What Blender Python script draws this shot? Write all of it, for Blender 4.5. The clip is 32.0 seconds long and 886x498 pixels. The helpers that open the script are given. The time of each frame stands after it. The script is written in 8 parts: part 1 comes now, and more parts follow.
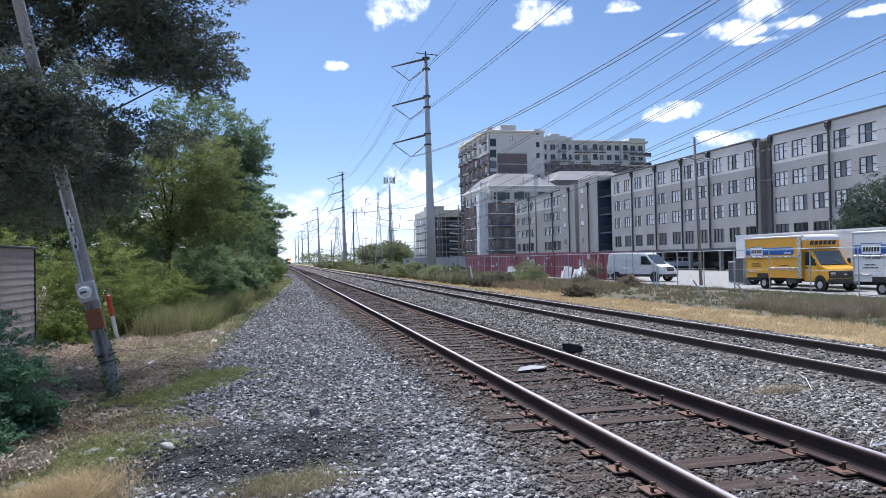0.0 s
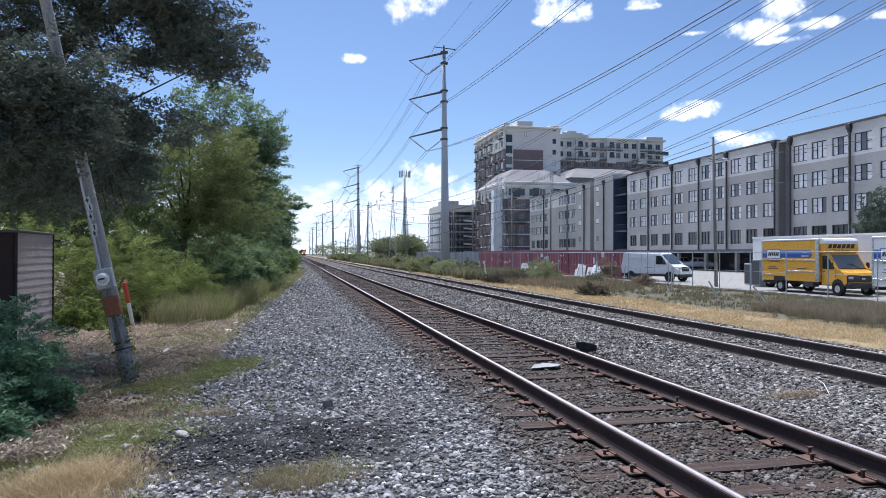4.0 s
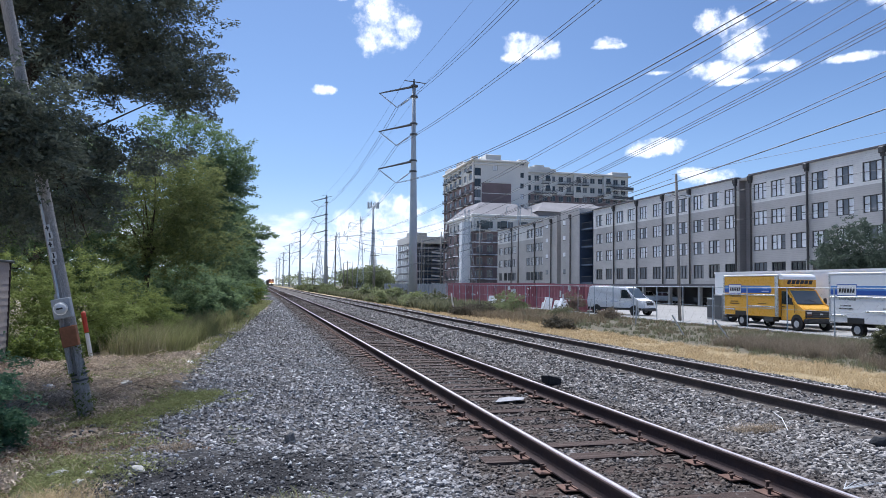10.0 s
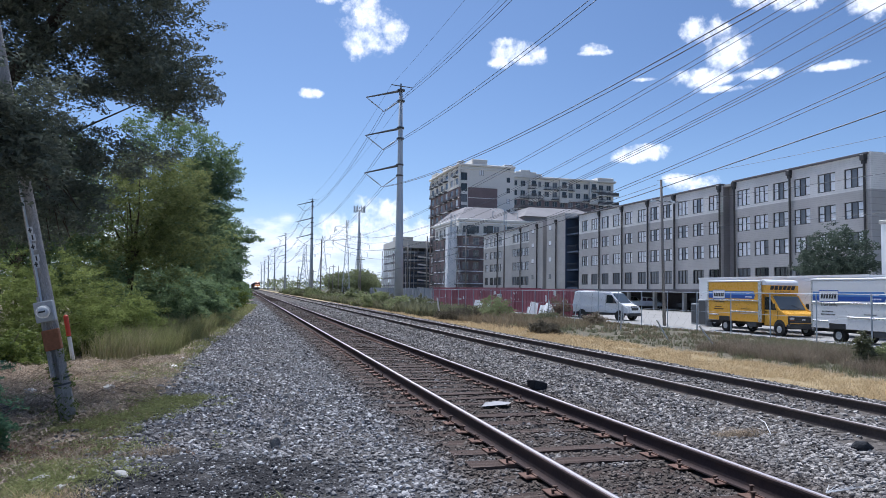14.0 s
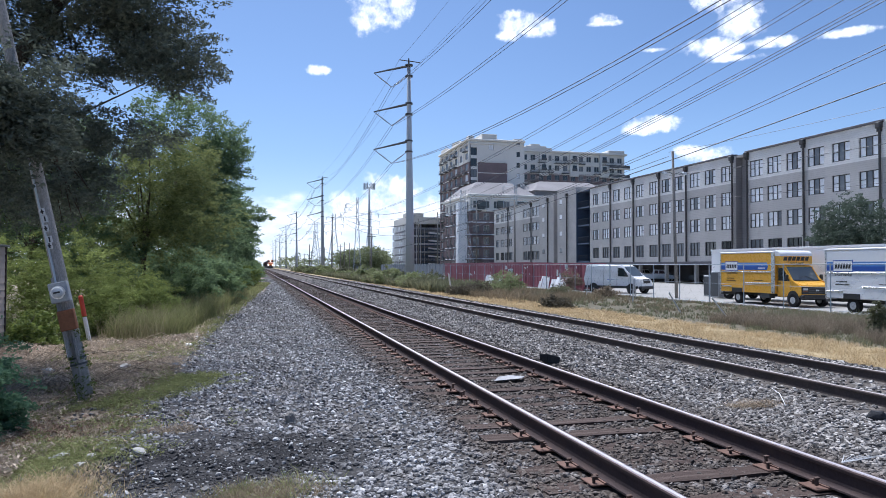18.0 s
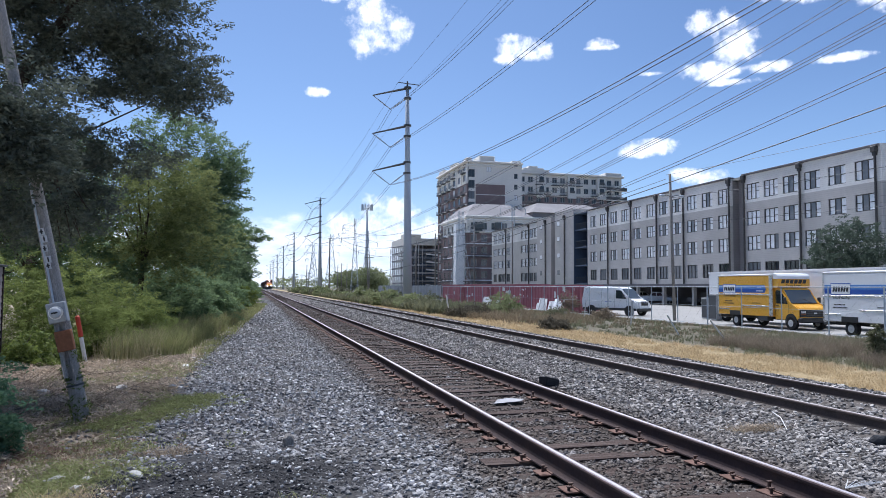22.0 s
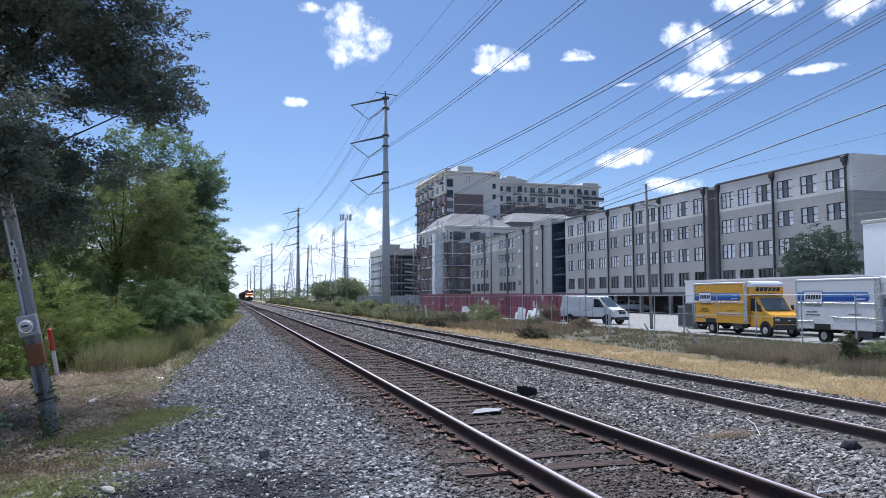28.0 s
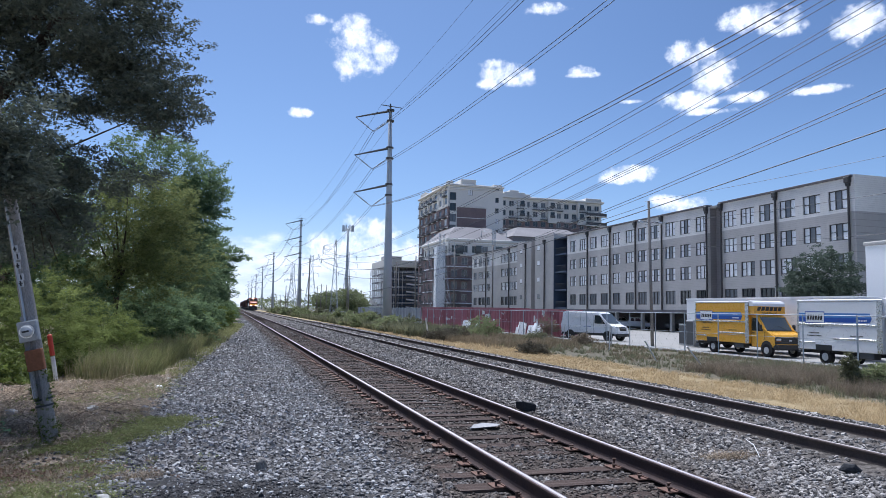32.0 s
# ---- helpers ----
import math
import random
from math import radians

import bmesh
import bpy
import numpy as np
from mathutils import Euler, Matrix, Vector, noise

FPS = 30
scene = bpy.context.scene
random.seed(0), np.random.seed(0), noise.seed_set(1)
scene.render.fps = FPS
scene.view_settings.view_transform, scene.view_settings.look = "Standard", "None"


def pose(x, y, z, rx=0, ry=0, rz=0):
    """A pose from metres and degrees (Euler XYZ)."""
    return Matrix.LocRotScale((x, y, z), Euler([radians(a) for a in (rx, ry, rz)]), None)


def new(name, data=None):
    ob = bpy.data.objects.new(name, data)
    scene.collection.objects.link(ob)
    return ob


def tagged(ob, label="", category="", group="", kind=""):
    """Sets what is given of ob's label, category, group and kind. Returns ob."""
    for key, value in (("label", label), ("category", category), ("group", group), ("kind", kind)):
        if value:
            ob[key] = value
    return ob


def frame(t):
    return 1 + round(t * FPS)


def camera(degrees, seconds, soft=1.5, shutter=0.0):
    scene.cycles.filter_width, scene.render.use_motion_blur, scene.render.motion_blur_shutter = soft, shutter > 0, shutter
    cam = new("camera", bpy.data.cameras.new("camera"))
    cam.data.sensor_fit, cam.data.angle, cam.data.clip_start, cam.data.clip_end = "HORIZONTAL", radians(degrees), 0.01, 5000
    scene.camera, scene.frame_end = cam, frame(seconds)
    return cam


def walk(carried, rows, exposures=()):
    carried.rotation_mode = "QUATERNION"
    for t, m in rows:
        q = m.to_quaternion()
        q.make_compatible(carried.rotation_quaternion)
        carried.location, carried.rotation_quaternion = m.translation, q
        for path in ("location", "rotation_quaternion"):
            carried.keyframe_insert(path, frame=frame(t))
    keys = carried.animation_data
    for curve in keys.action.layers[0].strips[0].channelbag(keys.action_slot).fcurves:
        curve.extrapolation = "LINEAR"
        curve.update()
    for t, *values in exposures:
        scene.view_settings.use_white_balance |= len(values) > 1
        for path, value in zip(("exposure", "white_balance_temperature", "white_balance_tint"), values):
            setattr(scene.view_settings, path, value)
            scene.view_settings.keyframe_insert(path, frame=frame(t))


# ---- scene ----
cam = camera(64.0, 32.0, 0.72)


def aim(x, y, z, yaw, pitch, lean):
    """A camera at x, y, z that looks yaw degrees to the right of +y and pitch degrees up, the picture leaning anticlockwise."""
    return pose(x, y, z, 90 + pitch, 0, -yaw) @ pose(0, 0, 0, 0, 0, -lean)


# seconds, eye, yaw, pitch, lean
PATH = [
    (0, -0.002, -0.006, 1.652, 12.991, 0.788, 1.207),
    (0.5, -0.004, -0.009, 1.653, 13.062, 0.656, 1.078),
    (1, -0.007, -0.007, 1.654, 13.141, 0.469, 0.668),
    (1.5, -0.012, -0.001, 1.654, 13.135, 0.325, 0.248),
    (2, -0.018, 0.009, 1.654, 13.000, 0.273, -0.206),
    (2.5, -0.023, 0.017, 1.655, 12.708, 0.309, -0.414),
    (3, -0.028, 0.023, 1.656, 12.328, 0.360, -0.413),
    (3.5, -0.030, 0.026, 1.657, 11.986, 0.371, -0.214),
    (5.5, -0.030, 0.028, 1.657, 11.835, 0.432, -0.033),
    (6, -0.029, 0.028, 1.657, 12.047, 0.631, -0.051),
    (6.5, -0.026, 0.025, 1.657, 12.365, 0.904, -0.069),
    (7, -0.022, 0.020, 1.658, 12.739, 1.227, -0.132),
    (7.5, -0.017, 0.011, 1.661, 13.154, 1.572, -0.364),
    (8, -0.014, 0.003, 1.664, 13.552, 1.965, -0.557),
    (8.5, -0.014, -0.002, 1.667, 13.844, 2.358, -0.736),
    (9, -0.017, -0.005, 1.669, 14.070, 2.696, -0.770),
    (9.5, -0.018, -0.010, 1.670, 14.290, 2.891, -0.749),
    (10, -0.016, -0.014, 1.670, 14.456, 2.958, -0.706),
    (10.5, -0.015, -0.017, 1.671, 14.560, 2.936, -0.724),
    (11, -0.014, -0.016, 1.671, 14.645, 2.907, -0.797),
    (11.5, -0.015, -0.012, 1.670, 14.784, 2.927, -0.790),
    (12, -0.016, -0.009, 1.669, 14.967, 3.014, -0.708),
    (12.5, -0.018, -0.011, 1.668, 15.150, 3.149, -0.567),
    (13, -0.021, -0.016, 1.669, 15.281, 3.323, -0.546),
    (13.5, -0.025, -0.020, 1.669, 15.440, 3.381, -0.761),
    (14, -0.028, -0.018, 1.670, 15.579, 3.327, -0.922),
    (14.5, -0.030, -0.011, 1.670, 15.679, 3.123, -1.009),
    (16.5, -0.029, -0.003, 1.669, 15.146, 2.031, -0.148),
    (17, -0.027, 0.004, 1.668, 14.938, 1.770, -0.101),
    (17.5, -0.025, 0.009, 1.666, 14.809, 1.547, -0.100),
    (18, -0.024, 0.013, 1.664, 14.735, 1.368, -0.102),
    (18.5, -0.023, 0.015, 1.664, 14.700, 1.287, -0.086),
    (19, -0.023, 0.018, 1.664, 14.671, 1.230, -0.143),
    (19.5, -0.027, 0.020, 1.665, 14.582, 1.282, -0.306),
    (20, -0.033, 0.021, 1.666, 14.556, 1.445, -0.452),
    (20.5, -0.040, 0.023, 1.666, 14.565, 1.786, -0.454),
    (21, -0.044, 0.026, 1.667, 14.724, 2.246, -0.464),
    (21.5, -0.048, 0.028, 1.669, 14.864, 2.726, -0.345),
    (22, -0.051, 0.026, 1.669, 14.932, 3.091, -0.330),
    (22.5, -0.053, 0.021, 1.669, 14.936, 3.339, -0.411),
    (23, -0.053, 0.017, 1.669, 14.931, 3.480, -0.410),
    (23.5, -0.051, 0.015, 1.670, 15.110, 3.563, -0.343),
    (24, -0.048, 0.016, 1.670, 15.369, 3.617, -0.222),
    (24.5, -0.045, 0.014, 1.670, 15.606, 3.624, 0.007),
    (25, -0.042, 0.012, 1.670, 15.735, 3.605, 0.155),
    (25.5, -0.038, 0.010, 1.670, 15.823, 3.539, 0.335),
    (27.5, -0.035, 0.009, 1.671, 16.519, 3.687, 0.063),
    (28, -0.033, 0.006, 1.673, 16.642, 3.887, 0.039),
    (28.5, -0.031, -0.001, 1.676, 16.728, 4.158, -0.015),
    (29, -0.030, -0.010, 1.679, 16.775, 4.464, -0.095),
    (29.5, -0.030, -0.016, 1.682, 16.868, 4.750, -0.231),
    (30, -0.030, -0.017, 1.683, 16.929, 4.944, -0.271),
    (30.5, -0.029, -0.012, 1.684, 16.995, 5.010, -0.415),
    (31, -0.029, -0.008, 1.684, 16.957, 4.991, -0.584),
    (31.5, -0.029, -0.006, 1.684, 16.757, 4.949, -0.852),
    (32, -0.033, -0.009, 1.684, 16.474, 4.925, -1.117),
]
EXPOSURE = [(0.0, 0.53, 5970, 12), (3.0, 0.47, 5970, 12), (5.5, 0.51, 5970, 12), (9.0, 0.47, 5920, 12), (12.0, 0.41, 5870, 12), (14.0, 0.34, 5870, 12), (17.0, 0.50, 5870, 12), (21.0, 0.48, 5920, 12), (29.0, 0.35, 5820, 12), (32.0, 0.35, 5820, 12)]
walk(cam, [(r[0], aim(*r[1:])) for r in PATH], EXPOSURE)

# ---- sun and sky ----
SUN_ELEVATION, SUN_AZIMUTH = radians(62), radians(-3)   # azimuth clockwise from +y
sun_way = Vector((math.sin(SUN_AZIMUTH) * math.cos(SUN_ELEVATION), math.cos(SUN_AZIMUTH) * math.cos(SUN_ELEVATION), math.sin(SUN_ELEVATION)))
sun = new("sun", bpy.data.lights.new("sun", "SUN"))
sun.data.energy, sun.data.angle, sun.data.color = 5.4, radians(36), (1.0, 0.975, 0.945)
sun.matrix_world = Matrix.Translation((0, 0, 60)) @ sun_way.to_track_quat("Z", "Y").to_matrix().to_4x4()


class Net:
    """Short calls for a node tree."""

    def __init__(self, tree):
        self.t = tree
        self.t.nodes.clear()

    def n(self, kind, **kw):
        node = self.t.nodes.new(kind)
        for k, v in kw.items():
            if k == "op":
                node.operation = v
            elif k == "blend":
                node.blend_type = v
            elif k == "data":
                node.data_type = v
        return node

    def l(self, a, b):
        self.t.links.new(a, b)

    def put(self, sock, v):
        if isinstance(v, (int, float)):
            sock.default_value = v
        elif isinstance(v, (tuple, list)):
            sock.default_value = (*v, 1.0) if len(v) == 3 and len(sock.default_value) == 4 else v
        elif v is not None:
            self.l(v, sock)

    def math(self, op, a, b=None, c=None, clamp=False):
        m = self.n("ShaderNodeMath", op=op)
        m.use_clamp = clamp
        for s, v in zip(m.inputs, (a, b, c)):
            self.put(s, v)
        return m.outputs[0]

    def vmath(self, op, a, b=None):
        m = self.n("ShaderNodeVectorMath", op=op)
        self.put(m.inputs[0], a)
        self.put(m.inputs[1], b)
        return m.outputs["Value"] if op in ("DOT_PRODUCT", "LENGTH", "DISTANCE") else m.outputs[0]

    def noise(self, vec, scale, detail=4.0, rough=0.55, distort=0.0):
        m = self.n("ShaderNodeTexNoise")
        self.put(m.inputs["Vector"], vec)
        for k, v in (("Scale", scale), ("Detail", detail), ("Roughness", rough), ("Distortion", distort)):
            m.inputs[k].default_value = v
        return m.outputs["Fac"]

    def voronoi(self, vec, scale, feature="F1", out="Distance", rand=1.0):
        m = self.n("ShaderNodeTexVoronoi")
        m.feature = feature
        self.put(m.inputs["Vector"], vec)
        m.inputs["Scale"].default_value = scale
        m.inputs["Randomness"].default_value = rand
        return m.outputs[out]

    def step(self, v, lo, hi):
        m = self.n("ShaderNodeMapRange")
        m.interpolation_type = "SMOOTHSTEP"
        self.put(m.inputs[0], v)
        m.inputs[1].default_value, m.inputs[2].default_value = lo, hi
        m.inputs[3].default_value, m.inputs[4].default_value = 0.0, 1.0
        return m.outputs[0]

    def ramp(self, v, lo, hi, a, b):
        m = self.n("ShaderNodeMapRange")
        self.put(m.inputs[0], v)
        for s, x in zip(m.inputs[1:5], (lo, hi, a, b)):
            s.default_value = x
        return m.outputs[0]

    def mix(self, f, a, b, blend="MIX"):
        m = self.n("ShaderNodeMix", data="RGBA", blend=blend)
        self.put(m.inputs[0], f)
        self.put(m.inputs[6], a)
        self.put(m.inputs[7], b)
        return m.outputs[2]

    def xyz(self, vec):
        m = self.n("ShaderNodeSeparateXYZ")
        self.l(vec, m.inputs[0])
        return m.outputs

    def place(self, kind="Object"):
        return self.n("ShaderNodeTexCoord").outputs[kind]

    def mapped(self, vec, scale):
        m = self.n("ShaderNodeMapping")
        self.l(vec, m.inputs[0])
        m.inputs["Scale"].default_value = scale
        return m.outputs[0]


world = bpy.data.worlds.new("sky")
scene.world = world
world.use_nodes = True
w = Net(world.node_tree)
way = w.place("Generated")
sky = w.n("ShaderNodeTexSky")
sky.sky_type, sky.sun_disc = "NISHITA", False
sky.sun_elevation, sky.sun_rotation = SUN_ELEVATION, SUN_AZIMUTH
sky.air_density, sky.dust_density, sky.ozone_density = 0.84, 0.35, 3.2
blue = sky.outputs[0]
dx, dy, dz = w.xyz(way)
billow = w.noise(way, 22.0, 6.0, 0.62)
puff = w.noise(way, 60.0, 4.0, 0.6)
edge = w.math("ADD", w.math("MULTIPLY", w.math("SUBTRACT", billow, 0.5), 4.4), w.math("MULTIPLY", w.math("SUBTRACT", puff, 0.5), 3.0))
# single fair-weather clouds: yaw from +y, height, half width and half height in degrees
CLOUDS = [(9.3, 20.5, 2.0, 2.1), (8.2, 19.2, 0.9, 0.8), (10.9, 20.3, 1.1, 1.0), (5.9, 22.4, 0.9, 0.4), (21.5, 18.8, 1.9, 0.85), (20.5, 19.6, 1.1, 0.4), (20.2, 18.1, 0.9, 0.45), (27.4, 18.9, 0.9, 0.4),
          (27.6, 18.6, 1.1, 0.25), (4.7, 15.3, 0.85, 0.36), (37.6, 17.9, 1.5, 1.7), (36.5, 19.5, 2.0, 1.0), (36.1, 16.2, 2.2, 0.7), (39.0, 16.1, 3.4, 0.36), (31.3, 16.4, 1.0, 0.18), (44.9, 16.1, 1.7, 0.3),
          (37.1, 15.3, 1.8, 0.25), (31.5, 10.9, 1.9, 0.55), (30.4, 10.5, 1.3, 0.36), (34.8, 8.5, 1.8, 0.62), (33.6, 8.8, 0.9, 0.4), (40.5, 21.6, 2.6, 0.8), (42.5, 20.6, 1.4, 0.5), (47.8, 20.2, 1.6, 1.2), (24.5, 23.6, 1.6, 0.4),
          (9.8, 5.3, 2.4, 1.65), (8.4, 4.7, 1.8, 1.4), (11.1, 6.1, 1.5, 1.0), (14.1, 4.3, 1.5, 1.2), (3.2, 3.6, 1.6, 0.7), (6.0, 3.2, 1.8, 0.9),
          (9.2, 5.4, 1.3, 1.5), (6.9, 5.0, 1.2, 0.9), (7.6, 3.9, 2.6, 1.1), (11.2, 3.9, 1.6, 1.2)]
cover = None
for yaw, up, half, tall in CLOUDS:
    a, e = radians(yaw), radians(up)
    centre = (math.sin(a) * math.cos(e), math.cos(a) * math.cos(e), math.sin(e))
    side = (math.cos(a), -math.sin(a), 0.0)
    rise = (-math.sin(a) * math.sin(e), -math.cos(a) * math.sin(e), math.cos(e))
    u = w.math("DIVIDE", w.vmath("DOT_PRODUCT", way, side), math.sin(radians(half)))
    v = w.math("DIVIDE", w.vmath("DOT_PRODUCT", w.vmath("SUBTRACT", way, centre), rise), math.sin(radians(tall)))
    r = w.math("ADD", w.math("MULTIPLY", u, u), w.math("MULTIPLY", v, v))
    front = w.step(w.vmath("DOT_PRODUCT", way, centre), 0.9, 0.95)
    one = w.math("MULTIPLY", w.step(w.math("ADD", w.math("SUBTRACT", 1.0, r), edge), -0.55, 1.25), front)
    cover = one if cover is None else w.math("MAXIMUM", cover, one)
# banks of cloud low over the distance
low = w.math("SUBTRACT", 1.0, w.step(dz, 0.02, 0.13))
bank = w.step(w.math("ADD", w.math("ADD", w.noise(w.mapped(way, (1, 1, 1.8)), 7.0, 7.0, 0.6), w.math("MULTIPLY", low, 0.42)), -0.62), 0.0, 0.16)
bank = w.math("MULTIPLY", bank, w.step(low, 0.0, 0.25))
white = w.mix(w.step(puff, 0.3, 0.7), (8.2, 8.6, 9.4), (10.8, 10.9, 11.2))
deep = w.mix(w.step(dz, 0.16, 0.42), (1.0, 1.0, 1.0), (0.86, 0.88, 0.91))
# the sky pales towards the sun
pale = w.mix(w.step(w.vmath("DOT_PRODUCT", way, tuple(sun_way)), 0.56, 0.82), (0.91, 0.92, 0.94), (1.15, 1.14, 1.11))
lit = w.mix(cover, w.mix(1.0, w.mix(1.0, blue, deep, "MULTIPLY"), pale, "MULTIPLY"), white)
lit = w.mix(w.math("MULTIPLY", bank, 0.75), lit, w.mix(w.step(w.noise(w.mapped(way, (1, 1, 3.0)), 16.0, 5.0, 0.6), 0.36, 0.62), (6.9, 7.5, 8.6), (10.2, 10.4, 10.8)))
# pale haze towards the horizon
lit = w.mix(w.math("MULTIPLY", w.math("SUBTRACT", 1.0, w.step(dz, -0.02, 0.16)), 0.4), lit, (6.4, 7.6, 9.2))
ground_glow = w.step(dz, -0.03, 0.0)
lit = w.mix(ground_glow, (1.1, 1.1, 1.0), lit)
bg = w.n("ShaderNodeBackground")
w.l(lit, bg.inputs[0])
bg.inputs[1].default_value = 0.094
out = w.n("ShaderNodeOutputWorld")
w.l(bg.outputs[0], out.inputs[0])

# ---- materials ----


def material(name, base=(0.5, 0.5, 0.5), rough=0.7, metal=0.0):
    m = bpy.data.materials.new(name)
    m.use_nodes = True
    g = Net(m.node_tree)
    b = g.n("ShaderNodeBsdfPrincipled")
    o = g.n("ShaderNodeOutputMaterial")
    g.l(b.outputs[0], o.inputs[0])
    g.put(b.inputs["Base Color"], base)
    b.inputs["Roughness"].default_value, b.inputs["Metallic"].default_value = rough, metal
    return m, g, b


def bump(g, b, height, strength=0.4, dist=0.02):
    n = g.n("ShaderNodeBump")
    n.inputs["Strength"].default_value, n.inputs["Distance"].default_value = strength, dist
    g.l(height, n.inputs["Height"])
    g.l(n.outputs[0], b.inputs["Normal"])


def worn(name, base, rough=0.7, metal=0.0, grain=30.0, blotch=2.0, amount=0.25, bumps=0.25, stretch=(1, 1, 1), dirt=None, kind="Object"):
    """A surface with grain and larger stains; dirt is the colour of the stains."""
    m, g, b = material(name, base, rough, metal)
    p = g.mapped(g.place(kind), stretch)
    fine, wide = g.noise(p, grain, 5.0, 0.6), g.noise(p, blotch, 5.0, 0.6)
    dark = dirt or tuple(c * 0.45 for c in base)
    swing = min(1.0, amount * 4)
    light = tuple(min(1.0, c * (1 + 0.18 * swing)) for c in base)
    c = g.mix(g.step(fine, 0.3, 0.75), tuple(c * (1 - amount) for c in base), light)
    c = g.mix(g.math("MULTIPLY", g.step(wide, 0.48, 0.75), min(1.0, amount * 2.2)), c, dark)
    info = g.n("ShaderNodeObjectInfo").outputs["Random"]
    c = g.mix(0.35, c, g.mix(info, tuple(x * (1 - 0.25 * swing) for x in base), light))
    g.l(c, b.inputs["Base Color"])
    g.l(g.ramp(fine, 0.2, 0.8, max(0.05, rough - 0.12), min(1.0, rough + 0.1)), b.inputs["Roughness"])
    if rough >= 0.85:
        b.inputs["Specular IOR Level"].default_value = 0.15
    if bumps:
        bump(g, b, fine, bumps, 0.01)
    return m


def leafy(name, dark, light, trans=0.35, rough=0.55, gloss=0.2):
    """Leaves: their colour varies from leaf to leaf and over the crown, and light shines through them."""
    m, g, b = material(name, dark, rough)
    b.inputs["Specular IOR Level"].default_value = gloss
    rnd = g.n("ShaderNodeNewGeometry").outputs["Random Per Island"]
    wide = g.noise(g.place("Object"), 1.5, 3.0, 0.6)
    c = g.mix(g.step(g.math("ADD", g.math("MULTIPLY", rnd, 0.45), g.math("MULTIPLY", wide, 0.85)), 0.38, 0.95), dark, light)
    g.l(c, b.inputs["Base Color"])
    t = g.n("ShaderNodeBsdfTranslucent")
    g.l(g.mix(0.5, c, light), t.inputs[0])
    s = g.n("ShaderNodeMixShader")
    s.inputs[0].default_value = trans
    g.l(b.outputs[0], s.inputs[1])
    g.l(t.outputs[0], s.inputs[2])
    out_node = [n for n in g.t.nodes if n.type == "OUTPUT_MATERIAL"][0]
    g.l(s.outputs[0], out_node.inputs[0])
    return m


def ground_material():
    m, g, b = material("ground", (0.2, 0.19, 0.17), 0.95)
    b.inputs["Specular IOR Level"].default_value = 0.1
    p = g.place("Object")
    x, y, z = g.xyz(p)
    wob = g.math("MULTIPLY", g.math("SUBTRACT", g.noise(p, 0.55, 4.0, 0.6), 0.5), 2.2)
    fine = g.noise(p, 55.0, 3.0, 0.7)
    mid = g.noise(p, 6.0, 5.0, 0.65)
    wide = g.noise(p, 0.7, 4.0, 0.6)
    stones = g.voronoi(p, 19.0, "F1", "Color")
    gaps = g.voronoi(p, 19.0, "F1", "Distance")
    tone = g.xyz(stones)[0]
    # dark tones and near-black gaps put the stones' self-shadow into the colour
    ballast = g.mix(tone, (0.04, 0.04, 0.043), (0.21, 0.208, 0.213))
    ballast = g.mix(g.step(gaps, 0.2, 0.55), ballast, (0.04, 0.04, 0.042))
    ballast = g.mix(g.math("MULTIPLY", g.step(wide, 0.45, 0.7), 0.5), ballast, (0.13, 0.115, 0.10))
    ballast = g.mix(g.math("MULTIPLY", g.step(mid, 0.42, 0.62), 0.55), ballast, (0.075, 0.07, 0.068))
    dirt = g.mix(g.step(mid, 0.3, 0.7), (0.2, 0.16, 0.125), (0.42, 0.345, 0.27))
    dirt = g.mix(g.step(fine, 0.5, 0.8), dirt, (0.42, 0.38, 0.32))
    moss = g.mix(g.step(mid, 0.3, 0.7), (0.15, 0.15, 0.07), (0.32, 0.30, 0.155))
    left = g.mix(g.step(g.noise(p, 1.1, 4.0, 0.6), 0.5, 0.66), dirt, moss)
    straw = g.mix(g.step(mid, 0.25, 0.75), (0.22, 0.17, 0.095), (0.37, 0.295, 0.175))
    weeds = g.mix(g.step(mid, 0.3, 0.7), (0.075, 0.068, 0.05), (0.165, 0.15, 0.112))
    xs = g.math("ADD", x, wob)
    # browner bed from the tracks' middle on, darkened for self-shadow too
    ballast = g.mix(g.math("MULTIPLY", g.step(x, 4.3, 5.0), 0.7), ballast, g.mix(tone, (0.04, 0.034, 0.03), (0.175, 0.155, 0.14)))
    inside = g.math("SUBTRACT", 1.0, g.step(g.math("ABSOLUTE", g.math("SUBTRACT", x, 3.29)), 1.25, 1.8))
    ballast = g.mix(g.math("MULTIPLY", inside, 0.8), ballast, (0.06, 0.047, 0.04))
    c = g.mix(g.step(g.math("SUBTRACT", xs, g.ramp(y, 16.0, 52.0, 0.0, 2.2)), -2.1, -1.1), left, ballast)
    c = g.mix(g.step(xs, 9.9, 10.7), c, straw)
    c = g.mix(g.step(xs, 14.3, 15.6), c, weeds)
    soot = g.math("MULTIPLY", g.step(g.math("SUBTRACT", 1.0, g.vmath("LENGTH", g.mapped(g.vmath("SUBTRACT", p, (-0.38, 6.4, 0.0)), (0.62, 1.0, 0.0)))), -0.2, 0.5), g.step(g.noise(p, 2.6, 4.0, 0.65), 0.3, 0.55))
    c = g.mix(g.math("MULTIPLY", soot, 0.97), c, (0.018, 0.018, 0.02))
    g.l(c, b.inputs["Base Color"])
    bump(g, b, g.math("ADD", g.math("MULTIPLY", gaps, -0.6), g.math("MULTIPLY", fine, 0.5)), 0.6, 0.04)
    return m


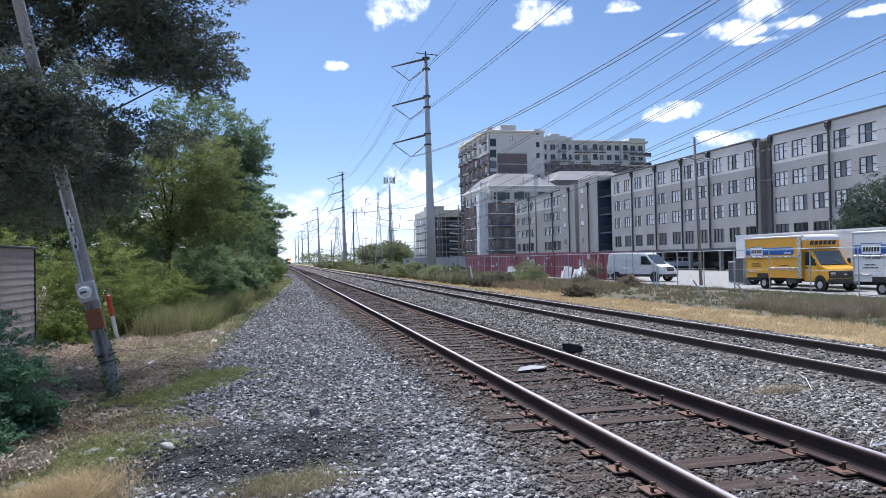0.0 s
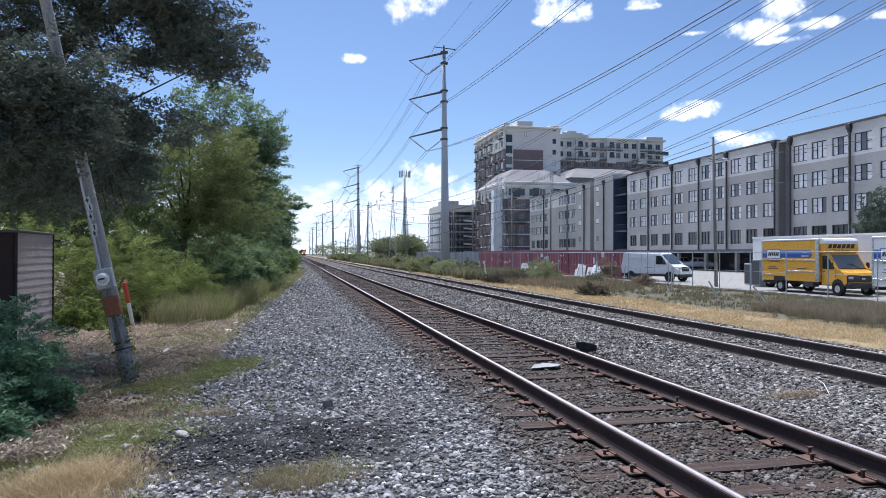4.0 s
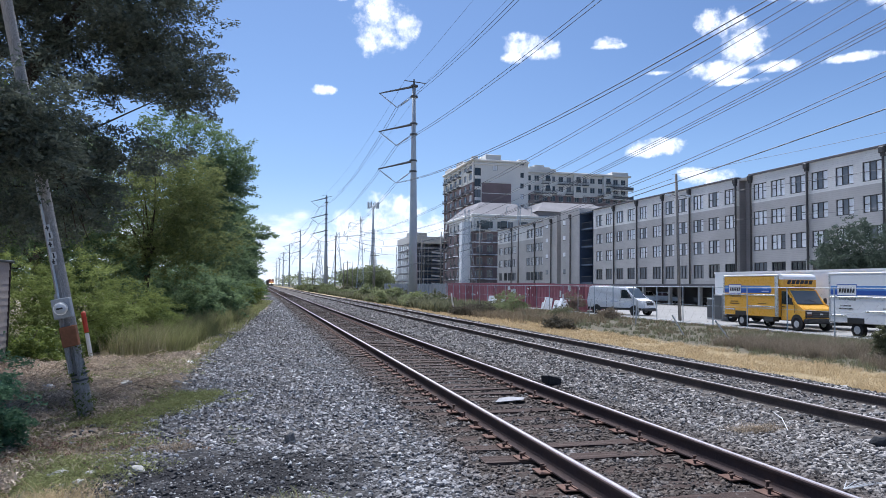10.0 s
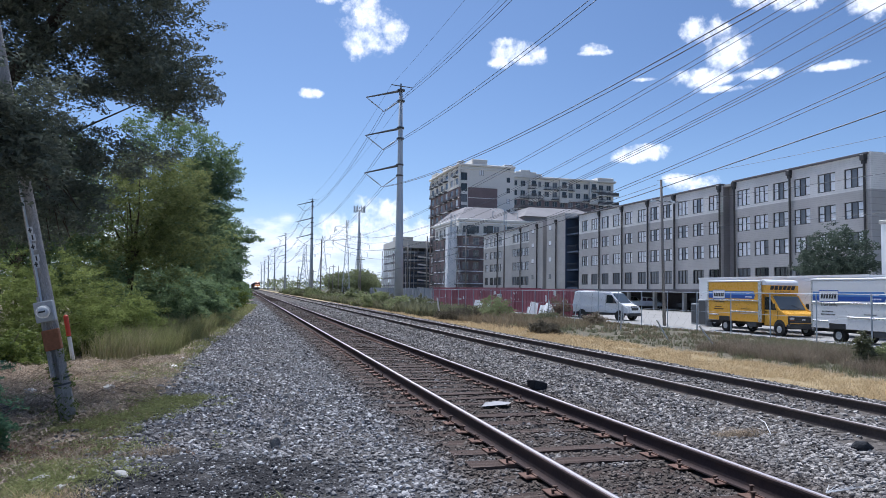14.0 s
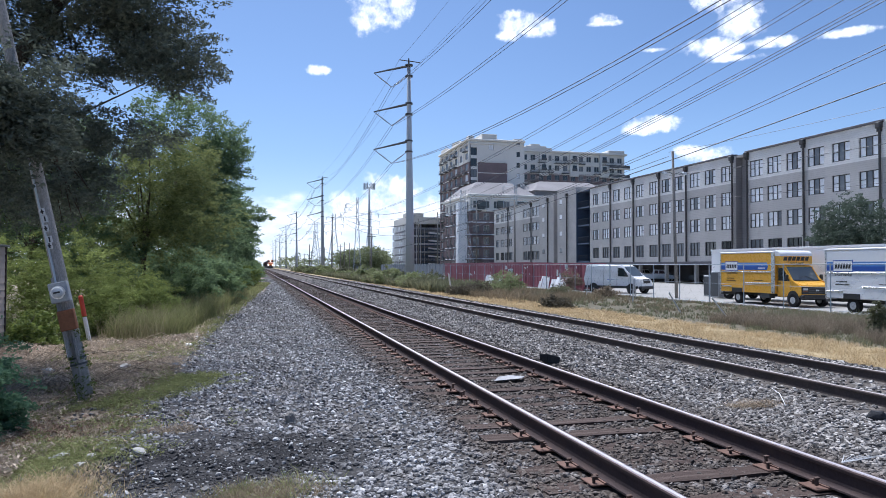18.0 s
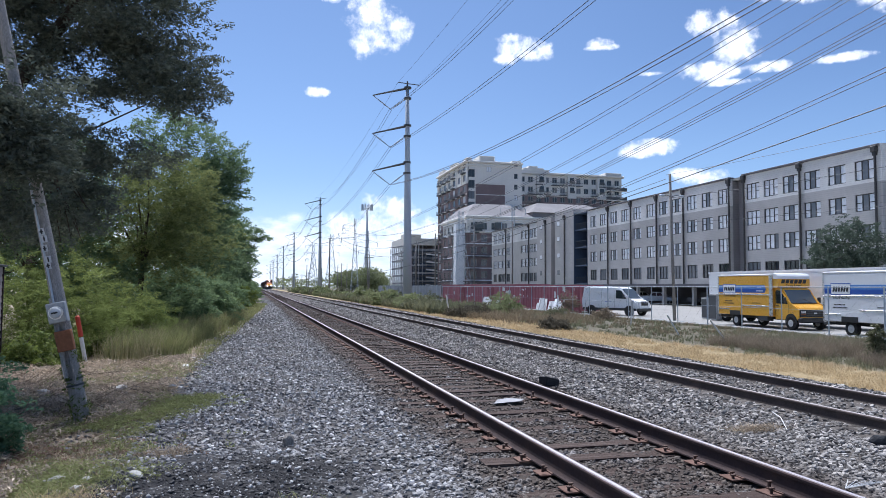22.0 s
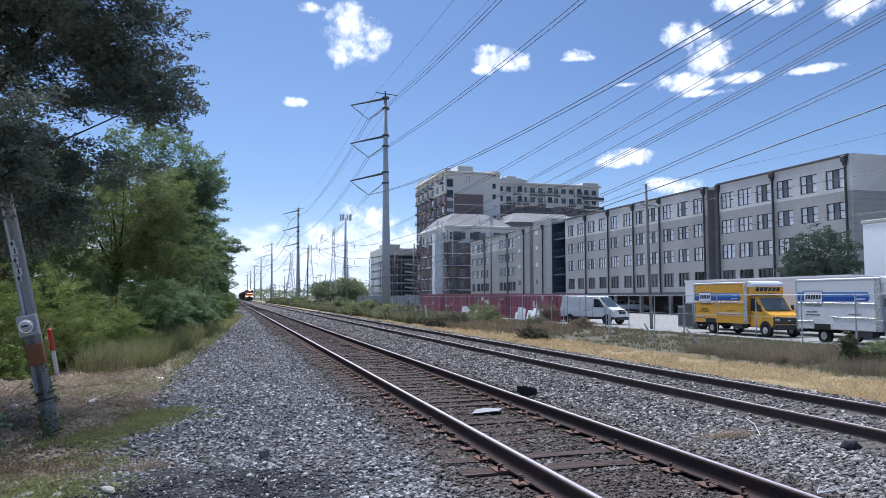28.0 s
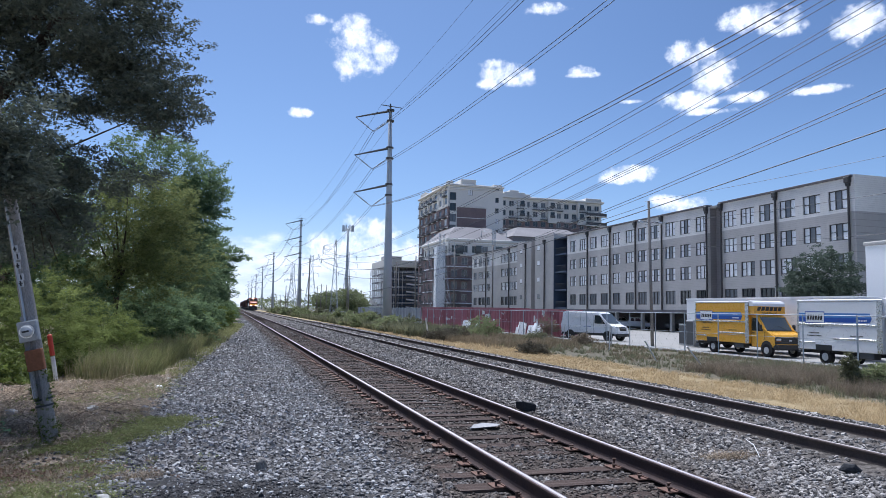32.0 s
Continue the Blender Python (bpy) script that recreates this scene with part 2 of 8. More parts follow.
def stone_material():
    m, g, b = material("ballast_stone", (0.3, 0.3, 0.3), 0.85)
    rnd = g.n("ShaderNodeNewGeometry").outputs["Random Per Island"]
    p = g.place("Object")
    c = g.mix(g.step(rnd, 0.0, 0.92), (0.072, 0.070, 0.072), (0.33, 0.325, 0.328))
    c = g.mix(g.step(rnd, 0.84, 0.95), c, (0.52, 0.515, 0.515))
    wide = g.noise(p, 0.8, 4.0, 0.6)
    c = g.mix(g.math("MULTIPLY", g.step(wide, 0.45, 0.68), 0.45), c, (0.15, 0.13, 0.11))
    between = g.math("MULTIPLY", g.step(g.xyz(p)[0], 4.3, 5.0), 0.8)
    c = g.mix(between, c, g.mix(g.math("POWER", rnd, 1.7), (0.042, 0.037, 0.034), (0.40, 0.37, 0.34)))
    soot = g.math("MULTIPLY", g.step(g.math("SUBTRACT", 1.0, g.vmath("LENGTH", g.mapped(g.vmath("SUBTRACT", p, (-0.38, 6.4, 0.0)), (0.62, 1.0, 0.0)))), -0.1, 0.4), g.step(g.noise(p, 2.6, 4.0, 0.65), 0.26, 0.46))
    clean = g.math("SUBTRACT", 1.0, g.math("MULTIPLY", g.step(rnd, 0.8, 0.84), 0.8))
    c = g.mix(g.math("MULTIPLY", g.math("MULTIPLY", soot, clean), 0.93), c, (0.022, 0.021, 0.023))
    c = g.mix(g.step(g.noise(p, 90.0, 3.0, 0.6), 0.55, 0.9), c, (0.08, 0.08, 0.085))
    inside = g.math("SUBTRACT", 1.0, g.step(g.math("ABSOLUTE", g.math("SUBTRACT", g.xyz(p)[0], 3.29)), 1.25, 1.8))
    c = g.mix(g.math("MULTIPLY", inside, g.step(g.noise(p, 3.0, 4.0, 0.6), 0.2, 0.55)), c, g.mix(rnd, (0.03, 0.023, 0.019), (0.128, 0.099, 0.08)))
    g.l(c, b.inputs["Base Color"])
    bump(g, b, g.noise(p, 140.0, 3.0, 0.6), 0.3, 0.004)
    return m


def siding(name, base, pitch, axis=2, depth=0.5, rough=0.75):
    """Boards or courses of a given pitch, as fine relief on a far wall."""
    m, g, b = material(name, base, rough)
    p = g.place("Object")
    b.inputs["Specular IOR Level"].default_value = 0.15 if rough > 0.7 else 0.4
    f = g.math("FRACT", g.math("DIVIDE", g.xyz(p)[axis], pitch))
    joint = g.step(f, 0.0, 0.12)
    wide = g.noise(p, 0.25, 5.0, 0.6)
    fine = g.noise(p, 3.0, 4.0, 0.6)
    c = g.mix(g.step(wide, 0.3, 0.75), tuple(x * 0.88 for x in base), tuple(min(1, x * 1.08) for x in base))
    c = g.mix(g.math("MULTIPLY", g.step(fine, 0.45, 0.8), 0.18), c, tuple(x * 0.6 for x in base))
    c = g.mix(joint, tuple(x * 0.62 for x in base), c)
    g.l(c, b.inputs["Base Color"])
    bump(g, b, f, depth, 0.02)
    return m


def emitter(name, colour, strength):
    m, g, b = material(name, colour)
    b.inputs["Emission Color"].default_value = (*colour, 1)
    b.inputs["Emission Strength"].default_value = strength
    return m


M = {}
M["ground"] = ground_material()
M["stone"] = stone_material()
M["rail_side"] = worn("rail_side", (0.064, 0.047, 0.046), 0.9, 0.0, 40, 3, 0.35, 0.3, dirt=(0.10, 0.064, 0.05))
M["rail_head"] = worn("rail_head", (0.66, 0.61, 0.61), 0.4, 0.8, 60, 4, 0.12, 0.05, (6, 0.2, 1))
M["rail_rust"] = worn("rusty_rail_side", (0.105, 0.085, 0.078), 0.9, 0.0, 40, 3, 0.35, 0.3, dirt=(0.15, 0.115, 0.10))
M["rail_shoulder"] = worn("rail_shoulder", (0.17, 0.135, 0.135), 0.5, 0.35, 50, 4, 0.25, 0.1, (6, 0.3, 1), dirt=(0.085, 0.06, 0.055))
M["rail_dull"] = worn("rusty_rail_head", (0.52, 0.48, 0.46), 0.5, 0.5, 60, 4, 0.15, 0.1, (6, 0.2, 1), dirt=(0.26, 0.20, 0.17))
M["tie"] = worn("tie_wood", (0.078, 0.056, 0.049), 0.95, 0, 30, 3.5, 0.7, 1.0, (0.3, 6, 6), dirt=(0.19, 0.15, 0.13))
M["plate"] = worn("tie_plate", (0.17, 0.105, 0.085), 0.85, 0.2, 50, 6, 0.35, 0.4, dirt=(0.1, 0.06, 0.05))
M["spike"] = worn("spike", (0.10, 0.062, 0.05), 0.8, 0.3, 60, 8, 0.3, 0.2)
M["old_wood"] = worn("weathered_wood", (0.34, 0.32, 0.30), 0.92, 0, 34, 2.2, 0.75, 1.0, (7, 7, 0.16), dirt=(0.055, 0.048, 0.045))
M["pole_wood"] = worn("silvered_pole_wood", (0.43, 0.41, 0.39), 0.92, 0, 30, 1.6, 0.8, 1.0, (8, 8, 0.14), dirt=(0.05, 0.044, 0.042))
M["bark"] = worn("bark", (0.09, 0.075, 0.06), 0.95, 0, 18, 2, 0.4, 0.9, (2, 2, 0.5))
M["galv"] = worn("galvanised_steel", (0.46, 0.51, 0.56), 0.55, 0.25, 12, 1.0, 0.14, 0.1)
M["steel_dark"] = worn("dark_steel", (0.10, 0.105, 0.11), 0.6, 0.4, 20, 2, 0.2, 0.1)
M["wire"] = worn("wire", (0.07, 0.075, 0.085), 0.6, 0.4, 9, 1, 0.1, 0)
M["mesh_wire"] = worn("dull_fence_wire", (0.13, 0.125, 0.12), 0.8, 0.2, 20, 2, 0.2, 0)
M["insulator"] = worn("insulator", (0.32, 0.33, 0.35), 0.4, 0, 9, 1, 0.1, 0)
M["concrete"] = worn("concrete", (0.42, 0.41, 0.39), 0.85, 0, 14, 0.8, 0.2, 0.3)
M["lot"] = worn("pale_concrete_paving", (0.29, 0.285, 0.275), 0.9, 0, 8, 0.25, 0.22, 0.2)
M["white_paint"] = worn("white_paint", (0.86, 0.865, 0.875), 0.4, 0, 10, 0.5, 0.03, 0)
M["yellow_paint"] = worn("yellow_paint", (0.84, 0.44, 0.055), 0.3, 0, 10, 0.5, 0.03, 0)
M["blue_paint"] = worn("blue_paint", (0.03, 0.10, 0.42), 0.4, 0, 10, 1, 0.06, 0)
M["blue_light"] = worn("light_blue_paint", (0.10, 0.26, 0.62), 0.4, 0, 10, 1, 0.06, 0)
M["black_plastic"] = worn("black_plastic", (0.025, 0.025, 0.027), 0.5, 0, 30, 3, 0.2, 0.1)
M["rubber"] = worn("tyre_rubber", (0.025, 0.025, 0.026), 0.85, 0, 40, 4, 0.2, 0.2, dirt=(0.09, 0.08, 0.07))
M["rim"] = worn("wheel_rim", (0.55, 0.555, 0.565), 0.45, 0.3, 20, 3, 0.15, 0)
M["chrome"] = worn("bright_aluminium", (0.68, 0.69, 0.71), 0.3, 0.9, 15, 2, 0.08, 0)
M["glass"], _g, _b = material("dark_glass", (0.02, 0.026, 0.032), 0.06)
_b.inputs["Specular IOR Level"].default_value = 0.7
# windscreens: base lifted to grey-blue to stand for reflected sky
M["screen_glass"], _g, _b = material("vehicle_glass", (0.10, 0.12, 0.135), 0.05)
_b.inputs["Specular IOR Level"].default_value = 0.8
M["navy"] = worn("navy_wall", (0.06, 0.09, 0.15), 0.5, 0, 4, 0.5, 0.2, 0)
# pale blind, its base colour also brightened for the sky's reflection
M["pane_pale"] = worn("pane_with_blind_and_sky", (0.86, 0.88, 0.9), 0.1, 0, 3, 0.5, 0.15, 0)
M["pane_mid"] = worn("pane_with_screen", (0.165, 0.178, 0.195), 0.15, 0, 3, 0.5, 0.2, 0)
M["win_frame"] = worn("dark_window_frame", (0.05, 0.048, 0.047), 0.6, 0, 20, 2, 0.1, 0)
M["apt_grey"] = siding("taupe_siding", (0.475, 0.463, 0.45), 0.2)
M["apt_pale"] = siding("pale_grey_siding", (0.74, 0.735, 0.715), 0.2)
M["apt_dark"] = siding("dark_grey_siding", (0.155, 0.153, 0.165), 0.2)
# grey siding darkened to carry the shade of the recess and eaves
M["apt_shade"] = siding("shade_grey_siding", (0.27, 0.26, 0.265), 0.2)
M["apt_tan"] = siding("tan_panel", (0.42, 0.41, 0.40), 0.6)
M["stucco"] = worn("pale_stucco", (0.76, 0.745, 0.70), 0.9, 0, 4, 0.15, 0.12, 0.1)
M["brick_red"] = siding("dark_red_brick", (0.24, 0.185, 0.182), 0.3)
M["roof_pale"] = siding("pale_metal_roof", (0.27, 0.262, 0.27), 0.5, 0, 0.4, 0.92)
M["red_steel"] = siding("red_corrugated_steel", (0.34, 0.105, 0.135), 0.28, 1, 1.0, 0.55)
M["red_plain"] = worn("red_paint", (0.30, 0.085, 0.11), 0.55, 0, 8, 0.7, 0.2, 0.1)
M["fence_slat"] = siding("grey_fence_slats", (0.26, 0.28, 0.31), 0.16, 1, 0.9, 0.7)
M["shed"] = worn("tan_painted_siding", (0.47, 0.40, 0.37), 0.85, 0, 20, 1.5, 0.2, 0.2, dirt=(0.22, 0.17, 0.15))
M["shed_dark"] = worn("dark_brown_boards", (0.05, 0.038, 0.036), 0.85, 0, 20, 1.5, 0.25, 0.3)
M["meter_grey"] = worn("grey_enamel", (0.36, 0.37, 0.38), 0.5, 0.2, 30, 6, 0.2, 0.1)
M["rust_box"] = worn("rusty_box", (0.28, 0.12, 0.065), 0.85, 0.1, 30, 8, 0.3, 0.3)
M["marker_red"] = worn("red_plastic", (0.56, 0.055, 0.025), 0.5, 0, 20, 8, 0.12, 0)
M["marker_white"] = worn("white_plastic", (0.74, 0.74, 0.74), 0.5, 0, 20, 8, 0.1, 0)
M["tag"] = worn("pale_tag", (0.6, 0.61, 0.62), 0.6, 0, 30, 8, 0.12, 0)
M["litter"] = worn("litter_white", (0.7, 0.7, 0.71), 0.7, 0, 20, 5, 0.12, 0.2)
M["litter_grey"] = worn("grey_litter", (0.30, 0.30, 0.315), 0.8, 0, 12, 4, 0.3, 0.3, dirt=(0.12, 0.09, 0.07))
M["block"] = worn("black_block", (0.045, 0.047, 0.052), 0.9, 0, 40, 5, 0.4, 0.6)
M["loco_orange"] = worn("orange_engine_paint", (0.34, 0.075, 0.035), 0.5, 0.1, 10, 1, 0.2, 0.05, dirt=(0.10, 0.05, 0.03))
M["loco_dark"] = worn("black_engine_paint", (0.035, 0.035, 0.037), 0.6, 0.1, 10, 1, 0.2, 0.05)
M["car_brown"] = worn("brown_freight_paint", (0.11, 0.045, 0.035), 0.75, 0.1, 6, 0.6, 0.3, 0.1)
M["car_black"] = worn("black_freight_paint", (0.03, 0.03, 0.032), 0.7, 0.1, 6, 0.6, 0.3, 0.1)
M["lamp_warm"] = emitter("headlamp", (1.0, 0.8, 0.45), 26.0)
M["leaf_oak"] = leafy("live_oak_leaves", (0.092, 0.110, 0.090), (0.182, 0.208, 0.160), 0.16, 0.7, 0.08)
M["leaf_dark"] = leafy("dark_leaves", (0.0826, 0.132, 0.0755), (0.224, 0.304, 0.153), 0.4, 0.7, 0.08)
M["leaf_mid"] = leafy("green_leaves", (0.065, 0.101, 0.0291), (0.199, 0.244, 0.0627), 0.38, 0.6, 0.15)
M["leaf_olive"] = leafy("olive_leaves", (0.085, 0.112, 0.045), (0.255, 0.285, 0.11), 0.4, 0.7, 0.08)
M["leaf_dull"] = leafy("dull_grey_green_leaves", (0.09, 0.10, 0.055), (0.20, 0.20, 0.115), 0.25)
# leaves of far trees, lightened in colour to stand in for haze
M["leaf_hazed"] = leafy("haze_paled_leaves", (0.12, 0.15, 0.075), (0.27, 0.30, 0.16), 0.35)
M["leaf_bright"] = leafy("bright_green_leaves", (0.13, 0.172, 0.052), (0.31, 0.36, 0.12), 0.45, 0.7, 0.08)
M["leaf_broad"] = leafy("broad_blue_green_leaves", (0.085, 0.165, 0.10), (0.21, 0.335, 0.195), 0.38, 0.7, 0.08)
M["grass_grey"] = leafy("grey_green_weeds", (0.105, 0.112, 0.068), (0.245, 0.248, 0.152), 0.3, 0.8, 0.1)
M["brush"] = leafy("brown_brush", (0.145, 0.118, 0.088), (0.35, 0.292, 0.215), 0.25, 0.9, 0.1)
M["grass_green"] = leafy("green_grass", (0.122, 0.138, 0.058), (0.295, 0.298, 0.138), 0.3, 0.8, 0.1)
M["grass_dry"] = leafy("dry_grass", (0.33, 0.25, 0.142), (0.59, 0.465, 0.285), 0.25, 0.9, 0.1)
M["grass_weed"] = leafy("brown_weeds", (0.15, 0.12, 0.08), (0.33, 0.27, 0.185), 0.25, 0.9, 0.1)
M["brush_dark"] = leafy("dark_dead_brush", (0.068, 0.06, 0.046), (0.175, 0.158, 0.118), 0.2, 0.9, 0.08)
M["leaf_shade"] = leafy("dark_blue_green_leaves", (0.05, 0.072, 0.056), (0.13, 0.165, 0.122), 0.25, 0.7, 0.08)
M["leaf_soft"] = leafy("soft_green_leaves", (0.125, 0.15, 0.075), (0.31, 0.34, 0.18), 0.38, 0.8, 0.08)
M["leaf_weed"] = leafy("yellow_green_weeds", (0.14, 0.16, 0.06), (0.33, 0.345, 0.16), 0.35, 0.8, 0.1)
M["mulch"] = leafy("red_brown_mulch", (0.15, 0.095, 0.07), (0.44, 0.30, 0.22), 0.1, 0.95, 0.1)
M["litter_brown"] = leafy("brown_litter", (0.17, 0.135, 0.105), (0.62, 0.52, 0.415), 0.2, 0.95, 0.1)
M["grass_seed"] = leafy("seeding_grass_heads", (0.17, 0.155, 0.085), (0.37, 0.335, 0.2), 0.3, 0.9, 0.1)
M["vine"] = leafy("dead_vines", (0.165, 0.125, 0.09), (0.50, 0.415, 0.31), 0.15, 0.95, 0.1)


# ---- building blocks ----


def mesh_from(name, verts, faces, mats, smooth=False, index=None):
    me = bpy.data.meshes.new(name)
    me.from_pydata([tuple(v) for v in verts], [], faces)
    for m in mats if isinstance(mats, (list, tuple)) else [mats]:
        me.materials.append(m)
    if index is not None:
        me.polygons.foreach_set("material_index", index)
    if smooth:
        me.polygons.foreach_set("use_smooth", [True] * len(me.polygons))
    me.update()
    return me


def fast_mesh(name, verts, faces, mat):
    """A large mesh from numpy arrays: verts n x 3, faces m x k."""
    me = bpy.data.meshes.new(name)
    k = faces.shape[1]
    me.vertices.add(len(verts))
    me.vertices.foreach_set("co", np.ascontiguousarray(verts, np.float32).ravel())
    me.loops.add(faces.size)
    me.loops.foreach_set("vertex_index", np.ascontiguousarray(faces, np.int32).ravel())
    me.polygons.add(len(faces))
    me.polygons.foreach_set("loop_start", np.arange(0, faces.size, k, dtype=np.int32))
    me.materials.append(mat)
    me.update(calc_edges=True)
    me.shade_flat()
    return me


def done(name, bm, mat, smooth=False):
    me = bpy.data.meshes.new(name)
    bmesh.ops.recalc_face_normals(bm, faces=bm.faces)
    bm.to_mesh(me)
    bm.free()
    for m in mat if isinstance(mat, (list, tuple)) else [mat]:
        me.materials.append(m)
    if smooth:
        me.polygons.foreach_set("use_smooth", [True] * len(me.polygons))
    return me


def part(name, bm, mat, parent, label="", smooth=False):
    """Links a bmesh (or a finished mesh) as one object under a thing or a part."""
    ob = new(name, done(name, bm, mat, smooth) if isinstance(bm, bmesh.types.BMesh) else bm)
    ob.parent = parent
    if label:
        ob["label"] = label
    return ob


def thing(name, m, label, category, group="", kind=""):
    ob = new(name)
    ob.empty_display_size = 0.2
    ob.matrix_world = m
    return tagged(ob, label, category, group, kind)


def setting(name, me, label, category=""):
    return tagged(new(name, me), label, category or name.split("_")[0], kind="structure")


def bx(bm, x0, y0, z0, x1, y1, z1, bevel=0.0, mi=0):
    vs = [bm.verts.new((x, y, z)) for z in (z0, z1) for x, y in ((x0, y0), (x1, y0), (x1, y1), (x0, y1))]
    fs = [bm.faces.new([vs[i] for i in f]) for f in ((3, 2, 1, 0), (4, 5, 6, 7), (0, 1, 5, 4), (1, 2, 6, 5), (2, 3, 7, 6), (3, 0, 4, 7))]
    for f in fs:
        f.material_index = mi
    if bevel:
        es = {e for f in fs for e in f.edges}
        bmesh.ops.bevel(bm, geom=list(es), offset=bevel, segments=1, affect="EDGES")
    return vs


def cyl(bm, p0, p1, r0, r1=None, n=10, caps=True):
    p0, p1 = Vector(p0), Vector(p1)
    r1 = r0 if r1 is None else r1
    q = (p1 - p0).to_track_quat("Z", "Y")
    rings = []
    for p, r in ((p0, r0), (p1, r1)):
        rings.append([bm.verts.new(p + q @ Vector((r * math.cos(6.28318 * i / n), r * math.sin(6.28318 * i / n), 0))) for i in range(n)])
    for i in range(n):
        bm.faces.new((rings[0][i], rings[0][(i + 1) % n], rings[1][(i + 1) % n], rings[1][i]))
    if caps:
        bm.faces.new(rings[0][::-1])
        bm.faces.new(rings[1])


def tube(bm, pts, radii, n=8):
    """A bent round bar through pts."""
    rings = []
    for i, p in enumerate(pts):
        d = Vector(pts[min(i + 1, len(pts) - 1)]) - Vector(pts[max(i - 1, 0)])
        q = d.to_track_quat("Z", "Y")
        r = radii[i] if isinstance(radii, (list, tuple)) else radii
        rings.append([bm.verts.new(Vector(p) + q @ Vector((r * math.cos(6.28318 * k / n), r * math.sin(6.28318 * k / n), 0))) for k in range(n)])
    for a, b in zip(rings, rings[1:]):
        for k in range(n):
            bm.faces.new((a[k], a[(k + 1) % n], b[(k + 1) % n], b[k]))
    bm.faces.new(rings[0][::-1])
    bm.faces.new(rings[-1])


def prism(bm, outline, axis, a, b):
    """An outline of (u, v) pairs pushed along an axis from a to b: x takes (y, z), y takes (x, z), z takes (x, y)."""
    def at(u, v, s):
        return {"x": (s, u, v), "y": (u, s, v), "z": (u, v, s)}[axis]
    lo = [bm.verts.new(at(u, v, a)) for u, v in outline]
    hi = [bm.verts.new(at(u, v, b)) for u, v in outline]
    n = len(outline)
    bm.faces.new(lo)
    bm.faces.new(hi[::-1])
    for i in range(n):
        bm.faces.new((lo[i], hi[i], hi[(i + 1) % n], lo[(i + 1) % n]))


def box_mesh(name, x0, y0, z0, x1, y1, z1, mat, bevel=0.0):
    bm = bmesh.new()
    bx(bm, x0, y0, z0, x1, y1, z1, bevel)
    return done(name, bm, mat)

# ---- ground ----
RAIL_TOP, TRACKS = 0.237, (3.29, 7.65)
GAUGE = 0.7525   # half the distance between rail centres


PROFILE = ((-400, -0.6), (-30, -0.5), (-9, -0.35), (-5.0, -0.2), (-2.4, -0.12), (-1.2, -0.03), (0.3, 0.02), (1.7, 0.035), (5.0, 0.035),
           (5.5, 0.03), (6.0, 0.07), (9.2, 0.07), (9.8, 0.0), (10.8, -0.22), (14.5, -0.36), (24.0, -0.42), (26.5, -0.62), (500, -0.62))


def ground_z(x, y=10.0):
    for (a, za), (b, zb) in zip(PROFILE, PROFILE[1:]):
        if x <= b:
            k = (x - a) / (b - a)
            z = za + (zb - za) * k
            break
    else:
        z = -0.62
    rough = 0.05 if (x < -1.4 or x > 10.6) and x < 24 else 0.012
    return z + rough * (noise.noise((x * 0.9, y * 0.9, 3.1)) + 0.5 * noise.noise((x * 2.6, y * 2.6, 7.7)))


def build_ground():
    xs = [-900, -300, -100, -50, -30, -20] + list(np.arange(-14, -4, 0.6)) + list(np.arange(-4, 3, 0.25)) + list(np.arange(3, 16, 0.4)) + list(np.arange(16, 27, 1.0)) + [30, 40, 60, 100, 200, 400, 900]
    ys = [-400, -100, -40, -15, -6, -2] + list(np.arange(0, 26, 0.3)) + list(np.arange(26, 60, 1.0)) + list(np.arange(60, 200, 8.0)) + [220, 260, 320, 400, 600, 900, 1500, 2500]
    verts = [(x, y, ground_z(x, y)) for y in ys for x in xs]
    n = len(xs)
    faces = [(j * n + i, j * n + i + 1, (j + 1) * n + i + 1, (j + 1) * n + i) for j in range(len(ys) - 1) for i in range(n - 1)]
    setting("ground", mesh_from("ground", verts, faces, M["ground"], True), "uneven ground of grey ballast, bare dirt and dry grass", "ground")


build_ground()

# car park behind the fence, with a low kerb
bm = bmesh.new()
bx(bm, 26.6, 8, -0.9, 54.6, 112, -0.6)
setting("pavement_car_park", done("pavement", bm, M["lot"]), "pale concrete paving of a car park", "pavement")
bm = bmesh.new()
bx(bm, 26.42, 8, -0.9, 26.6, 112, -0.47, 0.02)
setting("pavement_kerb", done("kerb", bm, M["concrete"]), "concrete kerb along the car park", "kerb")


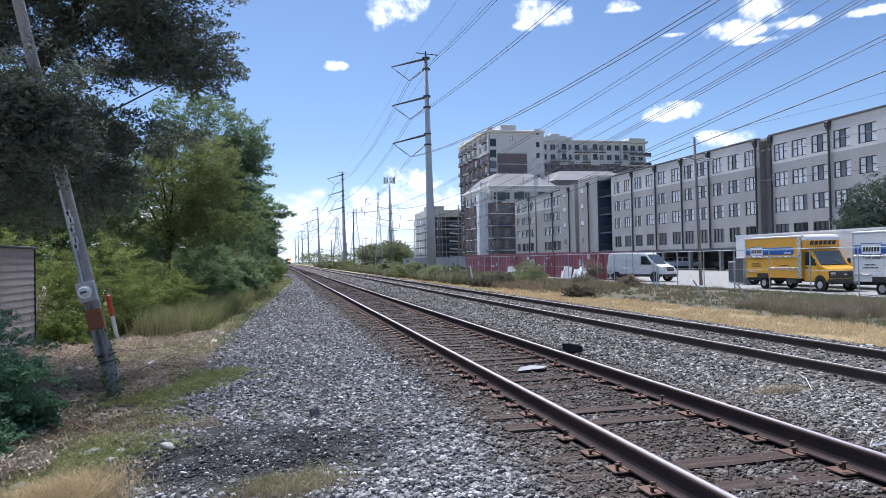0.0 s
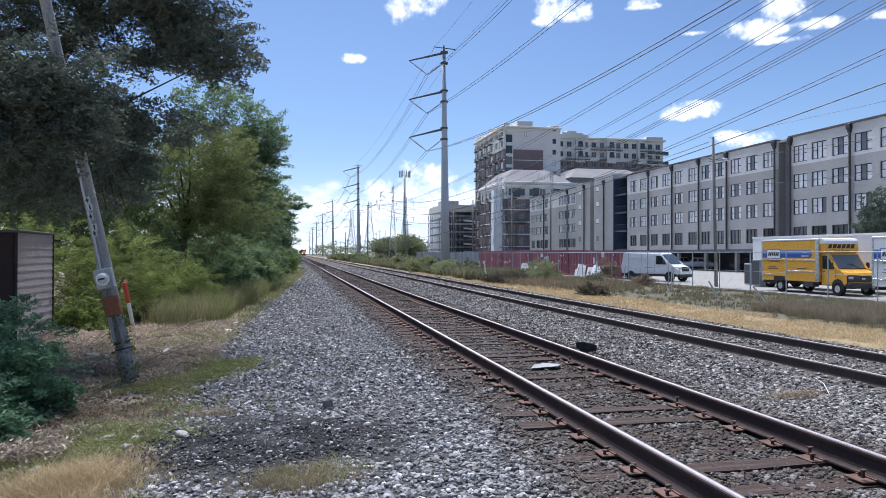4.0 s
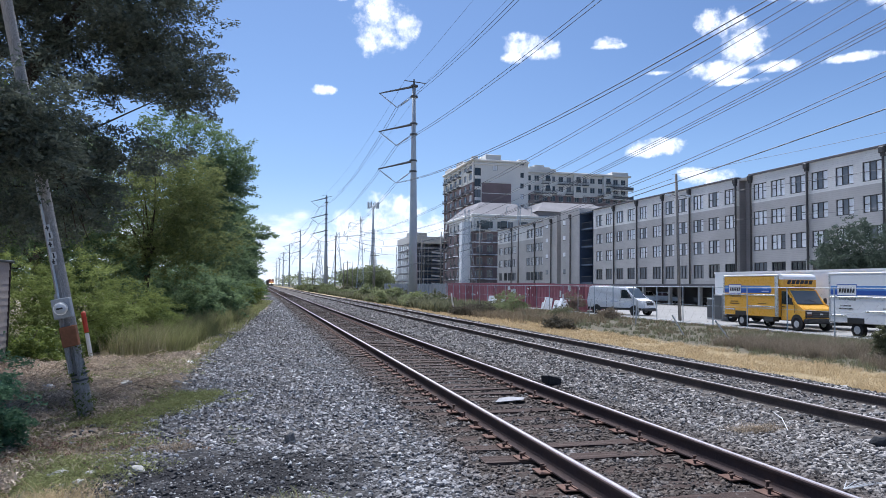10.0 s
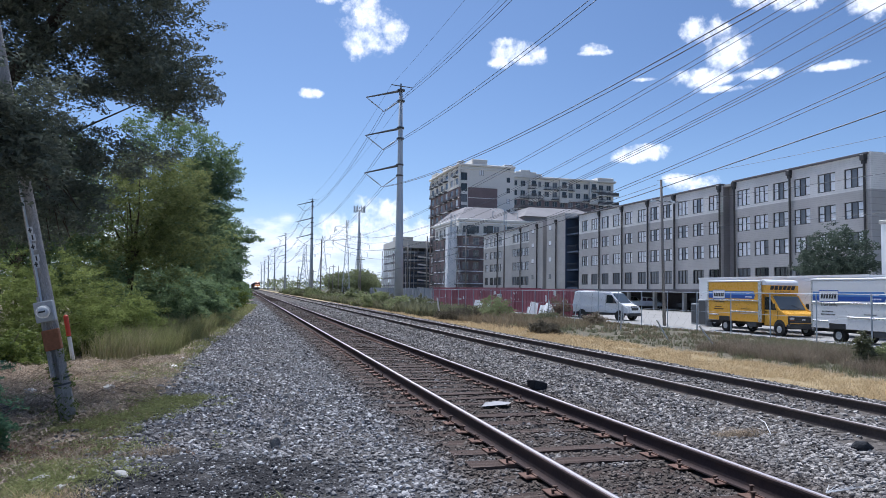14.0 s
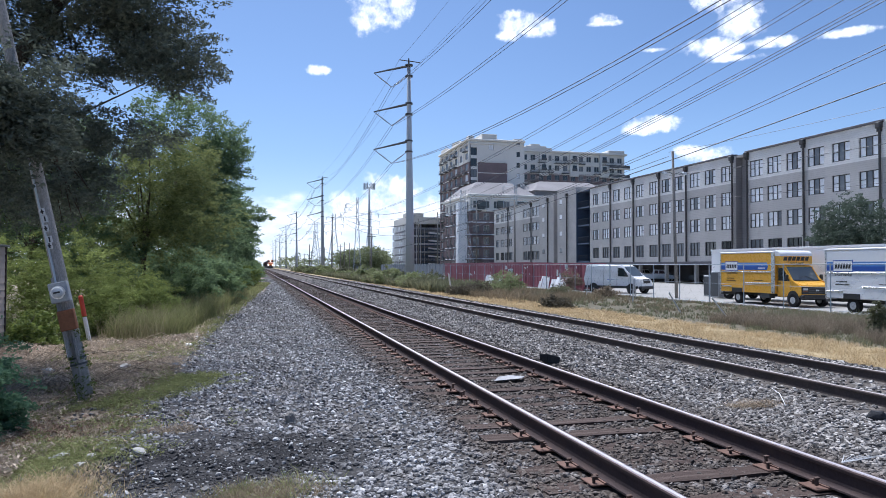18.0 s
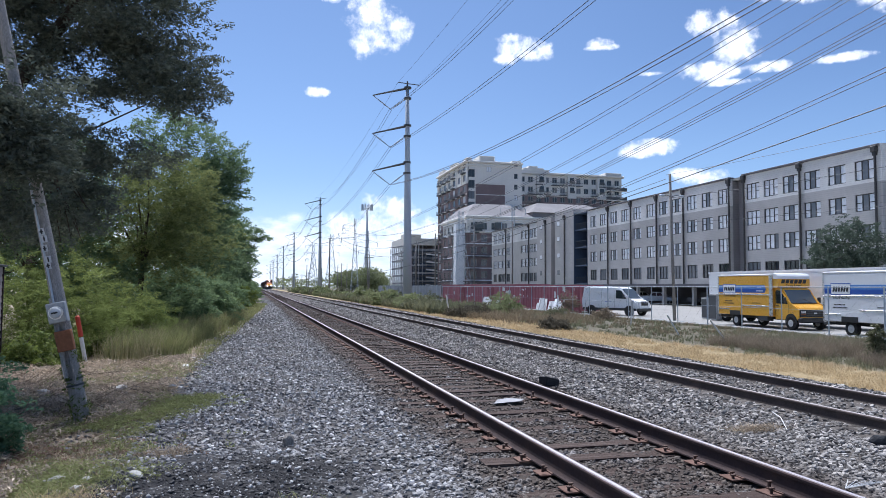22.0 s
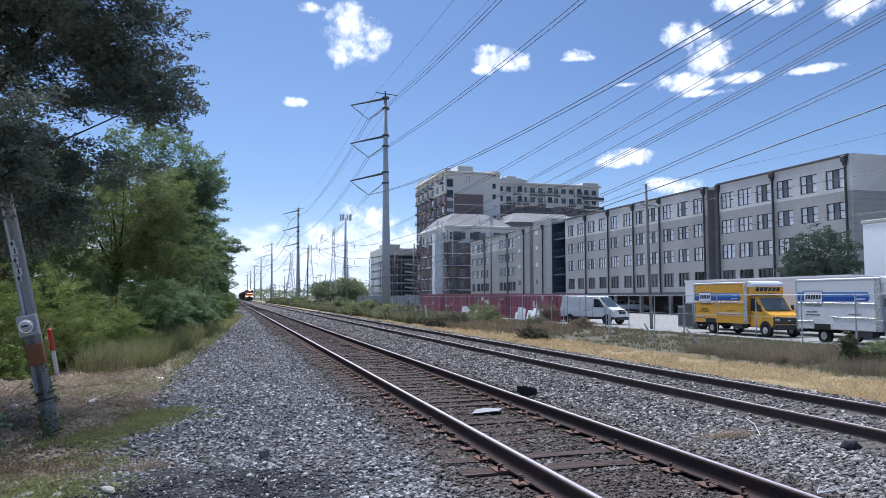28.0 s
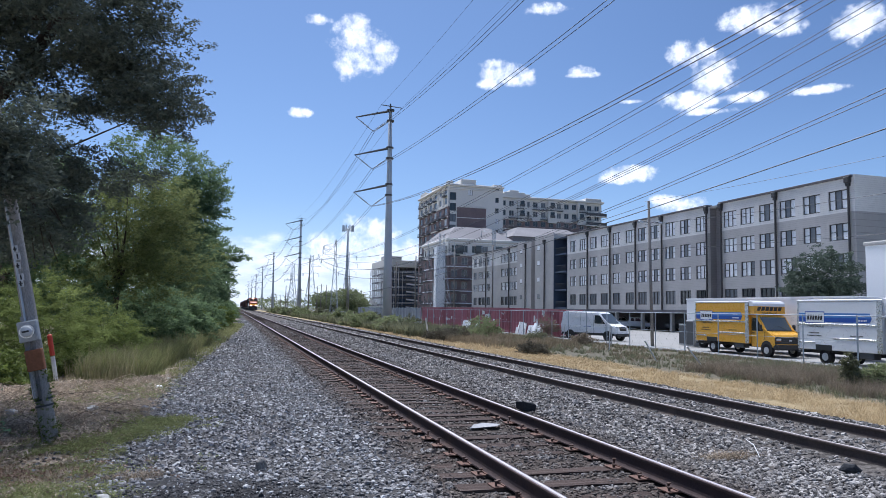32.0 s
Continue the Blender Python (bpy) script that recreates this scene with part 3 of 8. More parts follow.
def scatter_stones(name, count, area, size, seed, label, dense=None, even=False):
    """Broken stones strewn over the ground, joined in one mesh."""
    rng = np.random.default_rng(seed)
    g = (1 + 5 ** 0.5) / 2
    shapes = [(np.array([(-1, g, 0), (1, g, 0), (-1, -g, 0), (1, -g, 0), (0, -1, g), (0, 1, g), (0, -1, -g), (0, 1, -g), (g, 0, -1), (g, 0, 1), (-g, 0, -1), (-g, 0, 1)]) * 0.56,
               np.array([(0, 11, 5), (0, 5, 1), (0, 1, 7), (0, 7, 10), (0, 10, 11), (1, 5, 9), (5, 11, 4), (11, 10, 2), (10, 7, 6), (7, 1, 8),
                         (3, 9, 4), (3, 4, 2), (3, 2, 6), (3, 6, 8), (3, 8, 9), (4, 9, 5), (2, 4, 11), (6, 2, 10), (8, 6, 7), (9, 8, 1)])),
              (np.array([(x, y, z) for z in (-1, 1) for x, y in ((-1, -1), (1, -1), (1, 1), (-1, 1))]) * 0.7,
               np.array([(3, 2, 1), (3, 1, 0), (4, 5, 6), (4, 6, 7), (0, 1, 5), (0, 5, 4), (1, 2, 6), (1, 6, 5), (2, 3, 7), (2, 7, 6), (3, 0, 4), (3, 4, 7)])),
              (np.array([(1, 0, 0), (0, 1, 0), (-1, 0, 0), (0, -1, 0), (0, 0, 1), (0, 0, -1)], float) * 1.1,
               np.array([(0, 1, 4), (1, 2, 4), (2, 3, 4), (3, 0, 4), (1, 0, 5), (2, 1, 5), (3, 2, 5), (0, 3, 5)]))]
    x0, x1, y0, y1 = area
    # nearer ground holds more stones
    u = rng.random(count)
    ys = y0 + (y1 - y0) * u if even else y0 * (y1 / y0) ** u
    xs = x0 + (x1 - x0) * rng.random(count)
    keep = np.ones(count, bool) if dense is None else dense(xs, ys, rng)
    xs, ys = xs[keep], ys[keep]
    thin = (ys < 26) | (rng.random(len(xs)) < 0.5)
    xs, ys = xs[thin], ys[thin]
    all_v, all_f, start = [], [], 0
    for (base, tri), pick in zip(shapes, ((ys < 8) & (ys > 2.9), (ys >= 8) & (ys < 12), (ys >= 12) | (ys <= 2.9))):
        gx, gy = xs[pick], ys[pick]
        n, k = len(gx), len(base)
        if not n:
            continue
        zs = np.array([ground_z(a, b) for a, b in zip(gx, gy)])
        protos = (base[None] * rng.uniform(0.8, 1.15, (60, k, 1)) + rng.uniform(-0.17, 0.17, (60, k, 3))) * rng.uniform(0.62, 1.25, (60, 1, 3))
        v = protos[rng.integers(0, 60, n)]
        s = rng.uniform(0.5, 1.0, n) ** 1.6 * size * (1 + 0.25 * np.clip((gy - 8) / 12, 0, 5)) * np.where(gy > 26, 1.2, np.where(gy < 12, 0.95, 1.0))
        q = rng.normal(size=(n, 4))
        q /= np.linalg.norm(q, axis=1)[:, None]
        a, b, c, d = q.T
        R = np.stack([1 - 2 * (c * c + d * d), 2 * (b * c - a * d), 2 * (b * d + a * c), 2 * (b * c + a * d), 1 - 2 * (b * b + d * d), 2 * (c * d - a * b), 2 * (b * d - a * c), 2 * (c * d + a * b), 1 - 2 * (b * b + c * c)], -1).reshape(n, 3, 3)
        v = np.einsum("nij,nkj->nki", R, v * s[:, None, None])
        v[:, :, 2] *= 0.8
        v += np.stack([gx, gy, zs + s * rng.uniform(-0.1, 0.35, n)], -1)[:, None]
        all_v.append(v.reshape(-1, 3))
        all_f.append((tri[None] + start + k * np.arange(n)[:, None, None]).reshape(-1, 3))
        start += n * k
    return tagged(new(name, fast_mesh(name, np.concatenate(all_v), np.concatenate(all_f), M["stone"])), label, "gravel", kind="stuff")


def off_ties(c):
    """Thins the stones on the ties of the track at c and keeps them off its rails."""
    def rule(xs, ys, rng):
        on_tie = (np.abs(xs - c) < 1.28) & (np.abs((ys - TIE_START + TIE_PITCH / 2) % TIE_PITCH - TIE_PITCH / 2) < 0.125)
        on_rail = (np.abs(np.abs(xs - c) - GAUGE) < 0.1)
        return ~on_rail & (~on_tie | (rng.random(len(xs)) < 0.28 + 0.35 * (np.sin(xs * 3.1 + ys * 1.7) + np.sin(ys * 0.83 - xs) > 0.5)))
    return rule


TIE_START, TIE_PITCH = 3.35, 0.495
# ---- railway tracks ----


def rail_outline(c):
    h = [(-0.076, 0.0), (0.076, 0.0), (0.074, 0.012), (0.02, 0.026), (0.01, 0.045), (0.01, 0.118), (0.034, 0.130), (0.036, 0.150), (0.029, 0.160), (0.014, 0.163)]
    return [(c + x, z) for x, z in h] + [(c - x, z) for x, z in h[::-1][:-2]]


def build_track(c, label, y_end=1400.0, y_start=-30.0):
    track = thing("railway_track", pose(c, 0, RAIL_TOP - (0.172 if c < 5 else 0.2)), label, "railway track")
    tie_z = -0.006   # top of the ties under the plates
    tie_mesh = []
    for k in range(6):
        bm = bmesh.new()
        vs = bx(bm, -1.3, -0.112, tie_z - 0.17, 1.3, 0.112, tie_z)
        bmesh.ops.subdivide_edges(bm, edges=[e for e in bm.edges if abs(e.verts[0].co.x - e.verts[1].co.x) > 1], cuts=5)
        rnd = random.Random(k)
        for v in bm.verts:
            v.co.y += rnd.uniform(-0.012, 0.012)
            v.co.z += rnd.uniform(-0.014, 0.004)
            if abs(v.co.x) > 1.2:
                v.co.x += rnd.uniform(-0.05, 0.03)
        tie_mesh.append(done("tie", bm, M["tie"]))
    bm = bmesh.new()
    bx(bm, -0.19, -0.095, 0.0, 0.19, 0.095, 0.014, 0.004)
    for s in (-1, 1):
        bx(bm, s * 0.083 - 0.008, -0.095, 0.014, s * 0.083 + 0.008, 0.095, 0.024)
    plate_mesh = done("tie_plate", bm, M["plate"])
    bm = bmesh.new()
    bx(bm, -0.009, -0.009, -0.02, 0.009, 0.009, 0.028)
    bx(bm, -0.016, -0.015, 0.026, 0.024, 0.015, 0.04, 0.004)
    spike_mesh = done("spike", bm, M["spike"])
    rnd = random.Random(int(c * 10))
    count = int((y_end - TIE_START) / TIE_PITCH)
    near = 280
    far_v, far_f = [], []
    cube = np.array([(x, y, z) for z in (-0.15, 0) for x, y in ((-1.3, -0.11), (1.3, -0.11), (1.3, 0.11), (-1.3, 0.11))])
    quads = np.array([(4, 5, 6, 7), (0, 1, 5, 4), (1, 2, 6, 5), (2, 3, 7, 6), (3, 0, 4, 7)])
    for i in range(-20, min(count, 900)):
        y = TIE_START + i * TIE_PITCH + rnd.uniform(-0.02, 0.02)
        if i < near - 20:
            tie = part("tie", rnd.choice(tie_mesh), None, track)
            tie.location, tie.rotation_euler = (rnd.uniform(-0.07, 0.07), y, rnd.uniform(-0.02, 0.0)), (rnd.uniform(-0.03, 0.03), rnd.uniform(-0.006, 0.006), rnd.uniform(-0.022, 0.022))
        else:
            far_f.append(quads + 8 * len(far_v))
            far_v.append(cube + (0, y, -0.006))
        if i < (75 if c < 5 else 30) and i > -8:
            for s in (-1, 1):
                pl = part("tie_plate", plate_mesh, None, track)
                pl.location = (s * GAUGE, y, -0.006)
                if i < 30 and c < 5:
                    for dx, dy in ((-0.1, 0.04), (0.1, -0.04)) + (((-0.155, -0.05), (0.155, 0.05)) if i < 18 else ()):
                        sp = part("spike", spike_mesh, None, track)
                        sp.location = (s * GAUGE + dx, y + dy, 0.004 + rnd.choice((0, 0, 0, 0, 0.015, 0.04)))
                        sp.rotation_euler = (0, 0, 0 if dx < 0 else math.pi)
    rest = part("tie_bed", fast_mesh("tie_bed", np.concatenate(far_v), np.concatenate(far_f), M["tie"]), None, track, "rows of weathered ties in the distance")
    rest["kind"] = "stuff"
    for s in (-1, 1):
        bm = bmesh.new()
        o = rail_outline(s * GAUGE)
        n = len(o)
        stops = [y_start] + list(np.arange(0, 60, 2.0)) + list(np.arange(60, 400, 20.0)) + [500, 700, y_end]
        rings = [[bm.verts.new((x + 0.006 * noise.noise((y * 0.13, s, c)), y, z + 0.008)) for x, z in o] for y in stops]
        for a, b in zip(rings, rings[1:]):
            for k in range(n):
                f = bm.faces.new((a[k], a[(k + 1) % n], b[(k + 1) % n], b[k]))
                f.material_index = 1 if k == 9 else 2 if k in (8, 10) else 0
        part("rail", bm, [M["rail_side"] if c < 5 else M["rail_rust"], M["rail_head"] if c < 5 else M["rail_dull"], M["rail_shoulder"]], track, "rusty steel rail with a worn head")
    return track


build_track(TRACKS[0], "railway track of steel rails on weathered wooden ties")
build_track(TRACKS[1], "second railway track, rusty rails sunk in ballast")

scatter_stones("ballast_gravel", 76000, (-3.2, 2.05, 3.0, 85), 0.032, 1, "loose grey broken stones beside the track",
               lambda xs, ys, rng: rng.random(len(xs)) < np.where(((xs + 0.35) / 1.35) ** 2 + ((ys - 6.35) / 1.0) ** 2 < 1.0 + 0.5 * np.sin(xs * 4.0 + ys * 3.0), 0.22, 1.0) * np.clip((xs + 1.75 - np.clip((ys - 16) * 0.061, 0, 2.2) - 0.55 * np.exp(-((ys - 11.4) / 1.7) ** 2)) / 0.7, 0.07, 1))
scatter_stones("ballast_gravel", 44000, (2.0, 4.6, 3.0, 85), 0.030, 2, "grey ballast stones between the ties", off_ties(TRACKS[0]))
scatter_stones("ballast_gravel", 31000, (4.55, 6.35, 3.4, 85), 0.035, 3, "grey ballast stones between the tracks")
scatter_stones("ballast_gravel", 26000, (6.3, 10.3, 6.5, 85), 0.038, 4, "grey ballast stones along the second track", off_ties(TRACKS[1]))
# the same bed behind the camera
scatter_stones("ballast_gravel", 15000, (-1.6, 2.05, -6, 3.1), 0.034, 5, "loose grey broken stones beside the track", None, True)
scatter_stones("ballast_gravel", 6000, (2.0, 4.6, -6, 3.1), 0.032, 6, "grey ballast stones between the ties", off_ties(TRACKS[0]), True)
scatter_stones("ballast_gravel", 4000, (4.55, 10.0, -6, 6.0), 0.036, 7, "grey ballast stones between the tracks", off_ties(TRACKS[1]), True)
# fine black cinders where something was burnt
scatter_stones("cinders", 7000, (-1.9, 1.2, 5.1, 7.6), 0.015, 8, "fine black cinders on a burnt patch of ballast",
               lambda xs, ys, rng: ((xs + 0.38) / 1.5) ** 2 + ((ys - 6.35) / 1.15) ** 2 < 0.75 + 0.35 * np.sin(xs * 5.0 + ys * 3.7) + 0.3 * rng.random(len(xs)), True)
# a low heap of rubble on the verge
scatter_stones("verge_rubble", 240, (-2.3, -1.05, 12.6, 16.8), 0.065, 10, "heap of grey rubble on the verge",
               lambda xs, ys, rng: np.sin(xs * 2.3 + ys * 1.3) + np.sin(ys * 1.9) > -0.2, True)
# stones and rubble strewn through the dirt of the verge
scatter_stones("verge_rubble", 5200, (-4.2, -0.9, 6.0, 18.5), 0.034, 9, "pale broken stones strewn through the dirt of the verge",
               lambda xs, ys, rng: rng.random(len(xs)) < np.clip(0.12 + 0.75 * (np.sin(xs * 1.9 + 0.7 * ys) * np.sin(ys * 0.83 + 1.1 * xs) > 0.1), 0, 1) * np.clip((xs + 4.2) / 1.6, 0.1, 1), True)
# ---- buildings ----


def wall_cells(bm, axis, face, thick, u0, u1, z0, z1, holes, mi=0):
    """A wall in the plane x = face or y = face, thick metres deep behind it, with holes (u0, z0, u1, z1) cut through; one connected body."""
    us = sorted({round(u, 4) for u in (u0, u1, *[h[0] for h in holes], *[h[2] for h in holes]) if u0 <= u <= u1})
    zs = sorted({round(z, 4) for z in (z0, z1, *[h[1] for h in holes], *[h[3] for h in holes]) if z0 <= z <= z1})
    nu, nz = len(us) - 1, len(zs) - 1

    def solid(i, k):
        if not (0 <= i < nu and 0 <= k < nz):
            return False
        u, z = (us[i] + us[i + 1]) / 2, (zs[k] + zs[k + 1]) / 2
        return not any(h[0] < u < h[2] and h[1] < z < h[3] for h in holes)
    grid = [[solid(i, k) for k in range(nz)] for i in range(nu)]
    made = {}

    def at(i, k, d):
        if (i, k, d) not in made:
            w = face + d * thick
            made[(i, k, d)] = bm.verts.new((w, us[i], zs[k]) if axis == "x" else (us[i], w, zs[k]))
        return made[(i, k, d)]

    def on(i, k):
        return 0 <= i < nu and 0 <= k < nz and grid[i][k]
    for i in range(nu):
        for k in range(nz):
            if not grid[i][k]:
                continue
            for d in (0, 1):
                bm.faces.new([at(i, k, d), at(i + 1, k, d), at(i + 1, k + 1, d), at(i, k + 1, d)]).material_index = mi
            for other, a, b in (((i - 1, k), (i, k), (i, k + 1)), ((i + 1, k), (i + 1, k), (i + 1, k + 1)), ((i, k - 1), (i, k), (i + 1, k)), ((i, k + 1), (i, k + 1), (i + 1, k + 1))):
                if not on(*other):
                    bm.faces.new([at(*a, 0), at(*b, 0), at(*b, 1), at(*a, 1)]).material_index = mi


def window_kit(wide, tall, panes, kinds):
    """Meshes of a window that faces -x, its lower corner at the origin: the frame and its panes."""
    bm = bmesh.new()
    t = 0.08
    w = (wide - t) / panes
    wall_cells(bm, "x", 0, 0.12, 0, wide, 0, tall, [(i * w + t, za, (i + 1) * w, zb) for i in range(panes) for za, zb in (((t, tall - t),) if i == 1 else ((t, tall * 0.5 - 0.03), (tall * 0.5 + 0.03, tall - t)))])
    frame_mesh = done("window_frame", bm, M["win_frame"])
    step = (wide - t) / panes
    pane = {}
    for k in kinds:
        pane[k] = [box_mesh("pane", 0.06, step * i + t * 0.5, t * 0.5, 0.08, step * (i + 1) + t * 0.5, tall - t * 0.5, M[k]) for i in range(panes)]
    return frame_mesh, pane


def add_window(house, kit, m, pattern, name="window"):
    frame_mesh, pane = kit
    win = part(name, frame_mesh, None, house)
    win.matrix_basis = m
    for i, k in enumerate(pattern):
        part("pane", pane[k][i], None, win)
    return win


def apartment_block():
    X, D, Z0, TOP = 55.0, 16.0, -0.6, 14.85
    house = thing("apartment_building", pose(0, 0, 0), "four-storey grey apartment block over open ground-floor parking", "building")
    rnd = random.Random(4)
    LO, ROOF = 2.3, TOP
    rows = [(3.0, 4.75), (6.1, 7.75), (9.0, 10.62), (11.95, 13.8)]
    kits = {(i, n): window_kit(2.2 if n == 3 else 1.5, b - a, n, ("glass", "pane_pale", "pane_mid")) for i, (a, b) in enumerate(rows) for n in (2, 3)}

    def stretch(y0, y1, spots, face, high=ROOF, bright=False):
        holes = [(y, a, y + (2.2 if n == 3 else 1.5), b) for y, n in spots for a, b in rows]
        bm = bmesh.new()
        wall_cells(bm, "x", face, 0.35, y0, y1, LO, 11.6, [h for h in holes if h[3] < 11.6])
        part("wall", bm, M["apt_grey"], house)
        bm = bmesh.new()
        wall_cells(bm, "x", face, 0.35, y0, y1, 11.6, high, [h for h in holes if h[1] > 11.6])
        part("upper_wall", bm, M["apt_pale"], house, "pale grey top-storey siding")
        part("cornice", box_mesh("cornice", face - 0.25, y0 - 0.1, high, face + 0.6, y1 + 0.1, high + 0.2, M["apt_dark"], 0.03), None, house)
        part("slab_edge", box_mesh("slab_edge", face - 0.05, y0, LO - 0.35, face + 0.4, y1, LO - 0.003, M["apt_dark"]), None, house)
        for y, n in spots:
            usual = rnd.choice((["pane_pale", "pane_mid", "pane_pale"], ["pane_pale", "pane_mid", "pane_pale"], ["pane_pale", "pane_pale", "pane_pale"]))
            if bright:
                usual = ["pane_pale"] * 3
            for i, (a, b) in enumerate(rows):
                if i == 0:
                    pat = ["pane_mid"] * n if rnd.random() < 0.7 else ["glass"] * n
                elif n == 3:
                    pat = usual if rnd.random() < 0.75 else rnd.choice((["pane_pale", "pane_pale", "pane_pale"], ["pane_mid", "pane_pale", "pane_pale"], ["pane_pale", "pane_mid", "pane_pale"]))
                else:
                    pat = rnd.choice((["pane_pale", "pane_mid"], ["pane_mid", "pane_pale"], ["pane_pale", "pane_pale"], ["glass", "pane_pale"]))
                add_window(house, kits[(i, n)], Matrix.Translation((face + 0.1, y, a)), pat)

    def downpipe(y, face):
        bm = bmesh.new()
        cyl(bm, (face - 0.14, y, LO), (face - 0.14, y, ROOF - 0.4), 0.11, n=8)
        bx(bm, face - 0.42, y - 0.28, ROOF - 0.55, face - 0.003, y + 0.28, ROOF + 0.02, 0.05)
        bx(bm, face - 0.3, y - 0.2, ROOF - 0.85, face - 0.003, y + 0.2, ROOF - 0.55, 0.03)
        part("downpipe", bm, M["win_frame"], house, "dark downpipe with a box-shaped rain head")

    stretch(51.9, 70.5, [(c - 1.1, 3) for c in (53.55, 56.8, 60.0, 63.05, 66.0, 68.9)], X)
    stretch(72.9, 110.6, [(c - 1.1, 3) for c in (74.15, 77.4, 80.65, 84.2, 87.3, 90.6, 94.3, 97.9, 101.4, 105.0, 108.4)], X)
    stretch(132.0, 161.0, [(c - 1.1, 3) for c in (133.6, 136.0, 138.4, 140.8, 149.6, 152.6, 155.2, 158.6)], X, ROOF, True)
    for y in (52.2, 61.55, 70.3, 73.0, 82.4, 88.9, 96.0, 103.2, 137.2, 151.1):
        downpipe(y, X)
    # the recess between the two long stretches; its shade is in the darker siding
    part("recess_wall", box_mesh("recess_wall", X + 1.2, 70.5, LO, X + 1.5, 72.9, ROOF - 0.1, M["apt_shade"]), None, house, "recess wall with its shade in the siding colour")
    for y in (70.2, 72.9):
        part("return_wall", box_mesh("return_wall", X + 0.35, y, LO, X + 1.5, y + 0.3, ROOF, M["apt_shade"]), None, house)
    # open balconies
    bm = bmesh.new()
    bx(bm, X + 3.0, 110.6, LO, X + 3.3, 115.0, ROOF)
    part("balcony_back", bm, M["navy"], house)
    for z in (LO, 5.45, 8.6, 11.7, ROOF - 0.25):
        part("balcony_floor", box_mesh("balcony_floor", X - 0.2, 110.6, z, X + 3.0, 115.0, z + 0.25, M["navy"]), None, house)
        if z < 12:
            bm = bmesh.new()
            bx(bm, X - 0.15, 111.0, z + 1.25, X - 0.1, 115.0, z + 1.3)
            for k in range(14):
                bx(bm, X - 0.14, 111.1 + k * 0.28, z + 0.25, X - 0.11, 111.13 + k * 0.28, z + 1.25)
            part("balcony_rail", bm, M["steel_dark"], house)
    part("balcony_side", box_mesh("balcony_side", X - 0.45, 114.9, LO, X + 3.0, 114.997, ROOF, M["navy"]), None, house)
    # stair towers, with a dark recess between them
    part("stair_tower", box_mesh("stair_tower", X - 0.5, 115.0, LO, X + 5, 123.0, ROOF + 0.9, M["apt_grey"]), None, house, "plain grey stair tower")
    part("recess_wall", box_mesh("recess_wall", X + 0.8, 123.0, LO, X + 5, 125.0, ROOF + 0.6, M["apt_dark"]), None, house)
    part("stair_tower", box_mesh("stair_tower", X - 0.4, 125.0, LO, X + 5, 132.0, ROOF + 0.5, M["apt_grey"]), None, house, "plain grey stair tower")
    for y, f in ((120.9, X - 0.5), (129.4, X - 0.4)):
        for z in (4.2, 7.3, 10.4, 13.2):
            part("small_window", box_mesh("small_window", f - 0.04, y, z, f - 0.003, y + 1.0, z + 0.75, M["pane_pale"] if z > 7 else M["pane_mid"]), None, house)
            part("small_frame", box_mesh("small_frame", f - 0.03, y - 0.08, z - 0.08, f - 0.004, y + 1.08, z - 0.003, M["win_frame"]), None, house)
    for y, f in ((118.6, X - 0.5), (127.6, X - 0.4)):
        downpipe(y, f)
    # floor over the parking, roof, end wall and the core behind the rooms
    part("end_wall", box_mesh("end_wall", X + 0.003, 51.6, LO, X + D, 51.9, 11.6, M["apt_tan"]), None, house, "plain tan end wall")
    part("end_wall", box_mesh("end_wall", X + 0.003, 51.6, 11.6, X + D, 51.9, ROOF + 0.2, M["apt_pale"]), None, house, "pale grey top of the end wall")
    part("podium_slab", box_mesh("podium_slab", X + 0.4, 51.6, LO - 0.35, X + D, 161, LO - 0.004, M["concrete"]), None, house)
    part("roof", box_mesh("roof", X + 0.36, 51.9, ROOF - 0.2, X + D, 161, ROOF + 0.05, M["concrete"]), None, house)
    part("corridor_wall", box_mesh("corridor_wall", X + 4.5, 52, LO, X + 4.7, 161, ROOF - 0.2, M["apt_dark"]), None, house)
    for i in range(16):
        part("column", box_mesh("column", X + 0.4, 53 + i * 7.0, Z0, X + 0.85, 53.45 + i * 7.0, LO - 0.35, M["concrete"], 0.03), None, house)
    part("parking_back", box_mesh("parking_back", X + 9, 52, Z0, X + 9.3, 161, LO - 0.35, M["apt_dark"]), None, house)


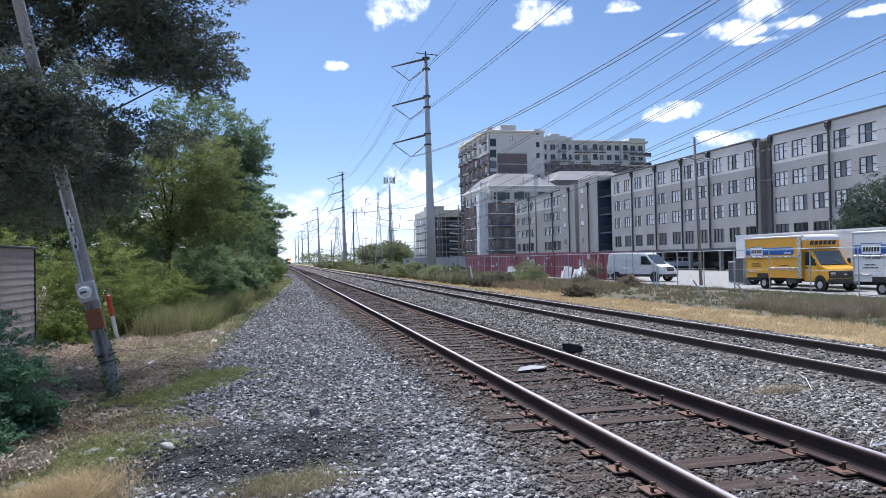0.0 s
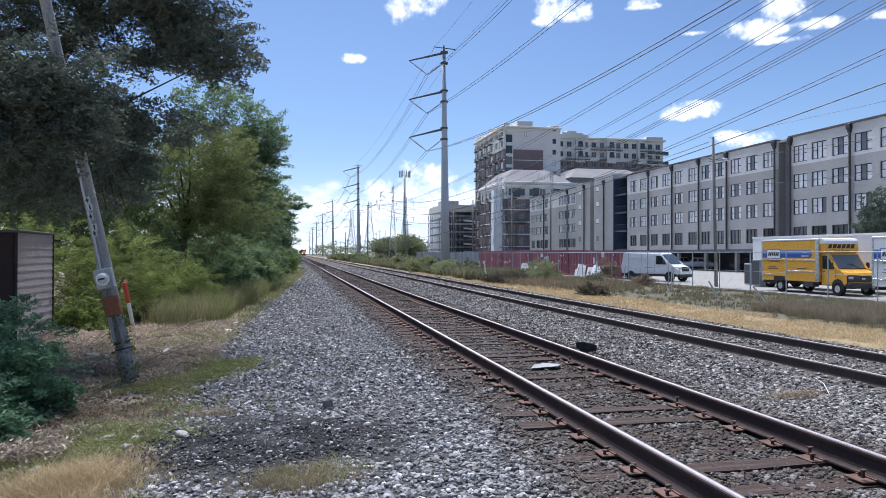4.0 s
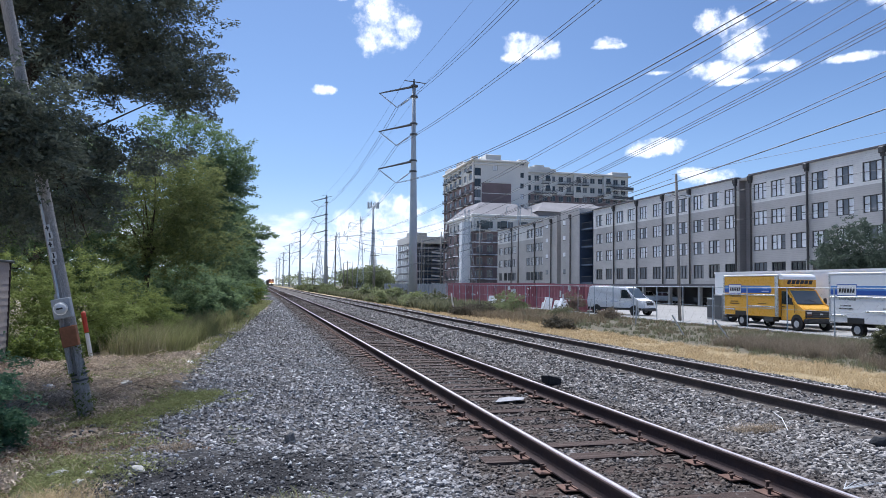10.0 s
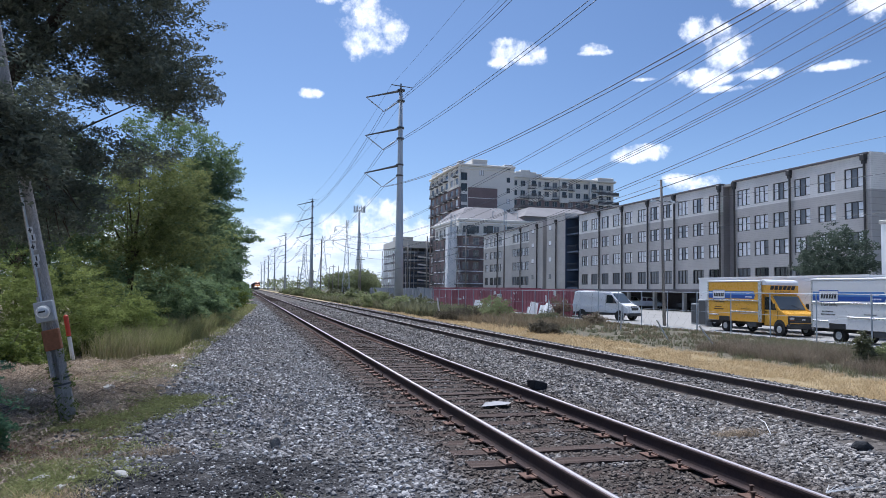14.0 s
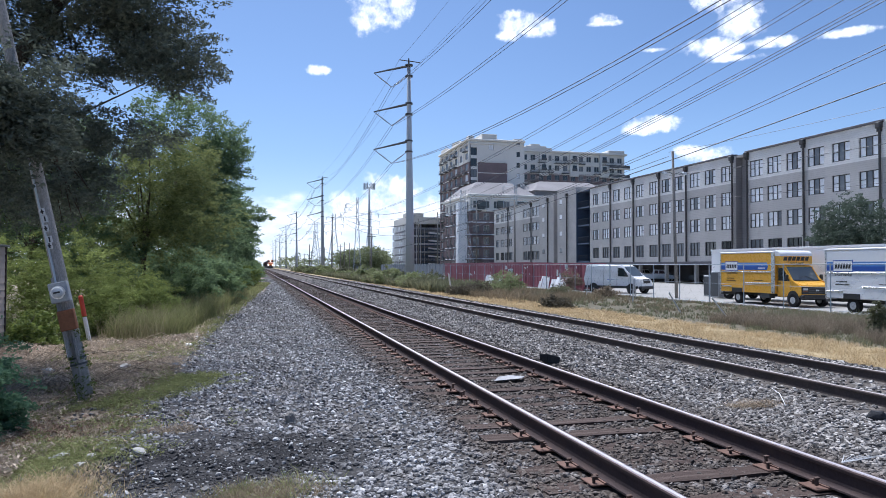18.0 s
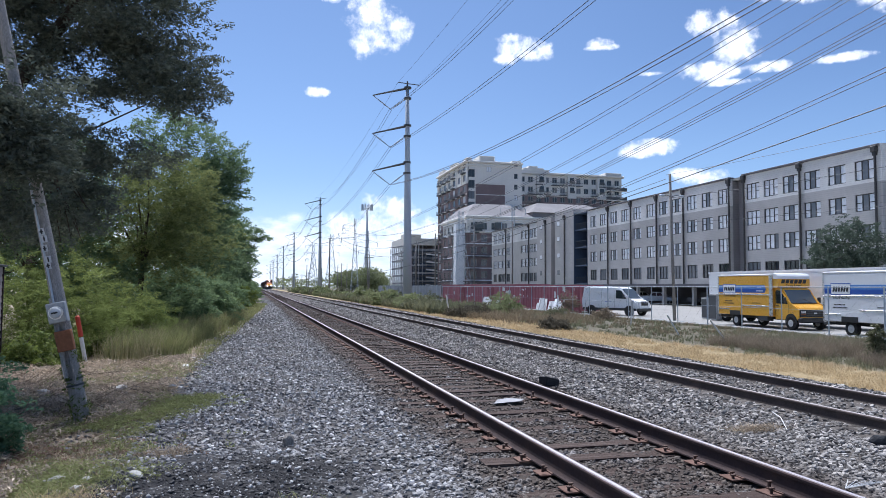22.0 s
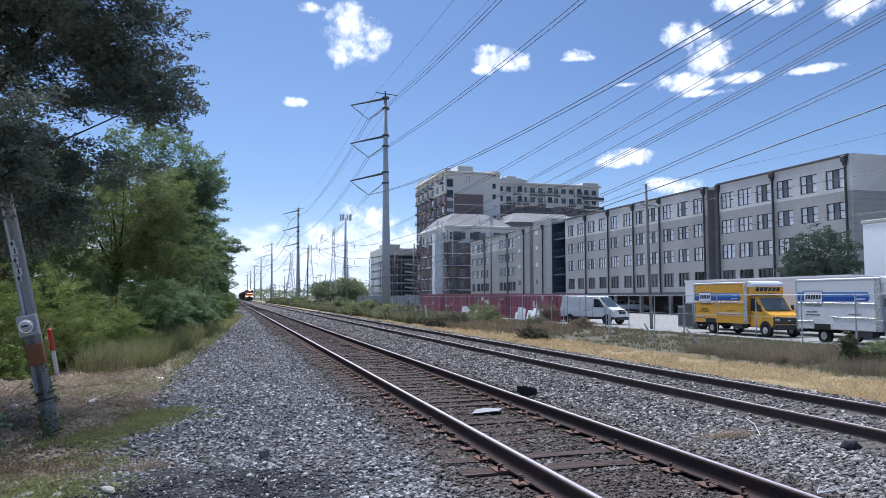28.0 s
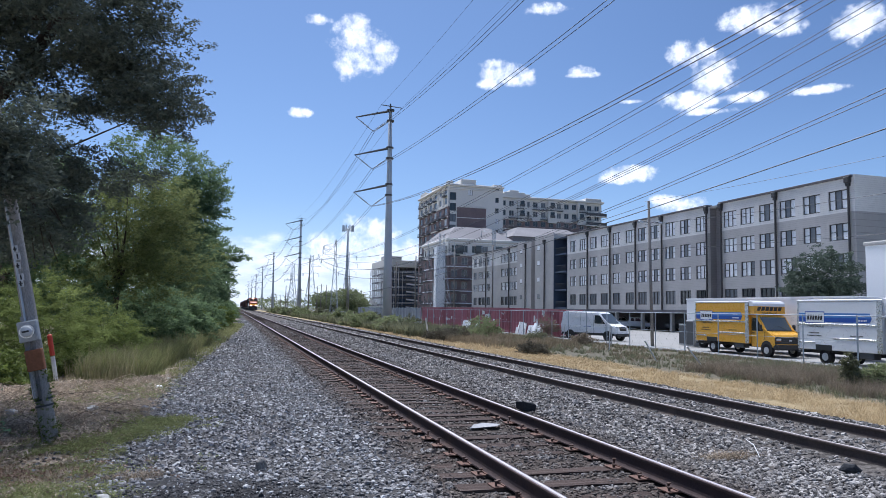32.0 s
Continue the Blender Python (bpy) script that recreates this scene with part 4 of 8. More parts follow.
def tall_facade(house, axis, face, u0, u1, rows, cols, wide, tall, floor, z0, mats, z_split, balcony=False, dark=False):
    """A facade of windows in a plane; lower storeys in mats[0], the rest in mats[1]."""
    holes = []
    pitch = (u1 - u0) / cols
    for r in range(rows):
        for k in range(cols):
            u = u0 + pitch * (k + 0.5) - wide / 2
            holes.append((u, z0 + r * floor + 0.9, u + wide, z0 + r * floor + 0.9 + tall))
    top = z0 + rows * floor + 0.6
    for i, (za, zb) in enumerate(((z0, z_split), (z_split, top))):
        if zb > za:
            bm = bmesh.new()
            wall_cells(bm, axis, face, 0.4, u0, u1, za, zb, [h for h in holes if h[1] >= za and h[3] <= zb])
            part("wall", bm, mats[i], house)
    bm = bmesh.new()
    if axis == "x":
        bx(bm, face + 0.4, u0, z0, face + 0.5, u1, top)
    else:
        bx(bm, u0, face + 0.4, z0, u1, face + 0.5, top)
    part("room_back", bm, M["glass"], house)
    bm = bmesh.new()
    t = 0.09
    wall_cells(bm, "x", 0.1, 0.1, 0, wide, 0, tall, [(t, t, wide / 2 - t / 2, tall - t), (wide / 2 + t / 2, t, wide - t, tall - t)])
    frame_mesh = done("window_frame", bm, M["apt_grey"] if balcony else M["win_frame"])
    pane_mesh = [box_mesh("pane", 0.14, 0.04, 0.04, 0.16, wide - 0.04, tall - 0.04, M[k]) for k in (("glass", "glass", "pane_mid") if dark else ("pane_mid", "glass", "glass", "pane_mid", "pane_pale") if balcony else ("glass", "pane_mid", "glass", "pane_pale"))]
    rail_mesh = None
    if balcony:
        bm = bmesh.new()
        bx(bm, -0.9, -0.4, -0.95, 0.1, wide + 0.4, -0.75)
        for z in (-0.72, 0.15):
            bx(bm, -0.88, -0.4, z, -0.82, wide + 0.4, z + 0.06)
        for k in range(9):
            y = -0.4 + (wide + 0.75) * k / 8
            bx(bm, -0.87, y, -0.7, -0.83, y + 0.04, 0.15)
        rail_mesh = done("balcony", bm, M["steel_dark"])
    rnd = random.Random(int(face * 7 + u0))
    for h in holes:
        if h[3] > top:
            continue
        m = Matrix.Translation((face, h[0], h[1])) if axis == "x" else Matrix.Translation((h[2], face, h[1])) @ pose(0, 0, 0, 0, 0, 90)
        win = part("window", frame_mesh, None, house)
        win.matrix_basis = m
        part("pane", rnd.choice(pane_mesh), None, win)
        if rail_mesh and rnd.random() < (0.4 if axis == "y" else 0.75):
            b = part("balcony", rail_mesh, None, house)
            b.matrix_basis = m
    return top


def spot_facade(h, y, x0, x1, z0, top, spots, mat, thick=0.4):
    """A wall that faces -y with single windows: (x, z, wide, tall)."""
    bm = bmesh.new()
    wall_cells(bm, "y", y, thick, x0, x1, z0, top, [(x, z, x + a, z + b) for x, z, a, b in spots])
    part("wall", bm, mat, h)
    kit = {}
    rnd = random.Random(int(x0))
    for x, z, a, b in spots:
        if (a, b) not in kit:
            bm = bmesh.new()
            wall_cells(bm, "y", y + 0.1, 0.12, 0, a, 0, b, [(0.08, 0.08, a / 2 - 0.04, b - 0.08), (a / 2 + 0.04, 0.08, a - 0.08, b - 0.08)])
            kit[(a, b)] = (done("window_frame", bm, M["win_frame"]), [box_mesh("pane", 0.03, y + 0.15, 0.03, a - 0.03, y + 0.18, b - 0.03, M[k]) for k in ("glass", "pane_mid", "pane_pale")])
        win = part("window", kit[(a, b)][0], None, h)
        win.matrix_basis = Matrix.Translation((x, 0, z))
        part("pane", rnd.choice(kit[(a, b)][1]), None, win)


def high_rise():
    h = thing("tower_block", pose(0, 0, 0), "pale stucco and dark brick apartment tower under stepped cornices", "building")
    top = 38.7
    # front tower: side to the tracks, end to the camera
    tall_facade(h, "x", 60.5, 200.0, 234.0, 12, 6, 2.6, 2.0, 3.25, 0.0, (M["brick_red"], M["stucco"]), 32.5, True)
    spots = [(61.0, 2.0 + 3.25 * k, 1.9, 2.3) for k in range(11)] + [(66.6, 36.2, 1.5, 1.7)] + [(75.4, 2.0 + 3.25 * k, 1.1, 1.5) for k in range(12)]
    spot_facade(h, 200.0, 60.9, 77.5, 0.0, top, spots, M["stucco"])
    part("room_back", box_mesh("room_back", 60.9, 200.45, 0.0, 77.5, 200.6, top, M["glass"]), None, h)
    part("brick_panel", box_mesh("brick_panel", 63.2, 199.85, 2.0, 72.4, 199.997, 32.4, M["brick_red"]), None, h, "dark red brick panel")
    part("roof", box_mesh("roof", 60.9, 200.6, top, 77.5, 234, top + 0.4, M["stucco"]), None, h)
    part("cornice", box_mesh("cornice", 59.8, 199.3, top + 0.05, 78.1, 234.4, top + 0.7, M["stucco"], 0.2), None, h)
    part("cornice", box_mesh("cornice", 60.2, 199.65, top - 0.9, 77.8, 234.2, top - 0.5, M["stucco"], 0.1), None, h)
    for x0, y0, x1, y1, up in ((64.4, 200.0, 69.2, 207, 1.6), (60.2, 199.7, 61.9, 202, 0.8), (74.6, 199.7, 77.4, 203, 0.5), (60.2, 212, 63.0, 218, 1.2), (60.2, 226, 63.0, 232, 1.2)):
        part("parapet", box_mesh("parapet", x0, y0, top + 0.7, x1, y1, top + 0.7 + up, M["stucco"], 0.1), None, h)
    part("side_wall", box_mesh("side_wall", 77.5, 200.0, 0, 77.9, 234, top, M["stucco"]), None, h)
    for z in (29.2, 32.5, 19.4, 22.7, 26.0):
        part("belt", box_mesh("belt", 60.36, 199.8, z, 60.497, 234, z + 0.25, M["stucco"]), None, h, "pale belt course")
        part("belt", box_mesh("belt", 63.2, 199.78, z, 72.4, 199.847, z + 0.2, M["stucco"]), None, h, "pale belt course")
    for k in range(7):
        y = 200.0 + 34.0 * k / 6
        part("pilaster", box_mesh("pilaster", 60.3, y - 0.35, 32.7, 60.498, y + 0.35, 38.0, M["stucco"], 0.03), None, h, "pale pilaster")
    for k in range(9):
        part("belt", box_mesh("belt", 60.38, 200.2, 0.2 + 3.25 * k, 60.498, 234, 0.4 + 3.25 * k, M["stucco"]), None, h, "thin pale belt course")
    # long wing behind
    tall_facade(h, "y", 218.0, 77.9, 121.0, 12, 15, 1.7, 1.8, 3.25, 0.0, (M["brick_red"], M["stucco"]), 32.5, True, True)
    for k in range(4):
        x = 79.0 + k * 11.0
        part("bay", box_mesh("bay", x, 217.3, 31.6, x + 3.2, 217.997, 39.2, M["stucco"], 0.05), None, h, "projecting pale bay")
        for f in range(10, 12):
            part("bay_window", box_mesh("bay_window", x + 0.85, 217.24, 1.0 + f * 3.25, x + 2.35, 217.297, 2.8 + f * 3.25, M["glass"]), None, h)
            part("bay_rail", box_mesh("bay_rail", x + 0.7, 217.1, 0.9 + f * 3.25, x + 2.5, 217.16, 1.75 + f * 3.25, M["steel_dark"]), None, h)
    part("roof", box_mesh("roof", 77.9, 218.5, 39.2, 121, 232, 39.5, M["stucco"]), None, h)
    part("cornice", box_mesh("cornice", 77.95, 217.0, 39.25, 122, 232, 39.95, M["stucco"], 0.15), None, h)
    # stepped pediment over the inner bays
    for x0, x1, up in ((82.6, 94.4, 0.85), (85.2, 92.4, 1.35), (87.0, 90.2, 1.95)):
        part("pediment_step", box_mesh("pediment_step", x0, 217.2 + 0.05 * up, 39.95, x1, 220 + up, 39.95 + up, M["stucco"], 0.08), None, h)
    part("parapet", box_mesh("parapet", 115, 217.2, 39.95, 121, 224, 40.9, M["stucco"], 0.1), None, h)
    part("end_wall", box_mesh("end_wall", 121, 218.0, 0, 121.4, 232, 39.2, M["stucco"]), None, h)
    for z in (39.0, 35.6, 32.3, 29.0):
        part("belt", box_mesh("belt", 77.95, 217.85, z - 0.12, 121, 217.997, z + 0.12, M["stucco"]), None, h, "pale belt course")
    for k in range(5):
        z = 21.5 + k * 3.25
        part("balcony", box_mesh("balcony", 115, 216.2, z, 122.5, 217.23, z + 0.35, M["stucco"], 0.05), None, h)
        part("balcony_rail", box_mesh("balcony_rail", 115, 216.22, z + 0.35, 122.5, 216.28, z + 1.3, M["steel_dark"]), None, h)


def hip_roof_house():
    h = thing("mid_rise_block", pose(0, 0, 0), "brick and white mid-rise apartment block with a pale hipped roof", "building")
    tall_facade(h, "y", 180.0, 55.0, 78.0, 6, 8, 1.7, 1.9, 3.25, 0.0, (M["brick_red"], M["stucco"]), 16.2, True, True)
    tall_facade(h, "x", 55.0 - 0.4, 180.0, 205.0, 6, 6, 1.7, 1.9, 3.25, 0.0, (M["brick_red"], M["stucco"]), 16.2, True, True)
    for k in range(7):
        z = 0.2 + 3.25 * k
        part("belt", box_mesh("belt", 54.45, 179.86, z, 78.0, 179.997, z + 0.28, M["white_paint"]), None, h, "pale belt course")
        part("belt", box_mesh("belt", 54.46, 179.998, z, 54.597, 205.0, z + 0.28, M["white_paint"]), None, h, "pale belt course")
    for k in range(4):
        x = 57.6 + k * 5.6
        part("balcony", box_mesh("balcony", x - 1.3, 179.0, 16.55, x + 1.7, 179.85, 16.7, M["stucco"], 0.02), None, h)
        bm = bmesh.new()
        bx(bm, x - 1.3, 179.0, 17.55, x + 1.7, 179.06, 17.63)
        for j in range(16):
            bx(bm, x - 1.3 + j * 0.2, 179.01, 16.7, x - 1.26 + j * 0.2, 179.05, 17.55)
        part("balcony_rail", bm, M["steel_dark"], h)
        part("balcony_door", box_mesh("balcony_door", x - 0.8, 179.94, 16.75, x + 1.2, 179.985, 19.2, M["glass"]), None, h)
    part("stair_tower", box_mesh("stair_tower", 51.8, 181.0, -0.6, 54.2, 183.5, 18.6, M["white_paint"]), None, h, "white blank stair tower")
    part("cornice", box_mesh("cornice", 54, 179.4, 20.1, 95, 206, 20.9, M["stucco"], 0.15), None, h)
    part("core", box_mesh("core", 78.0, 180.0, -0.6, 95, 205, 20.1, M["apt_grey"]), None, h)
    # grey wall below the second roof, its shadow put into the siding colour
    part("upper_wall", box_mesh("upper_wall", 73.4, 180.3, 20.9, 96.4, 205.6, 22.3, M["apt_shade"]), None, h, "dark grey wall under the second roof")
    bm = bmesh.new()
    for x0, x1, z0, z1 in ((54.2, 73.3, 20.9, 24.7), (72.8, 97.0, 22.3, 25.5)):
        y0, y1 = 179.6, 206.0
        b = [bm.verts.new(p) for p in ((x0, y0, z0), (x1, y0, z0), (x1, y1, z0), (x0, y1, z0))]
        t = [bm.verts.new(p) for p in ((x0 + 4, y0 + 6, z1), (x1 - 5, y0 + 6, z1), (x1 - 5, y1 - 6, z1), (x0 + 4, y1 - 6, z1))]
        bm.faces.new(b[::-1])
        bm.faces.new(t)
        for i in range(4):
            bm.faces.new((b[i], b[(i + 1) % 4], t[(i + 1) % 4], t[i]))
    part("roof", bm, M["roof_pale"], h, "pale hipped metal roof")


def parking_garage():
    h = thing("parking_garage", pose(0, 0, 0), "open concrete multi-storey parking garage behind a grid of screens", "building")
    x0, x1, y0, y1 = 51.2, 73.0, 245.0, 268.0
    # solid navy block stands in for the shade inside the open decks
    part("core", box_mesh("core", x0 + 3, y0 + 3, -0.6, x1, y1, 15.5, M["navy"]), None, h)
    for k in range(6):
        z = 0.0 + k * 2.75
        part("deck", box_mesh("deck", x0, y0, z, x1, y1, z + 0.55, M["apt_dark"]), None, h)
        for ax in range(9):
            x = x0 + 0.1 + ax * 2.55
            part("column", box_mesh("column", x, y0 - 0.05, z + 0.55, x + 0.3, y0 + 0.4, z + 2.75, M["apt_dark"]), None, h)
        for ay in range(1, 8):
            part("column", box_mesh("column", x0 - 0.05, y0 + ay * 3.8, z + 0.55, x0 + 0.4, y0 + ay * 3.8 + 0.35, z + 2.75, M["white_paint"]), None, h)
        bm = bmesh.new()
        for r in (0.95, 1.3):
            bx(bm, x0, y0 - 0.2, z + r, x1, y0 - 0.12, z + r + 0.13)
            bx(bm, x0 + 0.1, y0 + 0.2, z + r, x0 + 0.16, y1, z + r + 0.1)
        part("guard_rail", bm, M["white_paint"], h)
    # sloping ramps between the decks, with pale edges
    for k in range(5):
        z = 0.3 + k * 2.75
        bm = bmesh.new()
        prism(bm, [(x0 + 7.8, z + 1.9), (x1, z + 0.6), (x1, z + 1.15), (x0 + 7.8, z + 2.45)], "y", y0 - 0.35, y0 - 0.06)
        part("ramp", bm, M["white_paint"], h)
    bm = bmesh.new()
    for k in range(14):
        bx(bm, x0 - 0.3, y0 + 1.0 + k * 1.6, 0, x0 - 0.2, y0 + 1.12 + k * 1.6, 16.5)
    for k in range(5):
        bx(bm, x0 + 0.4 + k * 1.5, y0 - 0.3, 0, x0 + 0.52 + k * 1.5, y0 - 0.2, 16.5)
    part("facade_screen", bm, M["white_paint"], h)["kind"] = "stuff"
    part("parapet", box_mesh("parapet", x0 - 0.3, y0 - 0.3, 16.5, x1, y1, 19.0, M["stucco"], 0.1), None, h)
    part("stair_head", box_mesh("stair_head", x0 - 0.2, y0 - 0.2, 19.0, x0 + 6, y0 + 6, 20.4, M["stucco"], 0.1), None, h)


apartment_block()
high_rise()
hip_roof_house()
parking_garage()

h = thing("warehouse", pose(0, 0, 0), "plain white warehouse with a dark doorway", "building")
bm = bmesh.new()
wall_cells(bm, "x", 38.0, 0.3, 8.0, 35.0, -0.6, 6.2, [(29.5, -0.6, 33.0, 2.9)])
part("wall", bm, M["white_paint"], h)
part("end_wall", box_mesh("end_wall", 38.3, 34.7, -0.6, 54, 35.0, 6.2, M["white_paint"]), None, h)
part("roof", box_mesh("roof", 37.9, 8.0, 6.2, 54, 35.1, 6.45, M["concrete"], 0.05), None, h)
part("door", box_mesh("door", 38.12, 29.5, -0.6, 38.2, 33.0, 2.9, M["steel_dark"]), None, h, "dark roller door")
# ---- poles, towers, wires, fence ----


def steel_monopole(x, y, label):
    """A tapered steel pole with three drooping arms, their braced insulators and a short top bar."""
    p = thing("transmission_pole", pose(x, y, -0.5), label, "power pole", "steel transmission poles")
    bm = bmesh.new()
    pts = [(0, 0, 0), (-0.1, 0, 11), (-0.2, 0, 22), (-0.3, 0, 32.6)]
    tube(bm, pts, [0.72, 0.58, 0.42, 0.26], 12)
    part("shaft", bm, M["galv"], p, smooth=True)
    bm = bmesh.new()
    tube(bm, [(-1.8, 0, 33.2), (1.5, 0, 33.0)], 0.07, 6)
    cyl(bm, (-0.3, 0, 32.5), (-0.3, 0, 33.5), 0.16, 0.1, 8)
    part("top_bar", bm, M["steel_dark"], p)
    for z in (32.0, 26.2, 20.55):
        bm = bmesh.new()
        tube(bm, [(-0.2, 0, z + 0.4), (-5.6, 0, z - 1.1)], [0.2, 0.09], 6)
        part("arm", bm, M["steel_dark"], p)
        for dz in (0.45, -1.2):
            bm = bmesh.new()
            cyl(bm, (-0.25, 0, z + dz - 0.12), (-0.25, 0, z + dz + 0.12), 0.58, n=12)
            part("collar", bm, M["steel_dark"], p)
        node = (-2.85, 0, z - 3.05)
        for a in ((-5.5, 0, z - 1.15), (-0.5, 0, z - 1.2)):
            bm = bmesh.new()
            tube(bm, [a, node], 0.055, 6)
            v = Vector(node) - Vector(a)
            for k in range(3, 8):
                c = Vector(a) + v * (k / 10)
                cyl(bm, c - v.normalized() * 0.05, c + v.normalized() * 0.05, 0.13, n=8)
            part("insulator", bm, M["insulator"], p)
    return p


for y, lab in ((104.3, "tall galvanised steel transmission pole with three arms"), (250.0, "tall steel transmission pole with three arms"),
               (415.0, "distant steel transmission pole"), (565.0, "distant steel transmission pole"), (715, "distant steel transmission pole"),
               (865, "distant steel transmission pole"), (1015, "distant steel transmission pole"), (-45.7, "tall steel transmission pole with three arms")):
    steel_monopole(22.3, y, lab)


def overhead_wire(a, b, sag, r, label="dark overhead power cable", n=28):
    """A sagging cable from a to b."""
    bm = bmesh.new()
    pts = []
    for i in range(n + 1):
        k = i / n
        p = Vector(a).lerp(Vector(b), k)
        p.z -= 4 * sag * k * (1 - k)
        pts.append(p)
    tube(bm, pts, r, 4)
    return tagged(new("overhead_wire", done("overhead_wire", bm, M["wire"])), label, "cable", "overhead power cables")


SPANS = (-45.7, 104.3, 250.0, 415.0, 565.0, 715.0, 865.0)
for ya, yb in zip(SPANS, SPANS[1:]):
    r = 0.029 if yb < 110 else 0.03 if yb < 300 else 0.045
    for z, sag, dx, dz in ((28.45, 4.3, 0.1, 0.5), (22.65, 3.2, 0.35, -0.6), (17.0, 4.25, 0.0, 0.75)):
        for d in (-0.2, 0.2):
            near = ya < 0
            overhead_wire((19.45 + d + dx * near, ya, z + dz * near), (19.45 + d, yb, z), sag if near else 3.4, r)
    for x in (20.5, 23.8):
        overhead_wire((x, ya, 32.6), (x, yb, 32.6), 2.2, r * 0.6, "thin overhead earth wire")

# circuits of the lattice towers
for x, z, pair in ((29.1, 21.3, (-0.2, 0.2)), (28.75, 20.0, (0,)), (27.4, 18.3, (-0.3, 0.0, 0.35)), (28.3, 16.4, (-0.25, 0.25))):
    for d in pair:
        overhead_wire((x + d, -10, z), (x + d, 240, z), 9.0, 0.022)
for d in (-0.25, 0.25):
    overhead_wire((24.5 + d, -10, 17.9), (24.5 + d, 240, 17.9), 5.0, 0.022)
overhead_wire((17.05, -10, 8.7), (17.05, 240, 8.7), 5.0, 0.02)


def lattice_tower(x, y, tall, half, arms, label, hangs=()):
    t = thing("lattice_tower", pose(x, y, -0.6), label, "power tower", "lattice towers")
    r = max(0.05, 0.00023 * y)
    top = half * 0.22

    def at(k, sx, sy):
        w = half + (top - half) * min(1.0, k / 0.75)
        return Vector((sx * w, sy * w, tall * k))
    for sx in (-1, 1):
        for sy in (-1, 1):
            bm = bmesh.new()
            tube(bm, [at(0, sx, sy), at(0.75, sx, sy), at(1, sx, sy)], r, 4)
            part("leg", bm, M["galv"], t)
    n = 8
    bm = bmesh.new()
    for (ax, ay), (cx, cy) in (((-1, -1), (1, -1)), ((-1, 1), (1, 1)), ((-1, -1), (-1, 1)), ((1, -1), (1, 1))):
        for i in range(n):
            k0, k1 = 1 - (1 - i / n) ** 1.25, 1 - (1 - (i + 1) / n) ** 1.25
            k0, k1 = i / n, (i + 1) / n
            tube(bm, [at(k0, ax, ay), at(k1, cx, cy)], r * 0.55, 4)
            tube(bm, [at(k0, cx, cy), at(k1, ax, ay)], r * 0.55, 4)
    part("bracing", bm, M["galv"], t)["kind"] = "stuff"
    for k, reach in arms:
        for s in (-1, 1):
            bm = bmesh.new()
            tube(bm, [(s * top, 0, tall * k), (s * reach, 0, tall * k + 0.1)], r * 0.8, 4)
            tube(bm, [(s * top, 0, tall * k + 1.2), (s * reach, 0, tall * k + 0.1)], r * 0.6, 4)
            tube(bm, [(s * reach, 0, tall * k + 0.1), (s * reach, 0, tall * k - 1.6)], 0.09, 5)
            part("cross_arm", bm, M["galv"], t)
    for wx, wz in hangs:
        bm = bmesh.new()
        tube(bm, [(0, 0, wz + 1.9), (wx - x, 0, wz + 2.0)], r * 0.8, 4)
        tube(bm, [(0, 0, wz + 3.2), (wx - x, 0, wz + 2.0)], r * 0.6, 4)
        for d in (-0.25, 0.25):
            tube(bm, [(wx - x, 0, wz + 2.0), (wx - x + d, 0, wz + 0.6)], 0.07, 5)
        part("cross_arm", bm, M["galv"], t)
    return t


HANGS = ((29.1, 21.3), (28.75, 20.0), (27.4, 18.3), (28.3, 16.4))
for y in (240, -10):
    lattice_tower(33.0, y, 25.5, 1.3, ((0.9, 4.2), (0.74, 4.6)), "pale lattice tower with long arms", HANGS)
lattice_tower(45.0, 290, 25.5, 2.4, ((0.93, 3.6), (0.8, 4.2), (0.67, 3.6)), "pale lattice tower before the phone mast")
lattice_tower(39.6, 378, 30, 3.4, ((0.93, 4), (0.8, 5), (0.67, 4)), "pale lattice tower in the distance")
lattice_tower(36.7, 460, 30, 3.6, ((0.95, 5), (0.8, 6), (0.66, 5)), "pale lattice tower in the distance")
lattice_tower(50.0, 640, 33, 4.0, ((0.95, 5), (0.78, 6)), "pale lattice tower in the distance")
lattice_tower(50.2, 171, 21.5, 2.5, ((0.9, 3.4), (0.75, 3.4)), "slender lattice tower before a white stair tower")
lattice_tower(64.2, 171, 23.5, 1.4, ((0.96, 3.4), (0.8, 3.2)), "slender lattice tower before the apartment buildings")

# telephone mast
mast = thing("phone_mast", pose(46.3, 300, -0.6), "tall steel phone mast with a ring of antennas", "phone mast")
bm = bmesh.new()
cyl(bm, (0, 0, 0), (0, 0, 36.5), 0.75, 0.4, 10)
part("shaft", bm, M["galv"], mast, smooth=True)
bm = bmesh.new()
for a in range(3):
    p0 = Vector((2.2 * math.cos(a * 2.094), 2.2 * math.sin(a * 2.094), 35.6))
    p1 = Vector((2.2 * math.cos((a + 1) * 2.094), 2.2 * math.sin((a + 1) * 2.094), 35.6))
    tube(bm, [p0, p1], 0.12, 5)
    tube(bm, [(0, 0, 35.6), p0], 0.12, 5)
part("platform", bm, M["galv"], mast)
for a in range(9):
    x, y = 2.3 * math.cos(a * 0.698), 2.3 * math.sin(a * 0.698)
    part("antenna", box_mesh("antenna", x - 0.22, y - 0.22, 34.8, x + 0.22, y + 0.22, 37.6, M["galv"], 0.05), None, mast)


